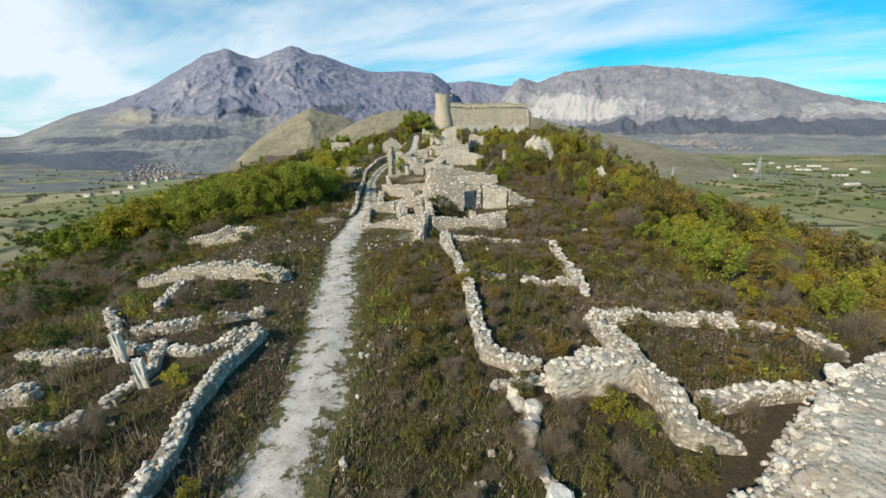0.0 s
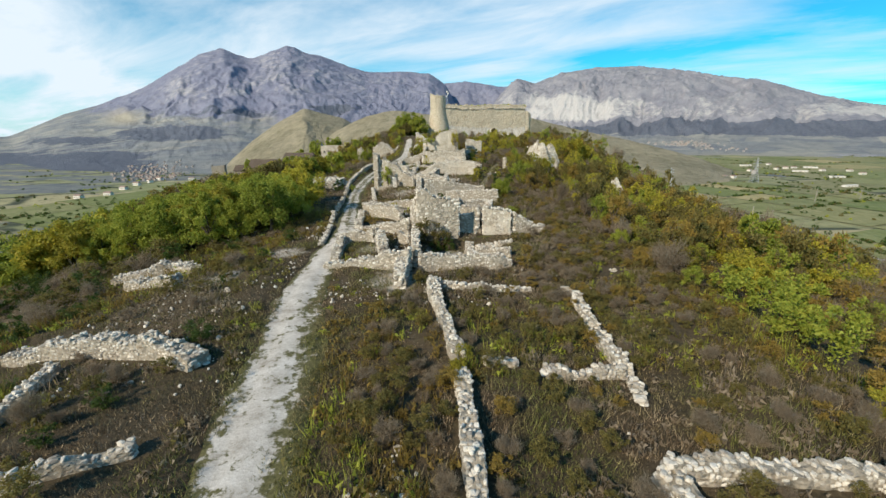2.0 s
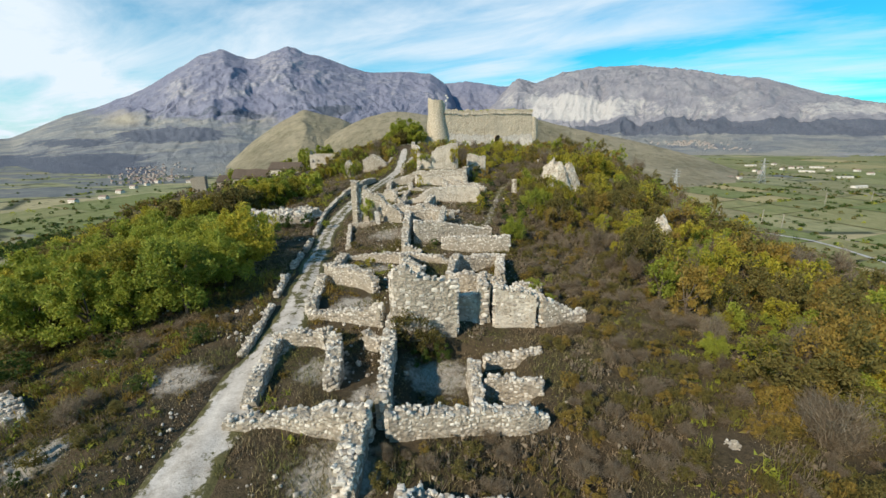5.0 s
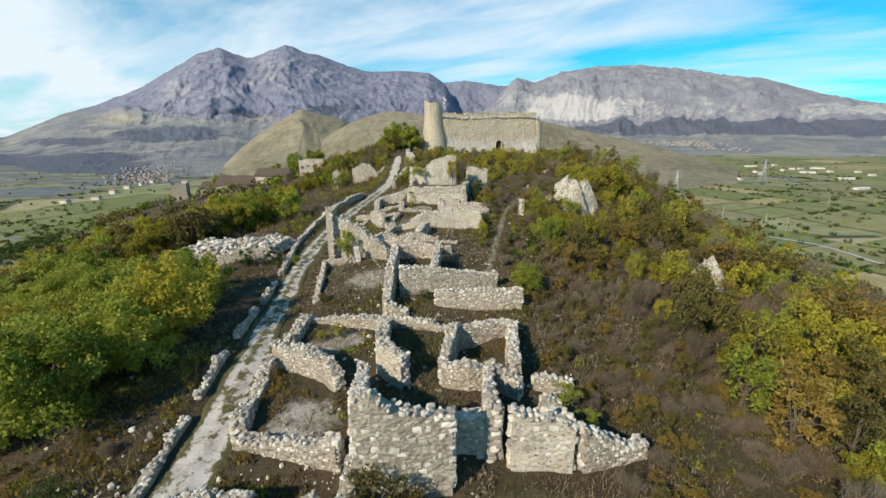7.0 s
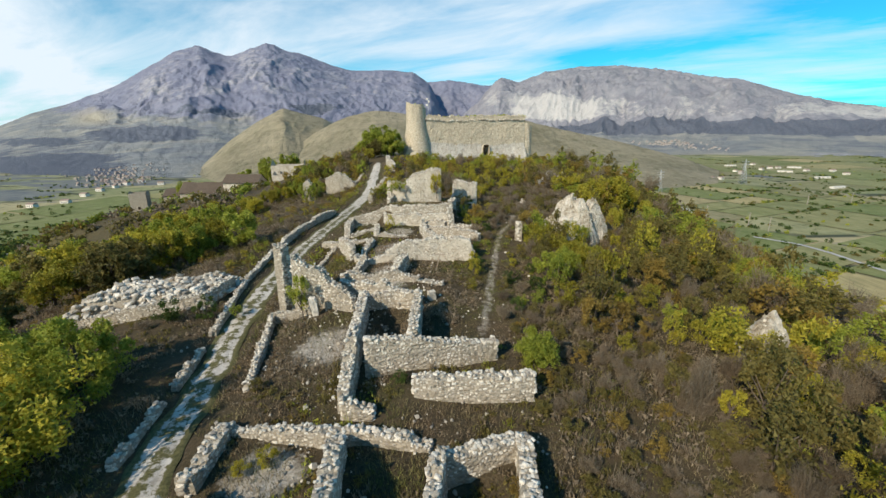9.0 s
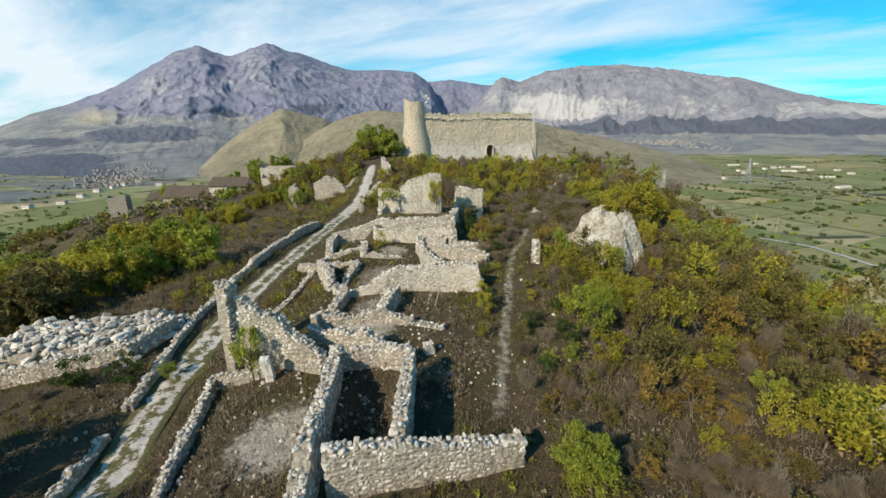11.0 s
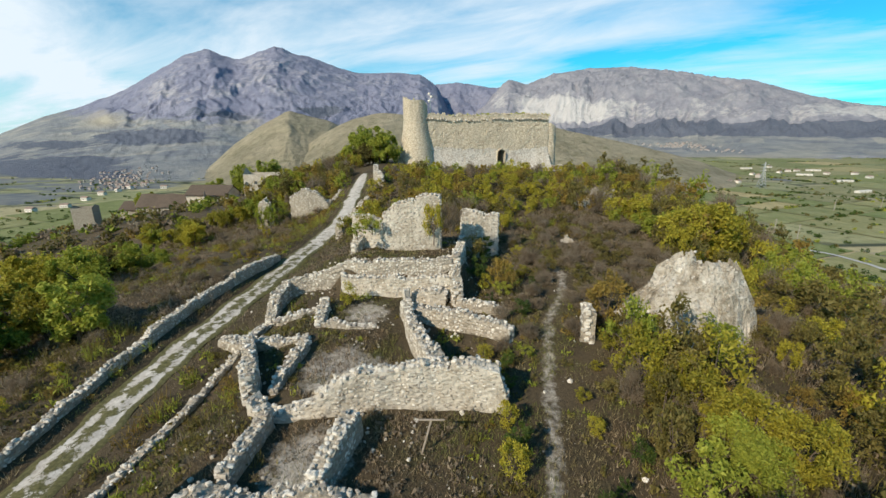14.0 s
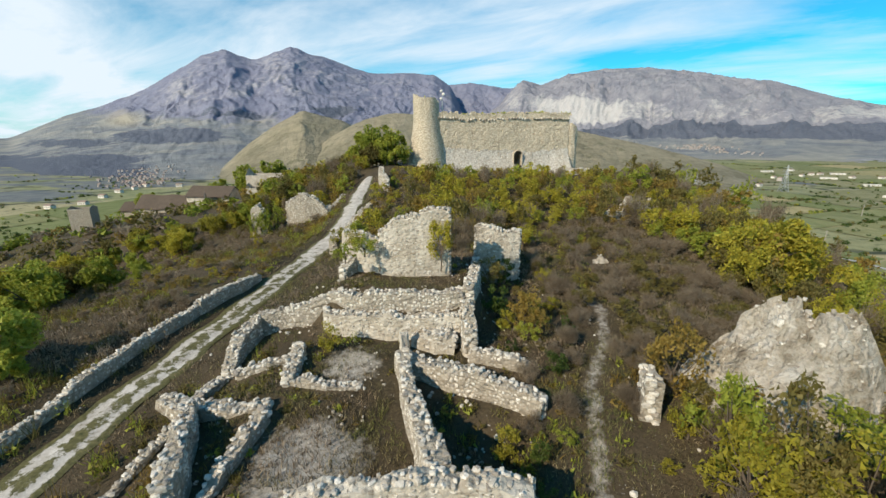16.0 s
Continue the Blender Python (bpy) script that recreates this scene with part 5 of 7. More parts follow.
rock_mass("boulder", 12.0, 29.3, 0.5, 0.4, 0.55, ground(12, 29.3), "small pale boulder in the grass", 17, 0.4, 14)
rock_mass("boulder", 13.4, 95.0, 0.8, 0.6, 0.8, ground(13.4, 95), "small pale boulder in the grass", 19, 0.5, 20)

# heap of cleared stones west of the lane
heap = thing("stone_heap", "flat-topped heap of cleared grey building stones behind a low wall", "stone heap")
heap.location = (-21.5, 65.8, 0.1)
hn = 640
hu, hv = rng.uniform(-1, 1, hn), rng.uniform(-1, 1, hn)
hx, hy = hu * 5.6, hv * 2.9 + 0.12 * hu * 5
hz = 1.15 - 1.0 * np.clip(np.maximum(np.abs(hu), np.abs(hv)) - 0.72, 0, 1) / 0.28 + rng.normal(0, 0.12, hn) - 0.06 * np.abs(hx + 5) * 0 + 0.05 * hx
HC = np.stack([hx, hy, hz], -1)
HS = rng.uniform(0.25, 0.62, (hn, 3)) * np.array([1, 0.8, 0.55])
for i in range(200):
    single_stone(heap, HC[i], HS[i], rng.uniform(0, 3))
tagged(part("rubble_cover", blocks_mesh("rubble_cover", HC[200:], HS[200:], rng.uniform(0, 3, hn - 200), M_STONE, 0.2, 0.35), None, heap), kind="stuff")
U, V = np.meshgrid(np.linspace(-1, 1, 30), np.linspace(-1, 1, 20))
HB = np.stack([U * 5.0, V * 2.7 + 0.6 * U, 1.0 - 2.6 * np.clip(np.maximum(np.abs(U), np.abs(V)) - 0.8, 0, 1) / 0.2 + 0.05 * U * 5 + 0.15 * (fbm(U * 4, V * 4, 3, 91) - 0.5)], -1)
part("heap_core", mesh_from("heap_core", HB.reshape(-1, 3), grid_faces(30, 20), M_CORE), None, heap)
TAKEN.extend((-21.5 + a, 66 + b, 0.6) for a in np.arange(-5, 5, 0.5) for b in np.arange(-2.7, 2.7, 0.5))
wall_on_ground([(-27.0, 62.9), (-24.0, 62.6), (-21.0, 62.9), (-16.8, 64.0), (-16.4, 67.5)], [0.7, 0.9, 1.0, 1.1, 1.1], thick=0.6, rag=0.15, label="low dry-stone wall holding a stone heap")

# bank of bare rubble beside the first terrace
bank = thing("rubble_bank", "bank of bare pale rubble with an edge of white stones", "stone bank")
bank.location = (9.6, 3.7, 0.0)
BP = np.array([(5.6, 0.6), (7.3, 2.2), (9.6, 3.7), (11.0, 5.0), (13.0, 6.6), (15.1, 8.2), (18.0, 10.0), (22.0, 12.4)])
bs, bq = resample(BP, 0.4)
W = np.linspace(0, 9, 24)
BX = bq[:, 0][None] + 0.62 * W[:, None]
BY = bq[:, 1][None] - 0.78 * W[:, None]
BZ = ground_z(BX, BY) - 0.35 + 1.0 * smooth(0, 0.5, W)[:, None] + 0.10 * W[:, None] * smooth(9, 6, W)[:, None] + 0.25 * (fbm(BX, BY, 4, 95) - 0.5) - 1.8 * smooth(7.5, 9, W)[:, None]
part("bank_core", mesh_from("bank_core", (np.stack([BX, BY, BZ], -1) - np.array([9.6, 3.7, 0])).reshape(-1, 3), grid_faces(len(bs), 24), M_PLASTER), None, bank)
bn = 1500
bi, bw = rng.integers(0, len(bs), bn), np.minimum(8, rng.exponential(0.42, bn))
cx_, cy_ = bq[bi, 0] + 0.62 * bw + rng.normal(0, 0.1, bn), bq[bi, 1] - 0.78 * bw + rng.normal(0, 0.1, bn)
cz_ = ground_z(cx_, cy_) - 0.32 + 1.0 * smooth(0, 0.5, bw) + 0.10 * bw
BC = np.stack([cx_ - 9.6, cy_ - 3.7, cz_], -1)
BS = (0.07 + rng.gamma(1.5, 0.055, (bn, 1))) * rng.uniform(0.7, 1.2, (bn, 3)) * np.array([1, 0.85, 0.7])
for i in range(260):
    single_stone(bank, BC[i], BS[i], rng.uniform(0, 3))
tagged(part("rubble_cover", blocks_mesh("rubble_cover", BC[260:], BS[260:], rng.uniform(0, 3, bn - 260), M_STONE, 0.2, 0.5), None, bank), kind="stuff")
TAKEN.extend((a, b, 0.5) for a, b in zip(BX[:20:2, ::2].ravel(), BY[:20:2, ::2].ravel()))


def column_drum(x, y, r, h, tilt=0.0, label="fallen drum of a white limestone column"):
    bm = bmesh.new()
    bmesh.ops.create_cone(bm, cap_ends=True, segments=20, radius1=r, radius2=r * 0.95, depth=h)
    edges = [e for e in bm.edges if abs(e.verts[0].co.z - e.verts[1].co.z) < 1e-4]
    bmesh.ops.bevel(bm, geom=edges, offset=r * 0.16, segments=2, affect="EDGES")
    for v in bm.verts:
        v.co += Vector((rng.normal(0, 0.012), rng.normal(0, 0.012), rng.normal(0, 0.012)))
    me = bpy.data.meshes.new("column_drum")
    bm.to_mesh(me)
    bm.free()
    me.materials.append(M_STONE)
    ob = tagged(new("column_drum", me), label, "column drum", "column drums on the terrace")
    ob.location, ob.rotation_euler = (x, y, ground(x, y) + h * 0.42), (radians(tilt), radians(tilt * 0.6), rng.uniform(0, 3))
    return ob


for x_, y_, r_, h_, t_ in ((3.35, 6.5, 0.26, 0.55, 4), (3.4, 6.0, 0.24, 0.35, 8), (3.85, 5.75, 0.3, 0.4, 6), (3.75, 5.25, 0.26, 0.32, 12), (3.5, 4.55, 0.32, 0.62, 3), (3.95, 2.4, 0.34, 0.5, 5)):
    column_drum(x_, y_, r_, h_, t_)


def stone_post(x, y, w, h, label, turn=0.0, lean=3.0):
    bm = bmesh.new()
    bmesh.ops.create_cube(bm, size=1.0, matrix=Matrix.Diagonal((w, w * 0.8, h, 1)))
    bmesh.ops.subdivide_edges(bm, edges=bm.edges[:], cuts=3, use_grid_fill=True)
    for v in bm.verts:
        v.co += Vector((rng.normal(0, 0.02), rng.normal(0, 0.02), rng.normal(0, 0.02)))
    me = bpy.data.meshes.new("stone_post")
    bm.to_mesh(me)
    bm.free()
    me.materials.append(M_STONE)
    ob = tagged(new("stone_post", me), label, "stone post", "standing stone posts")
    ob.location, ob.rotation_euler = (x, y, ground(x, y) + h * 0.44), (radians(lean), radians(-lean), radians(turn))
    TAKEN.append((x, y, w))
    return ob


stone_post(-11.9, 8.2, 0.34, 1.35, "upright squared stone post in a ruined doorway", 10)
stone_post(-9.8, 6.6, 0.3, 1.2, "upright squared stone post in a ruined doorway", 20)
stone_post(-7.3, 60.9, 0.45, 1.5, "leaning grey stone slab against a ruin", 15, 6)
stone_post(-0.6, 80.6, 0.4, 1.2, "upright squared stone post at a wall end", 30)
stone_post(0.9, 63.2, 0.55, 0.7, "squared building block lying at a wall end", 25, 5)
stone_post(-10.0, 84.9, 0.3, 0.8, "short upright stone beside the lane", 5)
for (xa, ya), (xb, yb) in (((3.5, 8.1), (3.9, 6.9)), ((3.55, 4.0), (3.9, 2.8)), ((4.0, 2.0), (4.3, 0.6))):
    wall_on_ground([(xa, ya), (xb, yb)], 0.14, thick=0.26, rag=0.03, singles=16, label="flush kerb of pale cut stones", name="stone_kerb", category="kerb", group="")

# thin wooden prop against the plaster
prop = thing("wooden_frame", "thin weathered wooden post with a cross bar", "post")
prop.location = (1.3, 69.0, ground(1.3, 69.0))
for nm, mtx in (("upright", Matrix.Translation((0, 0, 0.75)) @ Matrix.Rotation(radians(14), 4, "Y") @ Matrix.Diagonal((0.07, 0.07, 1.7, 1))), ("cross_bar", Matrix.Translation((0.2, 0, 1.55)) @ Matrix.Diagonal((1.0, 0.06, 0.06, 1)))):
    bm = bmesh.new()
    bmesh.ops.create_cube(bm, size=1.0, matrix=mtx)
    bmesh.ops.bevel(bm, geom=bm.edges[:], offset=0.01, segments=1, affect="EDGES")
    part(nm, bm, plain("weathered_wood", (0.36, 0.31, 0.25)), prop)

# stones strewn over the ruins
sn = 4600
sx_ = np.concatenate([rng.normal(-2, 4.6, sn - 1400), rng.normal(-13, 3.0, 700), rng.normal(-0.5, 2.6, 700)])
sy_ = np.concatenate([rng.uniform(24, 90, sn - 1400), rng.uniform(16, 42, 700), rng.uniform(-2, 15, 700)])
clump = fbm(sx_ / 2.5, sy_ / 2.5, 3, 33) > 0.50
sx_, sy_ = sx_[clump], sy_[clump]
ok = np.abs(sx_ - track_x(sy_)) > 1.3
sx_, sy_ = sx_[ok], sy_[ok]
ss_ = rng.gamma(1.4, 0.036, len(sx_))[:, None] * rng.uniform(0.7, 1.3, (len(sx_), 3)) + 0.04
rub = new("rubble", blocks_mesh("rubble", np.stack([sx_, sy_, ground_z(sx_, sy_) + ss_[:, 2] * 0.2], -1), ss_, rng.uniform(0, 3, len(sx_)), M_STONE, 0.2, 0.4))
tagged(rub, "loose white stones strewn in the grass", "rubble", kind="stuff")

# ---- the plain ----


def pylon(x, y, h):
    who = thing("power_pylon", "steel lattice power pylon on the plain", "pylon", "power pylons")
    z0 = ground(x, y)
    who.location = (x, y, z0)

    def bar(bm, a, b, r):
        a, b = Vector(a), Vector(b)
        m = Matrix.Translation((a + b) / 2) @ (b - a).to_track_quat("Z", "Y").to_matrix().to_4x4()
        bmesh.ops.create_cone(bm, segments=4, radius1=r, radius2=r, depth=(b - a).length, matrix=m)

    wd = lambda s: 0.11 * h * (1 - s) ** 1.4 + 0.012 * h
    lv = np.linspace(0, 1, 9)
    for sx in (-1, 1):
        for sy in (-1, 1):
            bm = bmesh.new()
            for s0, s1 in zip(lv, lv[1:]):
                bar(bm, (sx * wd(s0), sy * wd(s0), s0 * h), (sx * wd(s1), sy * wd(s1), s1 * h), 0.28)
            part("leg", bm, M_STEEL, who)
    bm = bmesh.new()
    for s0, s1 in zip(lv, lv[1:]):
        for q in range(4):
            c = ((-1, -1), (1, -1), (1, 1), (-1, 1))
            a, b = c[q], c[(q + 1) % 4]
            bar(bm, (a[0] * wd(s0), a[1] * wd(s0), s0 * h), (b[0] * wd(s1), b[1] * wd(s1), s1 * h), 0.18)
            bar(bm, (b[0] * wd(s0), b[1] * wd(s0), s0 * h), (a[0] * wd(s1), a[1] * wd(s1), s1 * h), 0.18)
    part("lattice", bm, M_STEEL, who)
    for s in (0.66, 0.78, 0.9):
        bm = bmesh.new()
        for e in (-1, 1):
            bar(bm, (0, 0, s * h + 1), (e * 0.17 * h, 0, s * h), 0.22)
            bar(bm, (0, 0, s * h - 1), (e * 0.17 * h, 0, s * h), 0.22)
        part("cross_arm", bm, M_STEEL, who)
    return who


def at_bearing(az, r):
    return 2 + r * math.sin(radians(az)), 20 + r * math.cos(radians(az))


pylon(*at_bearing(27.0, 790), 36)
pylon(*at_bearing(35.2, 980), 46)


def far_house(kind):
    who = thing("farmhouse", ("white farmhouse with a low tiled roof on the plain", "long white shed on the plain", "cream village house with a tiled roof")[kind], "house", "houses on the plain")
    w, d, h, r = ((13, 9, 5.5, 8), (34, 9, 4.5, 5.5), (10, 9, 7.5, 10))[kind]
    bm = bmesh.new()
    bmesh.ops.create_cube(bm, size=1.0, matrix=Matrix.Translation((0, 0, h / 2 - 0.5)) @ Matrix.Diagonal((w, d, h + 1, 1)))
    part("wall", bm, M_RENDER if kind < 2 else M_OLD_RENDER, who)
    bm = bmesh.new()
    p = [bm.verts.new(q) for q in ((-w / 2 - 0.5, -d / 2 - 0.5, h), (w / 2 + 0.5, -d / 2 - 0.5, h), (w / 2 + 0.5, d / 2 + 0.5, h), (-w / 2 - 0.5, d / 2 + 0.5, h), (-w / 2, 0, r), (w / 2, 0, r))]
    for q in ((0, 1, 5, 4), (2, 3, 4, 5), (1, 2, 5), (3, 0, 4), (0, 3, 2, 1)):
        bm.faces.new([p[i] for i in q])
    part("roof", bm, (M_TERRACOTTA, M_RENDER, M_TERRACOTTA)[kind], who)
    for k in range(3):
        bm = bmesh.new()
        bmesh.ops.create_cube(bm, size=1.0, matrix=Matrix.Translation(((k - 1) * w * 0.28, -d / 2 - 0.02, h * 0.5)) @ Matrix.Diagonal((1.4, 0.1, 1.8, 1)))
        part("window", bm, M_DARK, who)
    return who


masters = [far_house(k) for k in range(3)]
spots = [(az_, r_, 0) for az_, r_ in ((28.0, 1010), (29.5, 1100), (31.0, 1060), (32.4, 1040), (33.2, 1045), (26.0, 1150), (27.6, 1250), (30.4, 1300), (34.5, 1240), (36.8, 1330), (37.5, 1380), (38.2, 1400), (40.5, 1350), (42.5, 1380), (43.5, 1300), (36.0, 1500),
                                      (-40.5, 900), (-42.0, 830), (-39.2, 960), (-37.9, 1000), (-36.9, 1040), (-44.5, 820), (-35.5, 1080), (-33.8, 1000))]
spots += [(az_, r_, 1) for az_, r_ in ((38.8, 1290), (41.8, 1180), (39.5, 1440), (43.0, 1000), (34.0, 1420))]
spots += [(rng.normal(-37.6, 1.5), rng.uniform(1040, 1420), 2) for _ in range(110)]
spots += [(rng.normal(27.6, 1.5), rng.uniform(2260, 2380), 2) for _ in range(70)]
spots += [(rng.normal(31.6, 1.0), rng.uniform(2150, 2260), 2) for _ in range(16)]
for n_, (az_, r_, kind) in enumerate(spots):
    hx_, hy_ = at_bearing(az_, r_)
    far_z = max(ground(hx_, hy_), surface_height("mountain_backdrop_1", az_, r_) if az_ < 0 else surface_height("mountain_backdrop_3", az_, r_))
    m_ = pose(hx_, hy_, far_z, 0, 0, float(rng.uniform(-40, 40)))
    if n_ == 0:
        for k_ in range(3):
            mx_, my_ = at_bearing(29 + 3 * k_, 1180)
            masters[k_].matrix_basis = pose(mx_, my_, ground(mx_, my_), 0, 0, 20 * k_)
    copy_thing(masters[kind], m_ @ Matrix.Scale((0.48 if r_ < 1700 else 0.62) if kind == 2 else 0.85, 4))

def ribbon(name, label, pts, width, material):
    s_, p = resample([(a, b) for a, b in pts], 6.0)
    t_ = np.gradient(p, axis=0)
    t_ /= np.hypot(*t_.T)[:, None]
    side_ = np.stack([-t_[:, 1], t_[:, 0]], -1) * width / 2
    e = np.stack([p + side_, p, p - side_], 1)
    z = ground_z(e[..., 0], e[..., 1]) + 1.1
    me = mesh_from(name, np.concatenate([e, z[..., None]], -1).reshape(-1, 3), grid_faces(3, len(p)), material, True)
    return tagged(new(name, me), label, "road", kind="structure")


M_ROAD = plain("pale_road", (0.50, 0.50, 0.49), 0.8, 0.0, 0.2)
ribbon("road", "pale country road bending below the hill", ((200, 720), (257, 667), (294, 635), (307, 597), (316, 564), (308, 530), (278, 498), (240, 480)), 7.0, M_ROAD)
ribbon("road", "pale field track on the plain", ((300, 420), (321, 393), (325, 367), (323, 324), (330, 280)), 4.0, M_ROAD)


def utility_pole(x, y):
    who = thing("utility_pole", "weathered wooden utility pole beside the fields", "pole", "utility poles on the plain")
    who.location = (x, y, ground(x, y))
    bm = bmesh.new()
    bmesh.ops.create_cone(bm, cap_ends=True, segments=8, radius1=0.45, radius2=0.32, depth=16.0, matrix=Matrix.Translation((0, 0, 7.5)))
    part("pole", bm, M_WOOD_GREY, who)
    bm = bmesh.new()
    bmesh.ops.create_cube(bm, size=1.0, matrix=Matrix.Translation((0, 0, 14.6)) @ Matrix.Diagonal((2.6, 0.3, 0.3, 1)))
    part("cross_arm", bm, M_WOOD_GREY, who)


M_WOOD_GREY = plain("grey_wood", (0.42, 0.39, 0.33), 0.9, 0.0, 0.8)
for x_, y_ in ((308, 508), (328, 467), (331, 442), (496, 591), (567, 603)):
    utility_pole(x_, y_)

# ---- plants ----


def make_leaf_material(name, stops, rough=0.6):
    k = Mat(name, rough)
    isl = k.n.new("ShaderNodeNewGeometry").outputs["Random Per Island"]
    obj = k.n.new("ShaderNodeObjectInfo").outputs["Random"]
    f = k.math("ADD", k.math("MULTIPLY", isl, 0.55), k.math("MULTIPLY", obj, 0.45))
    col = k.ramp(f, *stops)
    m = k.done(col)
    # thin leaves let some light through
    tr = k.node("ShaderNodeBsdfTranslucent")
    k.l.new(col, tr.inputs["Color"])
    mx = k.node("ShaderNodeMixShader")
    mx.inputs[0].default_value = 0.45
    k.l.new(k.b.outputs[0], mx.inputs[1])
    k.l.new(tr.outputs[0], mx.inputs[2])
    k.l.new(mx.outputs[0], k.n["Material Output"].inputs["Surface"])
    return m


M_LEAF = {
    "green": make_leaf_material("green_leaves", ((0.0, (0.115, 0.155, 0.022)), (0.5, (0.295, 0.335, 0.048)), (1.0, (0.47, 0.48, 0.080)))),
    "yellow": make_leaf_material("yellow_green_leaves", ((0.0, (0.13, 0.125, 0.020)), (0.5, (0.34, 0.31, 0.038)), (1.0, (0.58, 0.51, 0.065)))),
    "orange": make_leaf_material("autumn_leaves", ((0.0, (0.12, 0.086, 0.028)), (0.5, (0.27, 0.195, 0.048)), (1.0, (0.45, 0.325, 0.075)))),
    "olive": make_leaf_material("olive_leaves", ((0.0, (0.068, 0.062, 0.020)), (0.5, (0.175, 0.152, 0.045)), (1.0, (0.32, 0.27, 0.085)))),
    "dark": make_leaf_material("dark_ivy_leaves", ((0.0, (0.026, 0.048, 0.012)), (0.5, (0.065, 0.108, 0.022)), (1.0, (0.14, 0.19, 0.036)))),
    "brown": make_leaf_material("dry_brown_twigs", ((0.0, (0.105, 0.080, 0.055)), (0.5, (0.235, 0.188, 0.130)), (1.0, (0.43, 0.36, 0.26)))),
}
M_BARK = plain("grey_brown_bark", (0.13, 0.105, 0.08), 0.95, 0.0, 6.0)


def make_grass_material():
    k = Mat("dry_grass_blades", 0.8)
    isl = k.n.new("ShaderNodeNewGeometry").outputs["Random Per Island"]
    zone = k.noise(0.22, 4, 0.6, seed=6.0)
    dry = k.ramp(isl, (0.0, (0.070, 0.050, 0.032)), (0.55, (0.160, 0.119, 0.074)), (1.0, (0.42, 0.335, 0.22)))
    fresh = k.ramp(isl, (0.0, (0.052, 0.062, 0.017)), (0.6, (0.125, 0.134, 0.036)), (1.0, (0.26, 0.245, 0.09)))
    return k.done(k.mix(k.span(zone, 0.42, 0.56), dry, fresh))


M_GRASS = make_grass_material()


def leaf_tris(P, size, flat=0.0):
    """Small pointed leaves at points P, turned at random."""
    n = len(P)
    a = rng.normal(0, 1, (n, 3))
    a[:, 2] *= 1 - flat
    a /= np.linalg.norm(a, axis=1)[:, None]
    b = np.cross(a, rng.normal(0, 1, (n, 3)))
    b /= np.linalg.norm(b, axis=1)[:, None]
    s = (size * rng.uniform(0.6, 1.35, n))[:, None]
    return np.stack([P - a * s * 0.6 - b * s * 0.36, P - a * s * 0.5 + b * s * 0.40, P + a * s * 0.75], 1)


make_castle()


def crown_points(n, rx, ry, z0, z1, lumps, spread=0.3):
    """Points in clumps that fill an uneven crown, thinner inside."""
    u = rng.normal(0, 1, (lumps, 3))
    u /= np.linalg.norm(u, axis=1)[:, None]
    r = rng.uniform(0.45, 1.0, lumps)[:, None]
    c = u * r * np.array([rx, ry, (z1 - z0) / 2]) + np.array([0, 0, (z0 + z1) / 2])
    which = rng.integers(0, lumps, n)
    w = rng.uniform(0.55, 1.3, lumps)[which]
    sp = spread * w[:, None] * np.array([rx, ry, (z1 - z0) / 2])
    q = rng.normal(0, 1, (n, 3))
    q /= np.linalg.norm(q, axis=1)[:, None]
    q *= rng.uniform(0.35, 1.0, n)[:, None]
    p = c[which] + q * sp
    p[:, 2] = np.maximum(p[:, 2], 0.05)
    return p, c


def stem_mesh(name, targets, base_r, height):
    """A tapered trunk or stems with limbs that reach into the crown."""
    V, F = [], []

    def limb(a, b, r0, r1, n=5):
        a, b = np.array(a, float), np.array(b, float)
        d = b - a
        d /= max(1e-6, np.linalg.norm(d))
        s = np.cross(d, (0.3, 0.9, 0.2))
        s /= np.linalg.norm(s)
        t = np.cross(d, s)
        k0 = len(V)
        for p, r in ((a, r0), ((a + b) / 2 + rng.normal(0, 0.04, 3) * height / 2, (r0 + r1) / 2), (b, r1)):
            for i in range(n):
                g = 2 * math.pi * i / n
                V.append(p + s * r * math.cos(g) + t * r * math.sin(g))
        for j in range(2):
            for i in range(n):
                F.append((k0 + j * n + i, k0 + j * n + (i + 1) % n, k0 + (j + 1) * n + (i + 1) % n, k0 + (j + 1) * n + i))

    fork = np.array([0, 0, height * 0.35])
    limb((0, 0, -0.3), fork, base_r, base_r * 0.75, 7)
    for q in targets:
        limb(fork * rng.uniform(0.3, 1.0), q, base_r * 0.5, base_r * 0.12)
    return mesh_from(name, V, F, M_BARK)


def plant_kind(name, label, category, group, leaf, n, size, rx, ry, z0, z1, lumps, base_r, spread=0.3):
    """One plant with stem and crown, parked out of use until copied."""
    n = int(n * 1.35) if leaf == "brown" else n
    P, c = crown_points(n, rx, ry, z0, z1, lumps, spread)
    L = leaf_tris(P, size)
    if leaf == "brown":
        # bare twigs that fan out from the root
        side_ = rng.normal(0, 1, (n, 3))
        side_ *= (0.009 / np.linalg.norm(side_, axis=1))[:, None]
        root_ = P * rng.uniform(0.6, 0.95, n)[:, None] + rng.normal(0, 0.12, (n, 3))
        L = np.stack([root_ - side_, root_ + side_, P * 1.04 + rng.normal(0, 0.13, (n, 3))], 1)
    crown = mesh_from("crown", L.reshape(-1, 3), np.arange(3 * n).reshape(-1, 3), M_LEAF[leaf])
    stem = stem_mesh("trunk", c[:: max(1, lumps // 9)], base_r, z1)
    return (name, label, category, group, crown, stem, L, leaf)


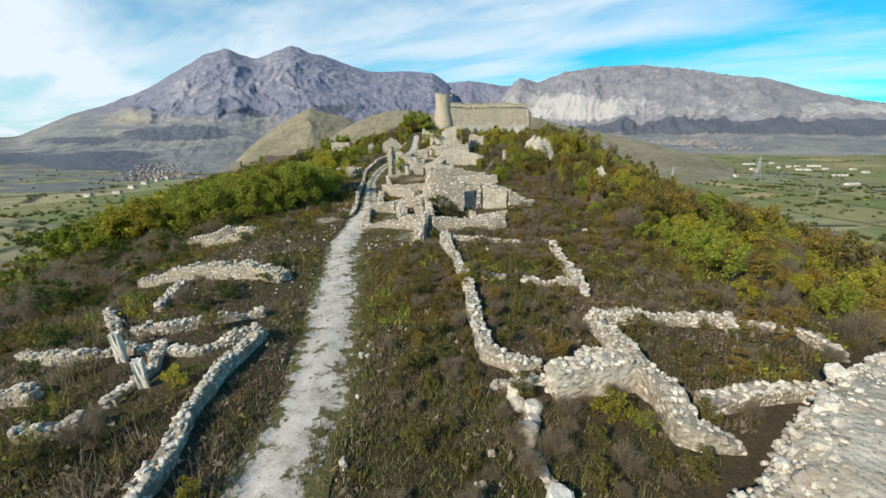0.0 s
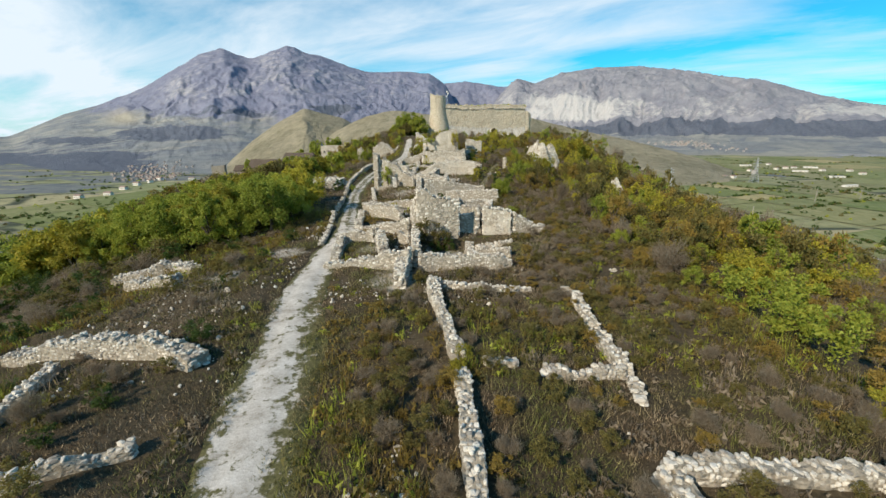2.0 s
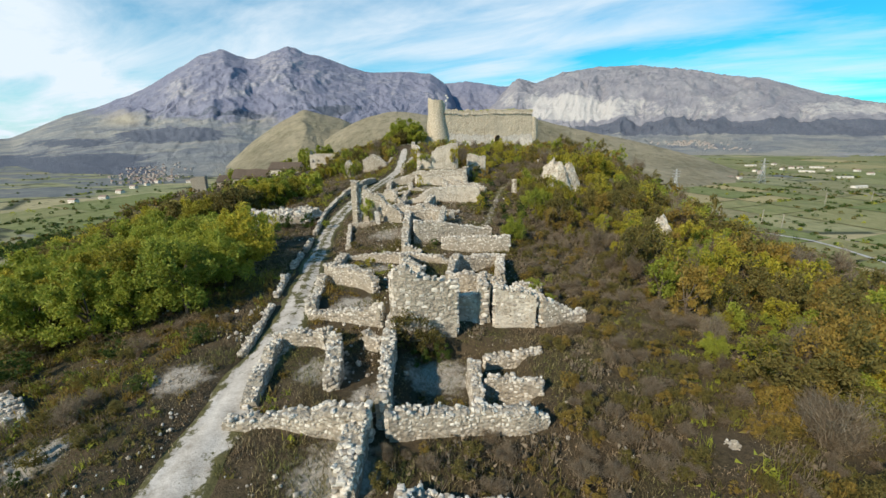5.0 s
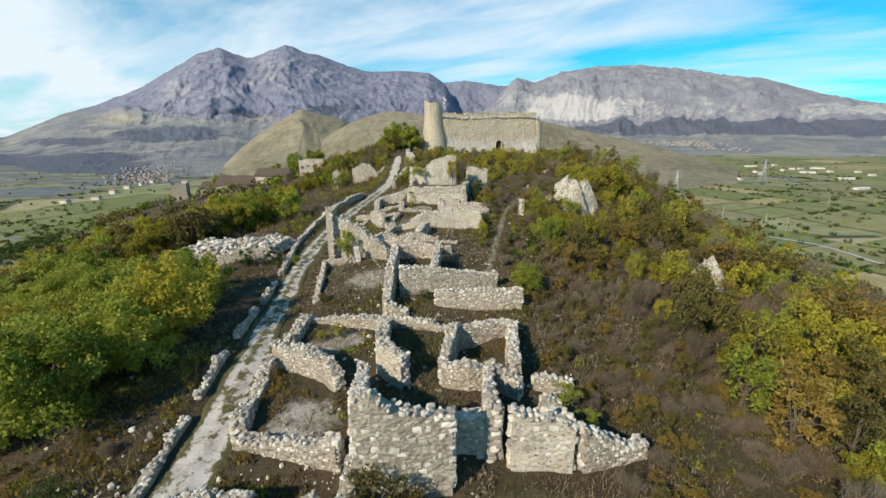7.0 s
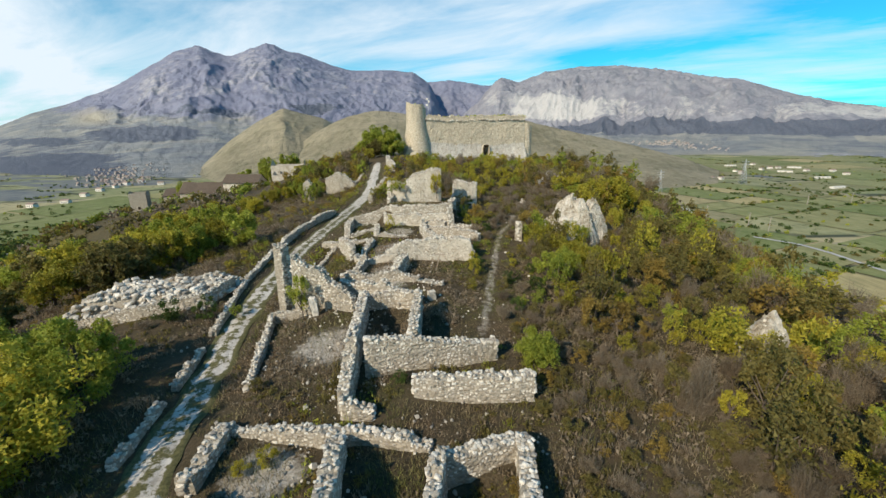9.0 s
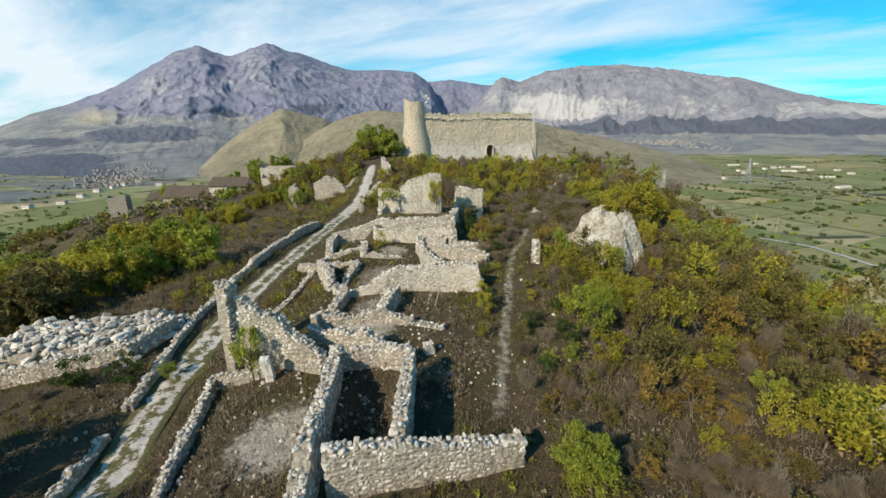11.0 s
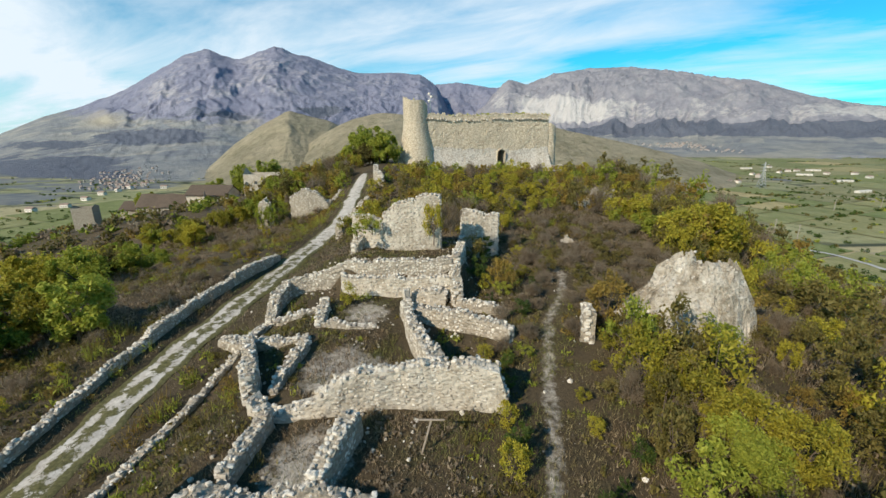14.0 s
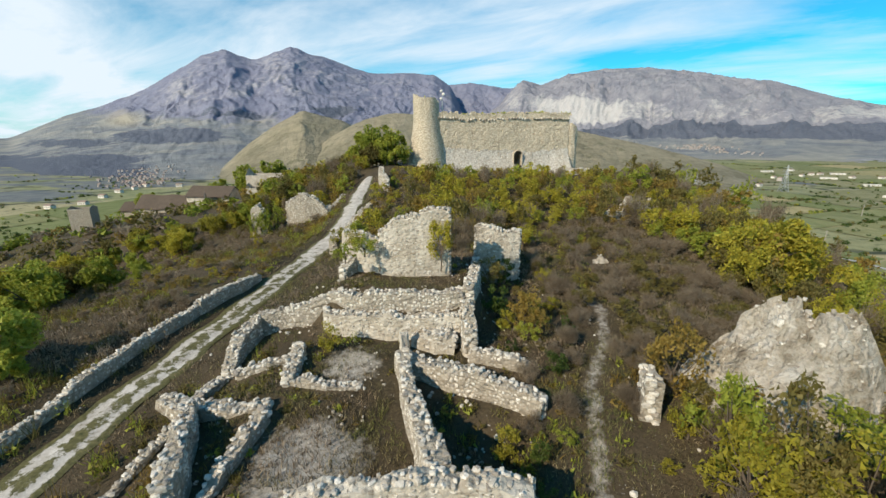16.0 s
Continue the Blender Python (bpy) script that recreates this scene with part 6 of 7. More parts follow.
def plant(kind, x, y, s=1.0, turn=None, dz=0.0, tall=1.0):
    name, label, category, group, crown, stem = kind[:6]
    who = thing(name, label, category, group)
    who.location = (x, y, ground(x, y) + dz)
    who.rotation_euler = (0, 0, rng.uniform(0, 6.28) if turn is None else turn)
    who.scale = (s, s, s * tall)
    for nm, me in (("trunk", stem), ("crown", crown)):
        ob = new(nm, me)
        ob.parent = who
    return who


BUSH = {}
for leaf, words in (("green", "leafy green bush on the hillside"), ("yellow", "yellow-green autumn bush on the hillside"), ("orange", "orange-brown autumn bush on the hillside"),
                    ("olive", "dull olive bush on the hillside"), ("brown", "leafless brown thicket on the hillside"), ("dark", "dark green ivy bush on old stones")):
    BUSH[leaf] = [plant_kind("bush", words, "bush", "bushes on the hillside", leaf, 1500, 0.085, 0.85, 0.85, 0.10, 1.75, 15 + 6 * k, 0.05, 0.33) for k in range(3)]
TREE = {}
for leaf, words in (("green", "broad green tree on the slope below the lane"), ("yellow", "broad tree turning yellow on the slope"), ("olive", "broad dull green tree on the slope")):
    TREE[leaf] = [plant_kind("tree", words, "tree", "trees on the slopes", leaf, 4200, 0.205, 1.9, 1.9, 0.15, 4.0, 26 + 6 * k, 0.13, 0.33) for k in range(3)]

GROVE = {}
for leaf, words in (("green", "tall feathery green tree beside the lane"), ("yellow", "tall feathery yellow-green tree beside the lane")):
    GROVE[leaf] = [plant_kind("tree", words, "tree", "trees on the slopes", leaf, 9500, 0.125, 2.0, 2.0, 0.1, 4.1, 46 + 9 * k, 0.12, 0.27) for k in range(3)]

# places that stay clear
occ_res = 0.25
OX0, OY0 = -50.0, -15.0
occ = np.zeros((int(200 / occ_res), int(110 / occ_res)), bool)
for tx_, ty_, tr_ in TAKEN:
    i0, i1 = int((ty_ - tr_ - 0.05 - OY0) / occ_res), int((ty_ + tr_ + 0.05 - OY0) / occ_res)
    j0, j1 = int((tx_ - tr_ - 0.05 - OX0) / occ_res), int((tx_ + tr_ + 0.05 - OX0) / occ_res)
    occ[max(0, i0):i1 + 1, max(0, j0):j1 + 1] = True


def clear(x, y):
    i, j = ((np.asarray(y) - OY0) / occ_res).astype(int), ((np.asarray(x) - OX0) / occ_res).astype(int)
    inside = (i >= 0) & (j >= 0) & (i < occ.shape[0]) & (j < occ.shape[1])
    hit = np.zeros(np.shape(x), bool)
    hit[inside] = occ[i[inside], j[inside]]
    return ~hit


def any_of(kinds):
    return kinds[int(rng.integers(len(kinds)))]


# single plants that stand out
for leaf, x_, y_, s_, dz_, tall_ in (
        ("green", -8.3, 61.2, 0.95, 0.2, 1.9), ("yellow", 1.85, 17.9, 0.62, 0, 1.1), ("yellow", 1.7, 17.3, 0.45, 0, 1.0),
        ("yellow", 6.3, 5.6, 0.75, 0, 0.7), ("green", 7.2, 5.2, 0.5, 0, 0.7), ("yellow", -5.3, 2.2, 0.4, 0, 0.9), ("yellow", -8.6, 6.6, 0.5, 0, 1.0),
        ("green", 6.6, 41.0, 0.8, 1.2, 0.5), ("green", 7.4, 40.2, 0.6, 0.8, 0.5), ("olive", -0.9, 36.3, 1.25, 0, 0.9), ("olive", 0.3, 36.3, 1.2, 0, 0.85), ("dark", 0.9, 36.0, 0.8, 0, 0.8), ("dark", -0.2, 35.6, 0.8, 0, 0.7),
        ("yellow", 0.95, 86.0, 0.95, 0.9, 1.7), ("brown", 2.2, 86.2, 1.1, 1.6, 1.2), ("orange", 5.7, 83.2, 1.0, 0, 1.5), ("orange", 6.2, 82.2, 0.7, 0, 1.3),
        ("yellow", 3.9, 75.2, 0.7, 0, 1.1), ("yellow", 4.4, 74.0, 0.55, 0, 1.1), ("yellow", -4.3, 80.4, 0.6, 0, 1.6), ("green", -4.5, 84.6, 0.8, 1.3, 0.7),
        ("green", -3.6, 85.6, 0.9, 1.5, 0.7), ("yellow", -4.2, 86.0, 0.8, 1.8, 0.8), ("yellow", 11.0, 72.6, 1.5, 0, 1.3), ("yellow", 12.4, 71.0, 1.3, 0, 1.2),
        ("yellow", 13.4, 69.0, 1.4, 0, 1.1), ("olive", 4.0, 88.0, 1.2, 0.8, 0.9), ("dark", 4.2, 84.8, 1.1, 0.3, 1.0), ("dark", 5.0, 89.0, 1.2, 0.5, 0.9),
        ("yellow", 17.0, 26.0, 0.8, 0, 0.9), ("yellow", 4.6, 70.2, 0.6, 0, 1.4), ("yellow", 4.4, 67.8, 0.7, 0, 1.5), ("yellow", 4.2, 65.0, 0.5, 0, 1.3),
        ("dark", -15.6, 62.0, 1.1, 0, 0.9), ("dark", -18.0, 61.4, 1.2, 0, 0.9), ("green", -13.8, 62.6, 0.6, 0, 0.9), ("yellow", -5.5, 48.2, 0.6, 0, 0.7), ("yellow", -6.4, 47.6, 0.5, 0, 0.7),
        ("olive", 3.0, 45.2, 0.6, 0, 0.8), ("orange", 4.6, 46.6, 0.5, 0, 0.8), ("brown", 11.6, 74.6, 1.2, 0, 1.2), ("olive", -8.0, 53.0, 0.6, 0, 0.7), ("dark", 1.0, 53.4, 0.55, 0, 0.6), ("dark", -0.6, 53.3, 0.6, 0, 0.6),
        ("yellow", 21.0, 55.8, 1.2, 0, 1.1), ("yellow", 23.2, 57.6, 1.4, 0, 1.1), ("green", 19.8, 57.8, 1.1, 0, 1.1)):
    plant(any_of(BUSH[leaf]), x_, y_, s_, dz=dz_, tall=tall_)
for leaf, x_, y_, s_ in (("green", -11.4, 146.0, 1.75), ("green", -14.6, 147.0, 2.0), ("green", -17.8, 147.0, 1.7), ("green", -12.6, 143.6, 1.4), ("green", -20.0, 146.0, 1.2), ("olive", -15.5, 143.0, 1.2), ("green", -54.0, 168.0, 1.9), ("green", -48.5, 170.0, 2.0), ("green", -60.5, 166.0, 1.3),
                         ("yellow", 23.0, 92.0, 1.1), ("yellow", 25.8, 93.0, 1.25), ("yellow", 28.4, 95.0, 1.05), ("green", -80.0, 166.0, 1.4), ("green", -28.0, 127.0, 1.0), ("olive", -24.0, 124.0, 1.1),
                         ("green", 27.0, 38.0, 0.95), ("green", 29.5, 42.0, 1.0), ("green", 25.6, 35.0, 0.8), ("green", 31.0, 37.0, 0.9)):
    plant(any_of(TREE[leaf]), x_, y_, s_)


for leaf, x_, y_, s_ in (("green", 6.9, 54.6, 0.62), ("green", 14.6, 35.2, 0.36), ("green", 18.2, 35.6, 0.45), ("yellow", 17.0, 38.2, 0.36), ("yellow", 11.9, 71.6, 0.62), ("yellow", 13.0, 69.4, 0.60), ("green", 12.4, 67.2, 0.55), ("yellow", 14.4, 67.8, 0.62), ("yellow", 12.8, 73.4, 0.5)):
    plant(any_of(GROVE[leaf]), x_, y_, s_)


def scatter(count, x0, x1, y0, y1, gap, test=None):
    out = []
    tries = 0
    while len(out) < count and tries < count * 40:
        tries += 1
        x, y = rng.uniform(x0, x1), rng.uniform(y0, y1)
        if abs(x - track_x(y)) < 2.6 or not clear(np.array([x]), np.array([y]))[0] or (test and not test(x, y)):
            continue
        if all((x - a) ** 2 + (y - b) ** 2 > gap * gap for a, b in out):
            out.append((x, y))
    return out


FAR = {}


def plant_far(kind, x, y, s=1.0, tall=1.0):
    """The same plant, joined with others that stand too far off to tell apart."""
    g = rng.uniform(0, 6.28)
    L = kind[6] if x < 24 and y < 84 and x > -16 else kind[6][::4 if x > 36 or y > 122 else 2]
    if len(L) < len(kind[6]):
        mid_ = L.mean(1, keepdims=True)
        L = mid_ + (L - mid_) * (1.8 if x > 36 or y > 122 else 1.3)
    c, n = math.cos(g) * s, math.sin(g) * s
    q = np.stack([L[..., 0] * c - L[..., 1] * n + x, L[..., 0] * n + L[..., 1] * c + y, L[..., 2] * s * tall + ground(x, y)], -1)
    FAR.setdefault(kind[7], []).append(q)


# grove west of the lane
for x_, y_ in scatter(72, -46, -14.3, 38, 62, 2.2, lambda x, y: x < -14.6 - 0.12 * abs(y - 46) and (y < 54.5 or x < -29)):
    kind = any_of(GROVE[("green", "yellow", "green", "green")[int(rng.integers(4))]]) if x_ > -34 else any_of(TREE[("green", "yellow", "olive")[int(rng.integers(3))]])
    plant(kind, x_, y_, rng.uniform(0.85, 1.35))
for x_, y_ in scatter(95, -60, -19, 66, 122, 2.2, lambda x, y: x < -19.5 - 0.1 * abs(y - 90) and (y < 84 or x < -29 - 0.12 * (y - 84))):
    plant(any_of(TREE[("green", "yellow", "yellow", "olive")[int(rng.integers(4))]]), x_, y_, rng.uniform(0.8, 1.25) * (1.0 if y_ < 95 else 0.7))
for x_, y_ in scatter(46, -90, -26, 118, 150, 2.6, lambda x, y: not (-92 < x < -34 and y > 119)):
    plant(any_of(TREE[("green", "yellow", "olive")[int(rng.integers(3))]]), x_, y_, rng.uniform(0.45, 0.8))
for x_, y_ in scatter(110, -34, -15, 119, 152, 1.1):
    plant_far(any_of(BUSH[("yellow", "olive", "green", "olive", "orange", "brown")[int(rng.integers(6))]]), x_, y_, rng.uniform(0.9, 1.8), tall=rng.uniform(0.9, 1.3))
for x_, y_ in ((-23.6, 112.8), (-22.8, 112.9), (-24.6, 113.0), (-22.2, 114.6)):
    plant(any_of(BUSH["green"]), x_, y_, rng.uniform(0.9, 1.3), tall=1.7)
# bushes on the east slope: the near ones singly, the others joined
slope = ("yellow", "orange", "olive", "brown", "yellow", "brown", "olive", "orange", "brown", "green", "brown", "orange", "olive", "yellow", "green", "olive")
for x_, y_ in scatter(430, 10, 34, 30, 118, 1.3, lambda x, y: x > 11.5 - 2.0 * math.sin(y / 9) + (1.5 if y < 46 else 0) and fbm(np.array([x / 9]), np.array([y / 9]), 2, 71)[0] > 0.33 and not (x < 21 and 79 < y < 104)):
    kind, s_, tall_ = any_of(BUSH[slope[int(rng.integers(len(slope)))]]), rng.uniform(0.6, 1.7), rng.uniform(0.85, 1.6)
    s_ *= 0.62 if kind[7] == "brown" else 1.0
    if x_ < 18 and y_ < 80:
        plant(kind, x_, y_, s_, tall=tall_)
    else:
        plant_far(kind, x_, y_, s_, tall_)
for x_, y_ in scatter(330, 22, 74, 30, 128, 2.1, lambda x, y: x > 26 or y > 100):
    plant_far(any_of(BUSH[("olive", "brown", "orange", "yellow", "olive", "olive", "brown", "green")[int(rng.integers(8))]]), x_, y_, rng.uniform(0.9, 2.3), rng.uniform(0.8, 1.3))
for x_, y_ in scatter(150, 15.5, 50, 12, 36, 1.5):
    plant_far(any_of(BUSH[("green", "olive", "brown", "orange", "yellow", "green")[int(rng.integers(6))]]), x_, y_, rng.uniform(0.7, 1.6))
# thicket on the castle mound
for x_, y_ in scatter(330, -9, 33, 93, 144, 1.35, lambda x, y: y > 93 + 0.25 * abs(x - 6) and y < 139 + 0.5 * (x + 2) and not (8 < x < 20 and y < 104)):
    kind, s_, tall_ = any_of(BUSH[("yellow", "olive", "green", "orange", "yellow", "yellow", "brown")[int(rng.integers(7))]]), rng.uniform(0.8, 1.9) * (1.0 if y_ < 112 else 0.8 if y_ < 128 else 0.6), rng.uniform(0.8, 1.25)
    if y_ < 100:
        plant(kind, x_, y_, s_, tall=tall_)
    else:
        plant_far(kind, x_, y_, s_, tall_)
# shrubs along the east side of the houses, and the brown scrub below the castle
for x_, y_ in scatter(46, 4.6, 9.5, 60, 92, 1.2, lambda x, y: abs(x - np.interp(y, TRAIL_Y, TRAIL_X)) > 1.0):
    plant(any_of(BUSH[("olive", "dark", "brown", "yellow", "brown", "green")[int(rng.integers(6))]]), x_, y_, rng.uniform(0.35, 0.8), tall=rng.uniform(0.7, 1.1))
for x_, y_ in scatter(170, 7.5, 22, 76, 105, 0.85, lambda x, y: abs(x - np.interp(y, TRAIL_Y, TRAIL_X)) > 0.9):
    plant_far(any_of(BUSH[("brown", "brown", "brown", "olive")[int(rng.integers(4))]]), x_, y_, rng.uniform(0.5, 1.0), tall=rng.uniform(0.6, 0.9))
for x_, y_ in scatter(300, 6.5, 16, 24, 62, 0.55):
    plant_far(any_of(BUSH[("brown", "olive", "brown", "orange", "olive", "brown")[int(rng.integers(6))]]), x_, y_, rng.uniform(0.25, 0.7), tall=rng.uniform(0.6, 0.9))
# low tufts and shrubs on the first terrace
for x_, y_ in scatter(330, -2.5, 17, -2, 31, 0.62):
    plant_far(any_of(BUSH[("brown", "olive", "brown", "orange", "olive", "brown", "olive")[int(rng.integers(7))]]), x_, y_, rng.uniform(0.25, 0.65), tall=rng.uniform(0.55, 0.95))
# scrub west of the lane
for x_, y_ in scatter(270, -40, -9, 0, 44, 0.95, lambda x, y: x < track_x(y) - 3.5):
    kind, s_ = any_of(BUSH[("brown", "olive", "brown", "dark", "olive", "dark")[int(rng.integers(6))]]), rng.uniform(0.3, 0.85) + (0.6 if x_ < -22 else 0)
    (plant if x_ > -13 and y_ < 16 else plant_far)(kind, x_, y_, s_, tall=0.8)
for x_, y_ in scatter(230, -34, -13.5, 60, 134, 1.15, lambda x, y: x < track_x(y) - 4):
    plant_far(any_of(BUSH[("brown", "olive", "brown", "orange", "yellow")[int(rng.integers(5))]]), x_, y_, rng.uniform(0.4, 0.8), tall=0.8)
for leaf, quads in FAR.items():
    q = np.concatenate(quads)
    tagged(new("thicket", mesh_from("thicket", q.reshape(-1, 3), np.arange(3 * len(q)).reshape(-1, 3), M_LEAF[leaf])), "dense thicket of autumn bushes on the slope", "thicket", kind="stuff")


def stuff_sheet(name, label, category, verts, faces, material):
    return tagged(new(name, mesh_from(name, verts, faces, material)), label, category, kind="stuff")


# low dry scrub between the ruins and over the slopes
n_ = 38000
qx, qy = rng.uniform(-44, 46, n_), rng.uniform(-10, 126, n_)
keep = (np.abs(qx - track_x(qy)) > 1.7) & clear(qx, qy) & (fbm(qx / 5, qy / 5, 3, 81) > 0.41 - 0.10 * ((np.abs(qx - 2) > 14) | ((qx > 7.5) & (qy > 28) & (qy < 66))))
foot = np.abs(qx - np.interp(qy, TRAIL_Y, TRAIL_X)) < 0.7
for bx, by, br in FLOORS:
    keep &= (qx - bx) ** 2 + (qy - by) ** 2 > (0.75 * br) ** 2
keep &= ~(foot & (qy > 58) & (qy < 92))
qx, qy = qx[keep], qy[keep]
hgt = (0.22 + 0.75 * vnoise(qx / 4, qy / 4, 83) ** 1.5) * rng.uniform(0.5, 1.2, len(qx))
hgt *= np.where((qx > -9) & (qx < 10), 0.75, 1.0)
per = 20
base = np.repeat(np.stack([qx, qy, ground_z(qx, qy)], -1), per, 0)
hh = np.repeat(hgt, per)
off = rng.normal(0, 1, (len(base), 3)) * np.stack([hh * 0.48, hh * 0.48, hh * 0.30], -1)
off[:, 2] = np.abs(off[:, 2]) + 0.12 * hh
tint = np.repeat(fbm(qx / 7, qy / 7, 3, 85) + rng.normal(0, 0.06, len(qx)), per)
L = leaf_tris(base + off, 0.15)
# stalks: thin upright blades out of the foot of each tuft
foot_ = base + np.concatenate([rng.normal(0, 0.14, (len(base), 2)), np.zeros((len(base), 1))], 1)
lean_ = rng.normal(0, 0.3, (len(base), 2)) * hh[:, None]
tip_ = foot_ + np.concatenate([lean_, (hh * rng.uniform(0.6, 1.5, len(base)))[:, None]], 1)
turn_ = rng.uniform(0, 6.28, len(base))
wide_ = np.stack([np.cos(turn_), np.sin(turn_), 0 * turn_], -1) * 0.017
STALK = np.stack([foot_ - wide_, foot_ + wide_, tip_], 1)
L = np.where((rng.uniform(0, 1, len(base)) < 0.6)[:, None, None], STALK, L)
for leaf, lo, hi, words in (("brown", -9, 0.47, "low brown dry scrub over the hilltop"), ("olive", 0.47, 0.60, "low olive scrub over the hilltop"), ("green", 0.60, 0.66, "low green scrub over the hilltop"), ("orange", 0.66, 9, "low rust-coloured scrub over the hilltop")):
    pick = (tint >= lo) & (tint < hi)
    q = L[pick]
    stuff_sheet("scrub", words, "scrub", q.reshape(-1, 3), np.arange(3 * len(q)).reshape(-1, 3), M_LEAF[leaf])

# grass
n_ = 230000
qx, qy = rng.normal(1, 12, n_), 122 - 132 * rng.uniform(0, 1, n_) ** 0.8
dtr = np.abs(qx - track_x(qy))
lane_grass = ((dtr < 0.35) & (qy > 36)) | ((qy < 36) & (fbm(qx / 1.1, qy / 2.0, 3, 141) > 0.60) & (qx > track_x(qy) - 0.5))
keep = ((dtr > 1.15) | lane_grass) & clear(qx, qy) & (np.abs(qx) < 46)
keep &= fbm(qx / 3, qy / 3, 3, 87) > 0.33
qx, qy = qx[keep], qy[keep]
B = 3
gl = np.repeat(rng.uniform(0.09, 0.25, len(qx)) * (0.6 + 1.2 * vnoise(qx / 3.5, qy / 3.5, 89) ** 1.5) * np.where(np.abs(qx - track_x(qy)) < 0.5, 0.4, 1.0), B)
p0 = np.repeat(np.stack([qx, qy, ground_z(qx, qy) - 0.03 - 0.10 * (np.abs(qx - track_x(qy)) < 1.0)], -1), B, 0) + np.concatenate([rng.normal(0, 0.08, (len(qx) * B, 2)), np.zeros((len(qx) * B, 1))], 1)
lean = rng.normal(0, 0.45, (len(p0), 2)) * gl[:, None]
side = rng.uniform(0, 6.28, len(p0))
wv = np.stack([np.cos(side), np.sin(side), 0 * side], -1) * 0.014
tip = p0 + np.concatenate([lean, gl[:, None]], 1)
T = np.stack([p0 - wv, p0 + wv, tip], 1)
stuff_sheet("grass", "dry straw and green grass tufts", "grass", T.reshape(-1, 3), np.arange(3 * len(T)).reshape(-1, 3), M_GRASS)

# fields on the plain, parted by hedges


def make_field_material():
    k = Mat("crops_and_stubble", 0.95)
    isl = k.n.new("ShaderNodeNewGeometry").outputs["Random Per Island"]
    col = k.ramp(isl, (0.0, (0.125, 0.175, 0.050)), (0.20, (0.195, 0.225, 0.080)), (0.36, (0.275, 0.265, 0.125)), (0.50, (0.150, 0.200, 0.058)), (0.62, (0.255, 0.22, 0.135)), (0.74, (0.30, 0.29, 0.15)), (0.86, (0.205, 0.235, 0.090)), (0.93, (0.54, 0.42, 0.23)), (1.0, (0.22, 0.195, 0.125)))
    col = k.mix(0.38, col, k.ramp(k.noise(0.05, 9, 0.75), (0.36, (0.100, 0.125, 0.046)), (0.50, (0.23, 0.235, 0.10)), (0.64, (0.37, 0.34, 0.19))))
    rows = k.noise(0.35, 3, 0.6, stretch=(1.0, 0.12, 1), seed=3.0)
    col = k.mix(k.span(rows, 0.45, 0.62, 0, 0.35), col, (0.10, 0.115, 0.05))
    return k.done(col, k.noise(0.6, 5, 0.7), 0.5, 0.4)


def split_land(u0, v0, u1, v1, size, out):
    """Splits a stretch of land into uneven parcels."""
    w, h = u1 - u0, v1 - v0
    if max(w, h) < size * rng.uniform(0.8, 1.6):
        out.append((u0, v0, u1, v1))
    elif w > h * rng.uniform(0.7, 1.3):
        m = u0 + w * rng.uniform(0.36, 0.64)
        split_land(u0, v0, m, v1, size, out), split_land(m, v0, u1, v1, size, out)
    else:
        m = v0 + h * rng.uniform(0.36, 0.64)
        split_land(u0, v0, u1, m, size, out), split_land(u0, m, u1, v1, size, out)


PV, PF, hedge_pts = [], [], []
for ox, oy, du, dv, turn_deg, size in ((130, 40, 700, 560, 24, 92), (420, 480, 1500, 900, 14, 170), (-240, 330, -620, 420, -22, 130)):
    lots = []
    split_land(0, 0, abs(du), dv, size, lots)
    ct, st = math.cos(radians(turn_deg)), math.sin(radians(turn_deg))
    put = lambda u, v: (ox + math.copysign(u, du) * ct - v * st, oy + math.copysign(u, du) * st + v * ct)
    for u0, v0, u1, v1 in lots:
        corner = np.array([put(u, v) for u, v in ((u0, v0), (u1, v0), (u1, v1), (u0, v1))])
        zc = ground_z(corner[:, 0], corner[:, 1])
        mid_ = corner.mean(0)
        away = math.hypot(mid_[0] - 2, mid_[1] - 20)
        if zc.max() > -82 or (size > 160 and (mid_[0] - 130) * 0.914 + (mid_[1] - 40) * 0.407 < 800 and (mid_[1] - 40) * 0.914 - (mid_[0] - 130) * 0.407 < 620) or (ox < 0 and away > 900):
            continue
        gap = 1 - 5.0 / max(u1 - u0, v1 - v0)
        inner = corner.mean(0) + (corner - corner.mean(0)) * gap
        if rng.uniform() < 0.86:
            k0 = len(PV)
            PV.extend((x, y, ground(x, y) + 0.7) for x, y in inner)
            PF.append((k0, k0 + 1, k0 + 2, k0 + 3))
        for p, q in zip(corner[:2], corner[1:3]):
            if rng.uniform() < 0.40:
                length = np.hypot(*(q - p))
                m = int(length / 4.2)
                f_ = rng.uniform(0, 1, m)
                f_ = f_[vnoise(f_ * length / 22, f_ * 0 + p[0], 131) > rng.uniform(0.15, 0.5)]
                hedge_pts.extend(p + (q - p) * f_[:, None] + rng.normal(0, 3.0, (len(f_), 2)))
stuff_sheet("fields", "patchwork of green, stubble and ploughed fields", "fields", np.array(PV), np.array(PF), make_field_material())

# hedges, copses and single trees
n_ = 3000
az_ = np.radians(np.concatenate([rng.uniform(-58, -22, n_ // 2), rng.uniform(20, 58, n_ - n_ // 2)]))
rr_ = 230 + 1300 * rng.uniform(0, 1, n_) ** 1.4
qx, qy = 2 + rr_ * np.sin(az_), 20 + rr_ * np.cos(az_)
keep = (fbm(qx / 90, qy / 60, 3, 103) > 0.555) | (rng.uniform(0, 1, n_) < 0.06)
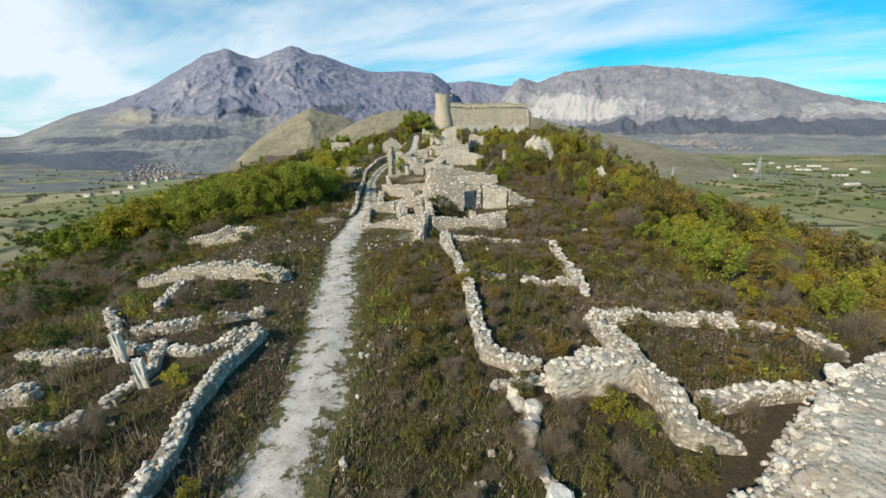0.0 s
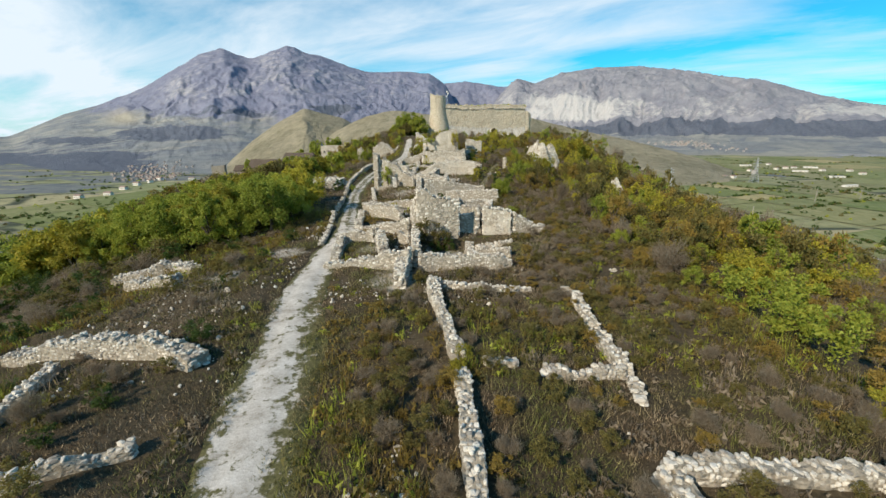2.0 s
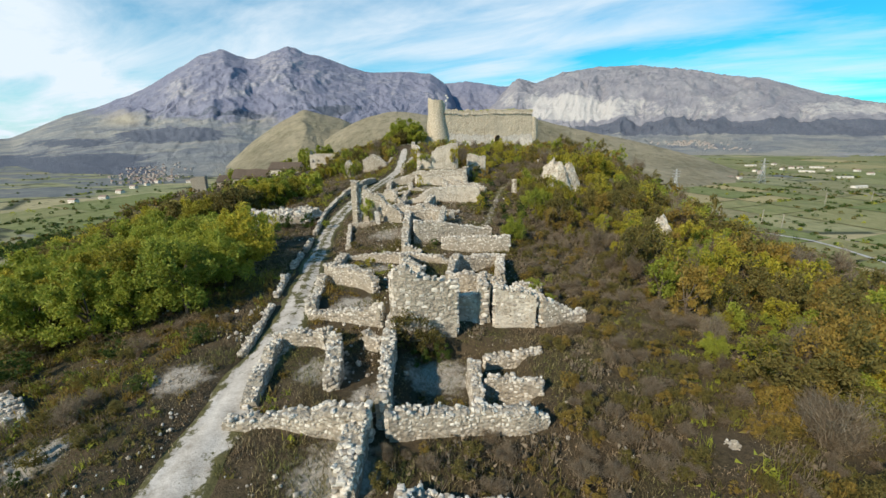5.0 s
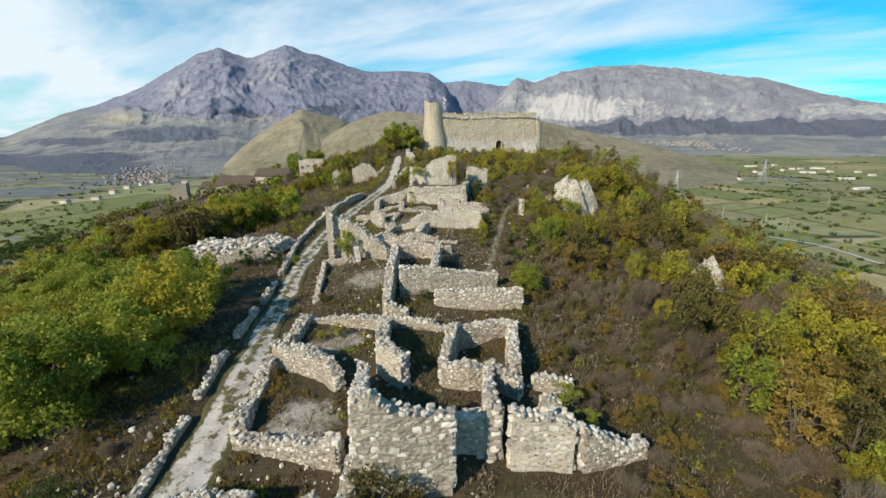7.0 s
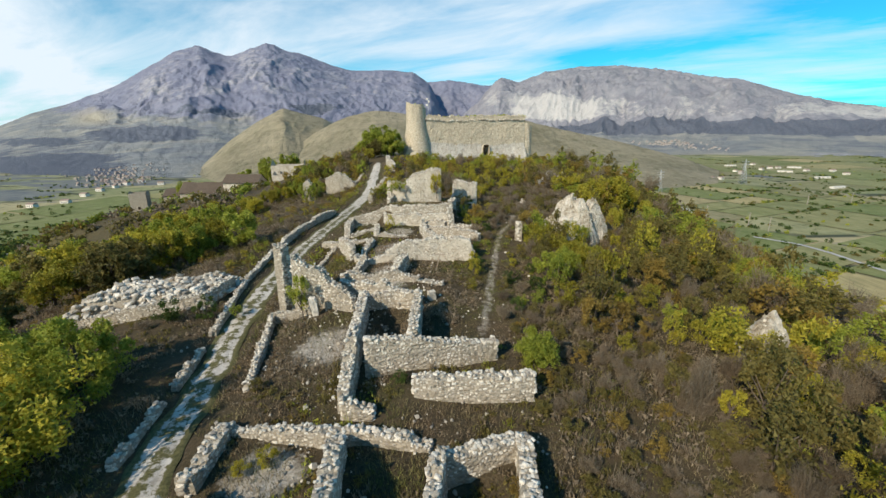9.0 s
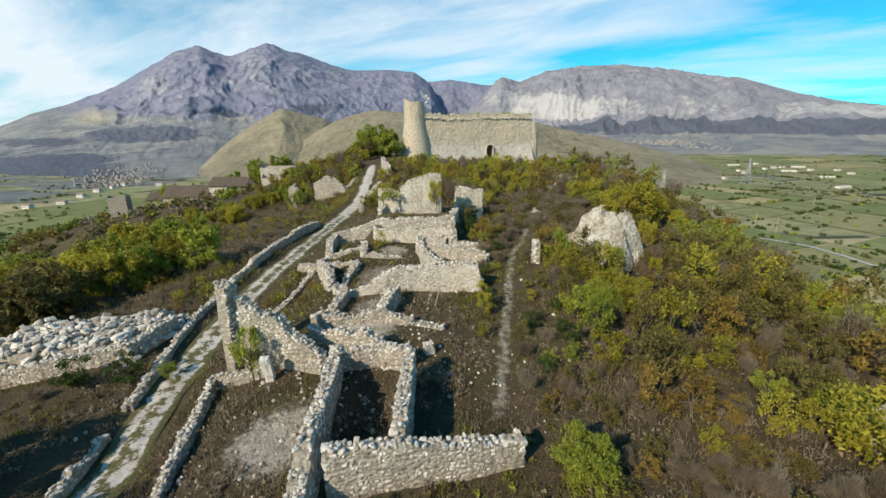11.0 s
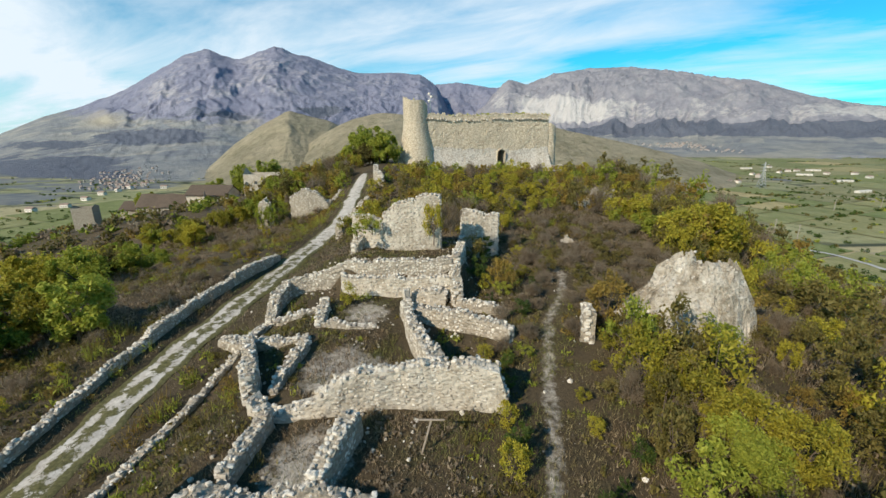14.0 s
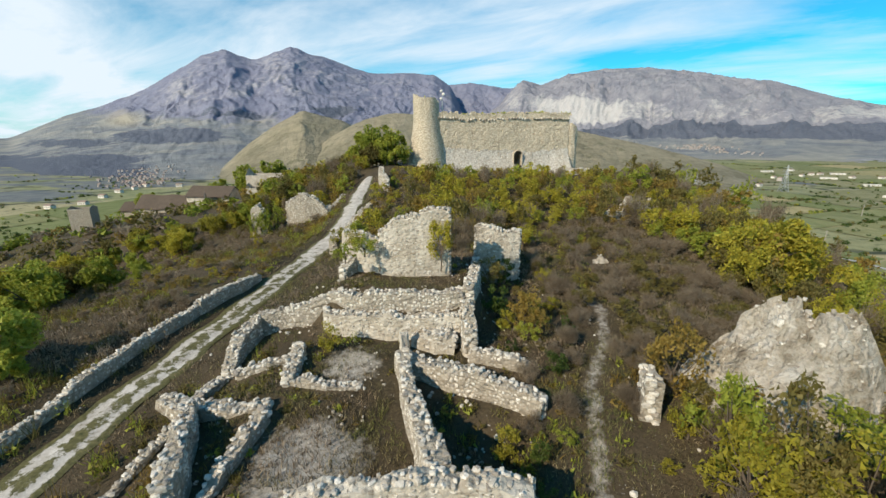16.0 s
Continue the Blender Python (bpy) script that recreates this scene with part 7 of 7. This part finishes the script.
cz = np.radians(rng.normal(-46.5, 2.6, 420))
cr = rng.normal(520, 32, 420)
ez, er = np.radians(rng.uniform(26, 31.0, 130)), rng.uniform(400, 620, 130)
qx = np.concatenate([qx[keep], 2 + cr * np.sin(cz), 2 + er * np.sin(ez), [p[0] for p in hedge_pts]])
qy = np.concatenate([qy[keep], 20 + cr * np.cos(cz), 20 + er * np.cos(ez), [p[1] for p in hedge_pts]])
low_ = ground_z(qx, qy) < -60
qx, qy = qx[low_], qy[low_]
sz = rng.uniform(1.3, 4.2, len(qx))
per = 34
base = np.repeat(np.stack([qx, qy, ground_z(qx, qy) + sz * 0.45], -1), per, 0)
off = rng.normal(0, 1, (len(base), 3))
off *= (rng.uniform(0.5, 1.0, len(base)) / np.linalg.norm(off, axis=1))[:, None] * np.repeat(sz, per)[:, None] * np.array([0.85, 0.85, 0.7])
q = leaf_tris(base + off, 1.5)
tint = np.repeat(rng.uniform(0, 1, len(qx)), per)
for leaf, lo, hi in (("dark", 0, 0.7), ("olive", 0.7, 0.9), ("green", 0.9, 1.1)):
    w = q[(tint >= lo) & (tint < hi)]
    stuff_sheet("far_woods", "dark hedges and copses on the plain", "woods", w.reshape(-1, 3), np.arange(3 * len(w)).reshape(-1, 3), M_LEAF[leaf])

# trees and thickets lower down the flanks of the hill
n_ = 4200
qx = np.concatenate([rng.uniform(-190, -44, n_ // 2), rng.uniform(44, 170, n_ - n_ // 2)])
qy = rng.uniform(10, 260, n_)
keep = fbm(qx / 25, qy / 25, 3, 107) > np.where(qx < 0, 0.40, 0.44)
keep &= ~((qx > -100) & (qx < -36) & (qy > 146) & (qy < 175))
qx, qy = qx[keep], qy[keep]
sz = rng.uniform(0.8, 2.4, len(qx))
per = 44
base = np.repeat(np.stack([qx, qy, ground_z(qx, qy) + sz * 0.5], -1), per, 0)
off = rng.normal(0, 1, (len(base), 3))
off *= (rng.uniform(0.4, 1.0, len(base)) / np.linalg.norm(off, axis=1))[:, None] * np.repeat(sz, per)[:, None] * np.array([1.0, 1.0, 0.8])
q = leaf_tris(base + off, 0.7)
tint = np.repeat(rng.uniform(0, 1, len(qx)), per)
for leaf, lo, hi in (("green", 0, 0.3), ("olive", 0.3, 0.72), ("orange", 0.72, 0.86), ("brown", 0.86, 1.1)):
    w = q[(tint >= lo) & (tint < hi)]
    stuff_sheet("slope_thicket", "thicket of mixed autumn bushes on the lower slope", "thicket", w.reshape(-1, 3), np.arange(3 * len(w)).reshape(-1, 3), M_LEAF[leaf])
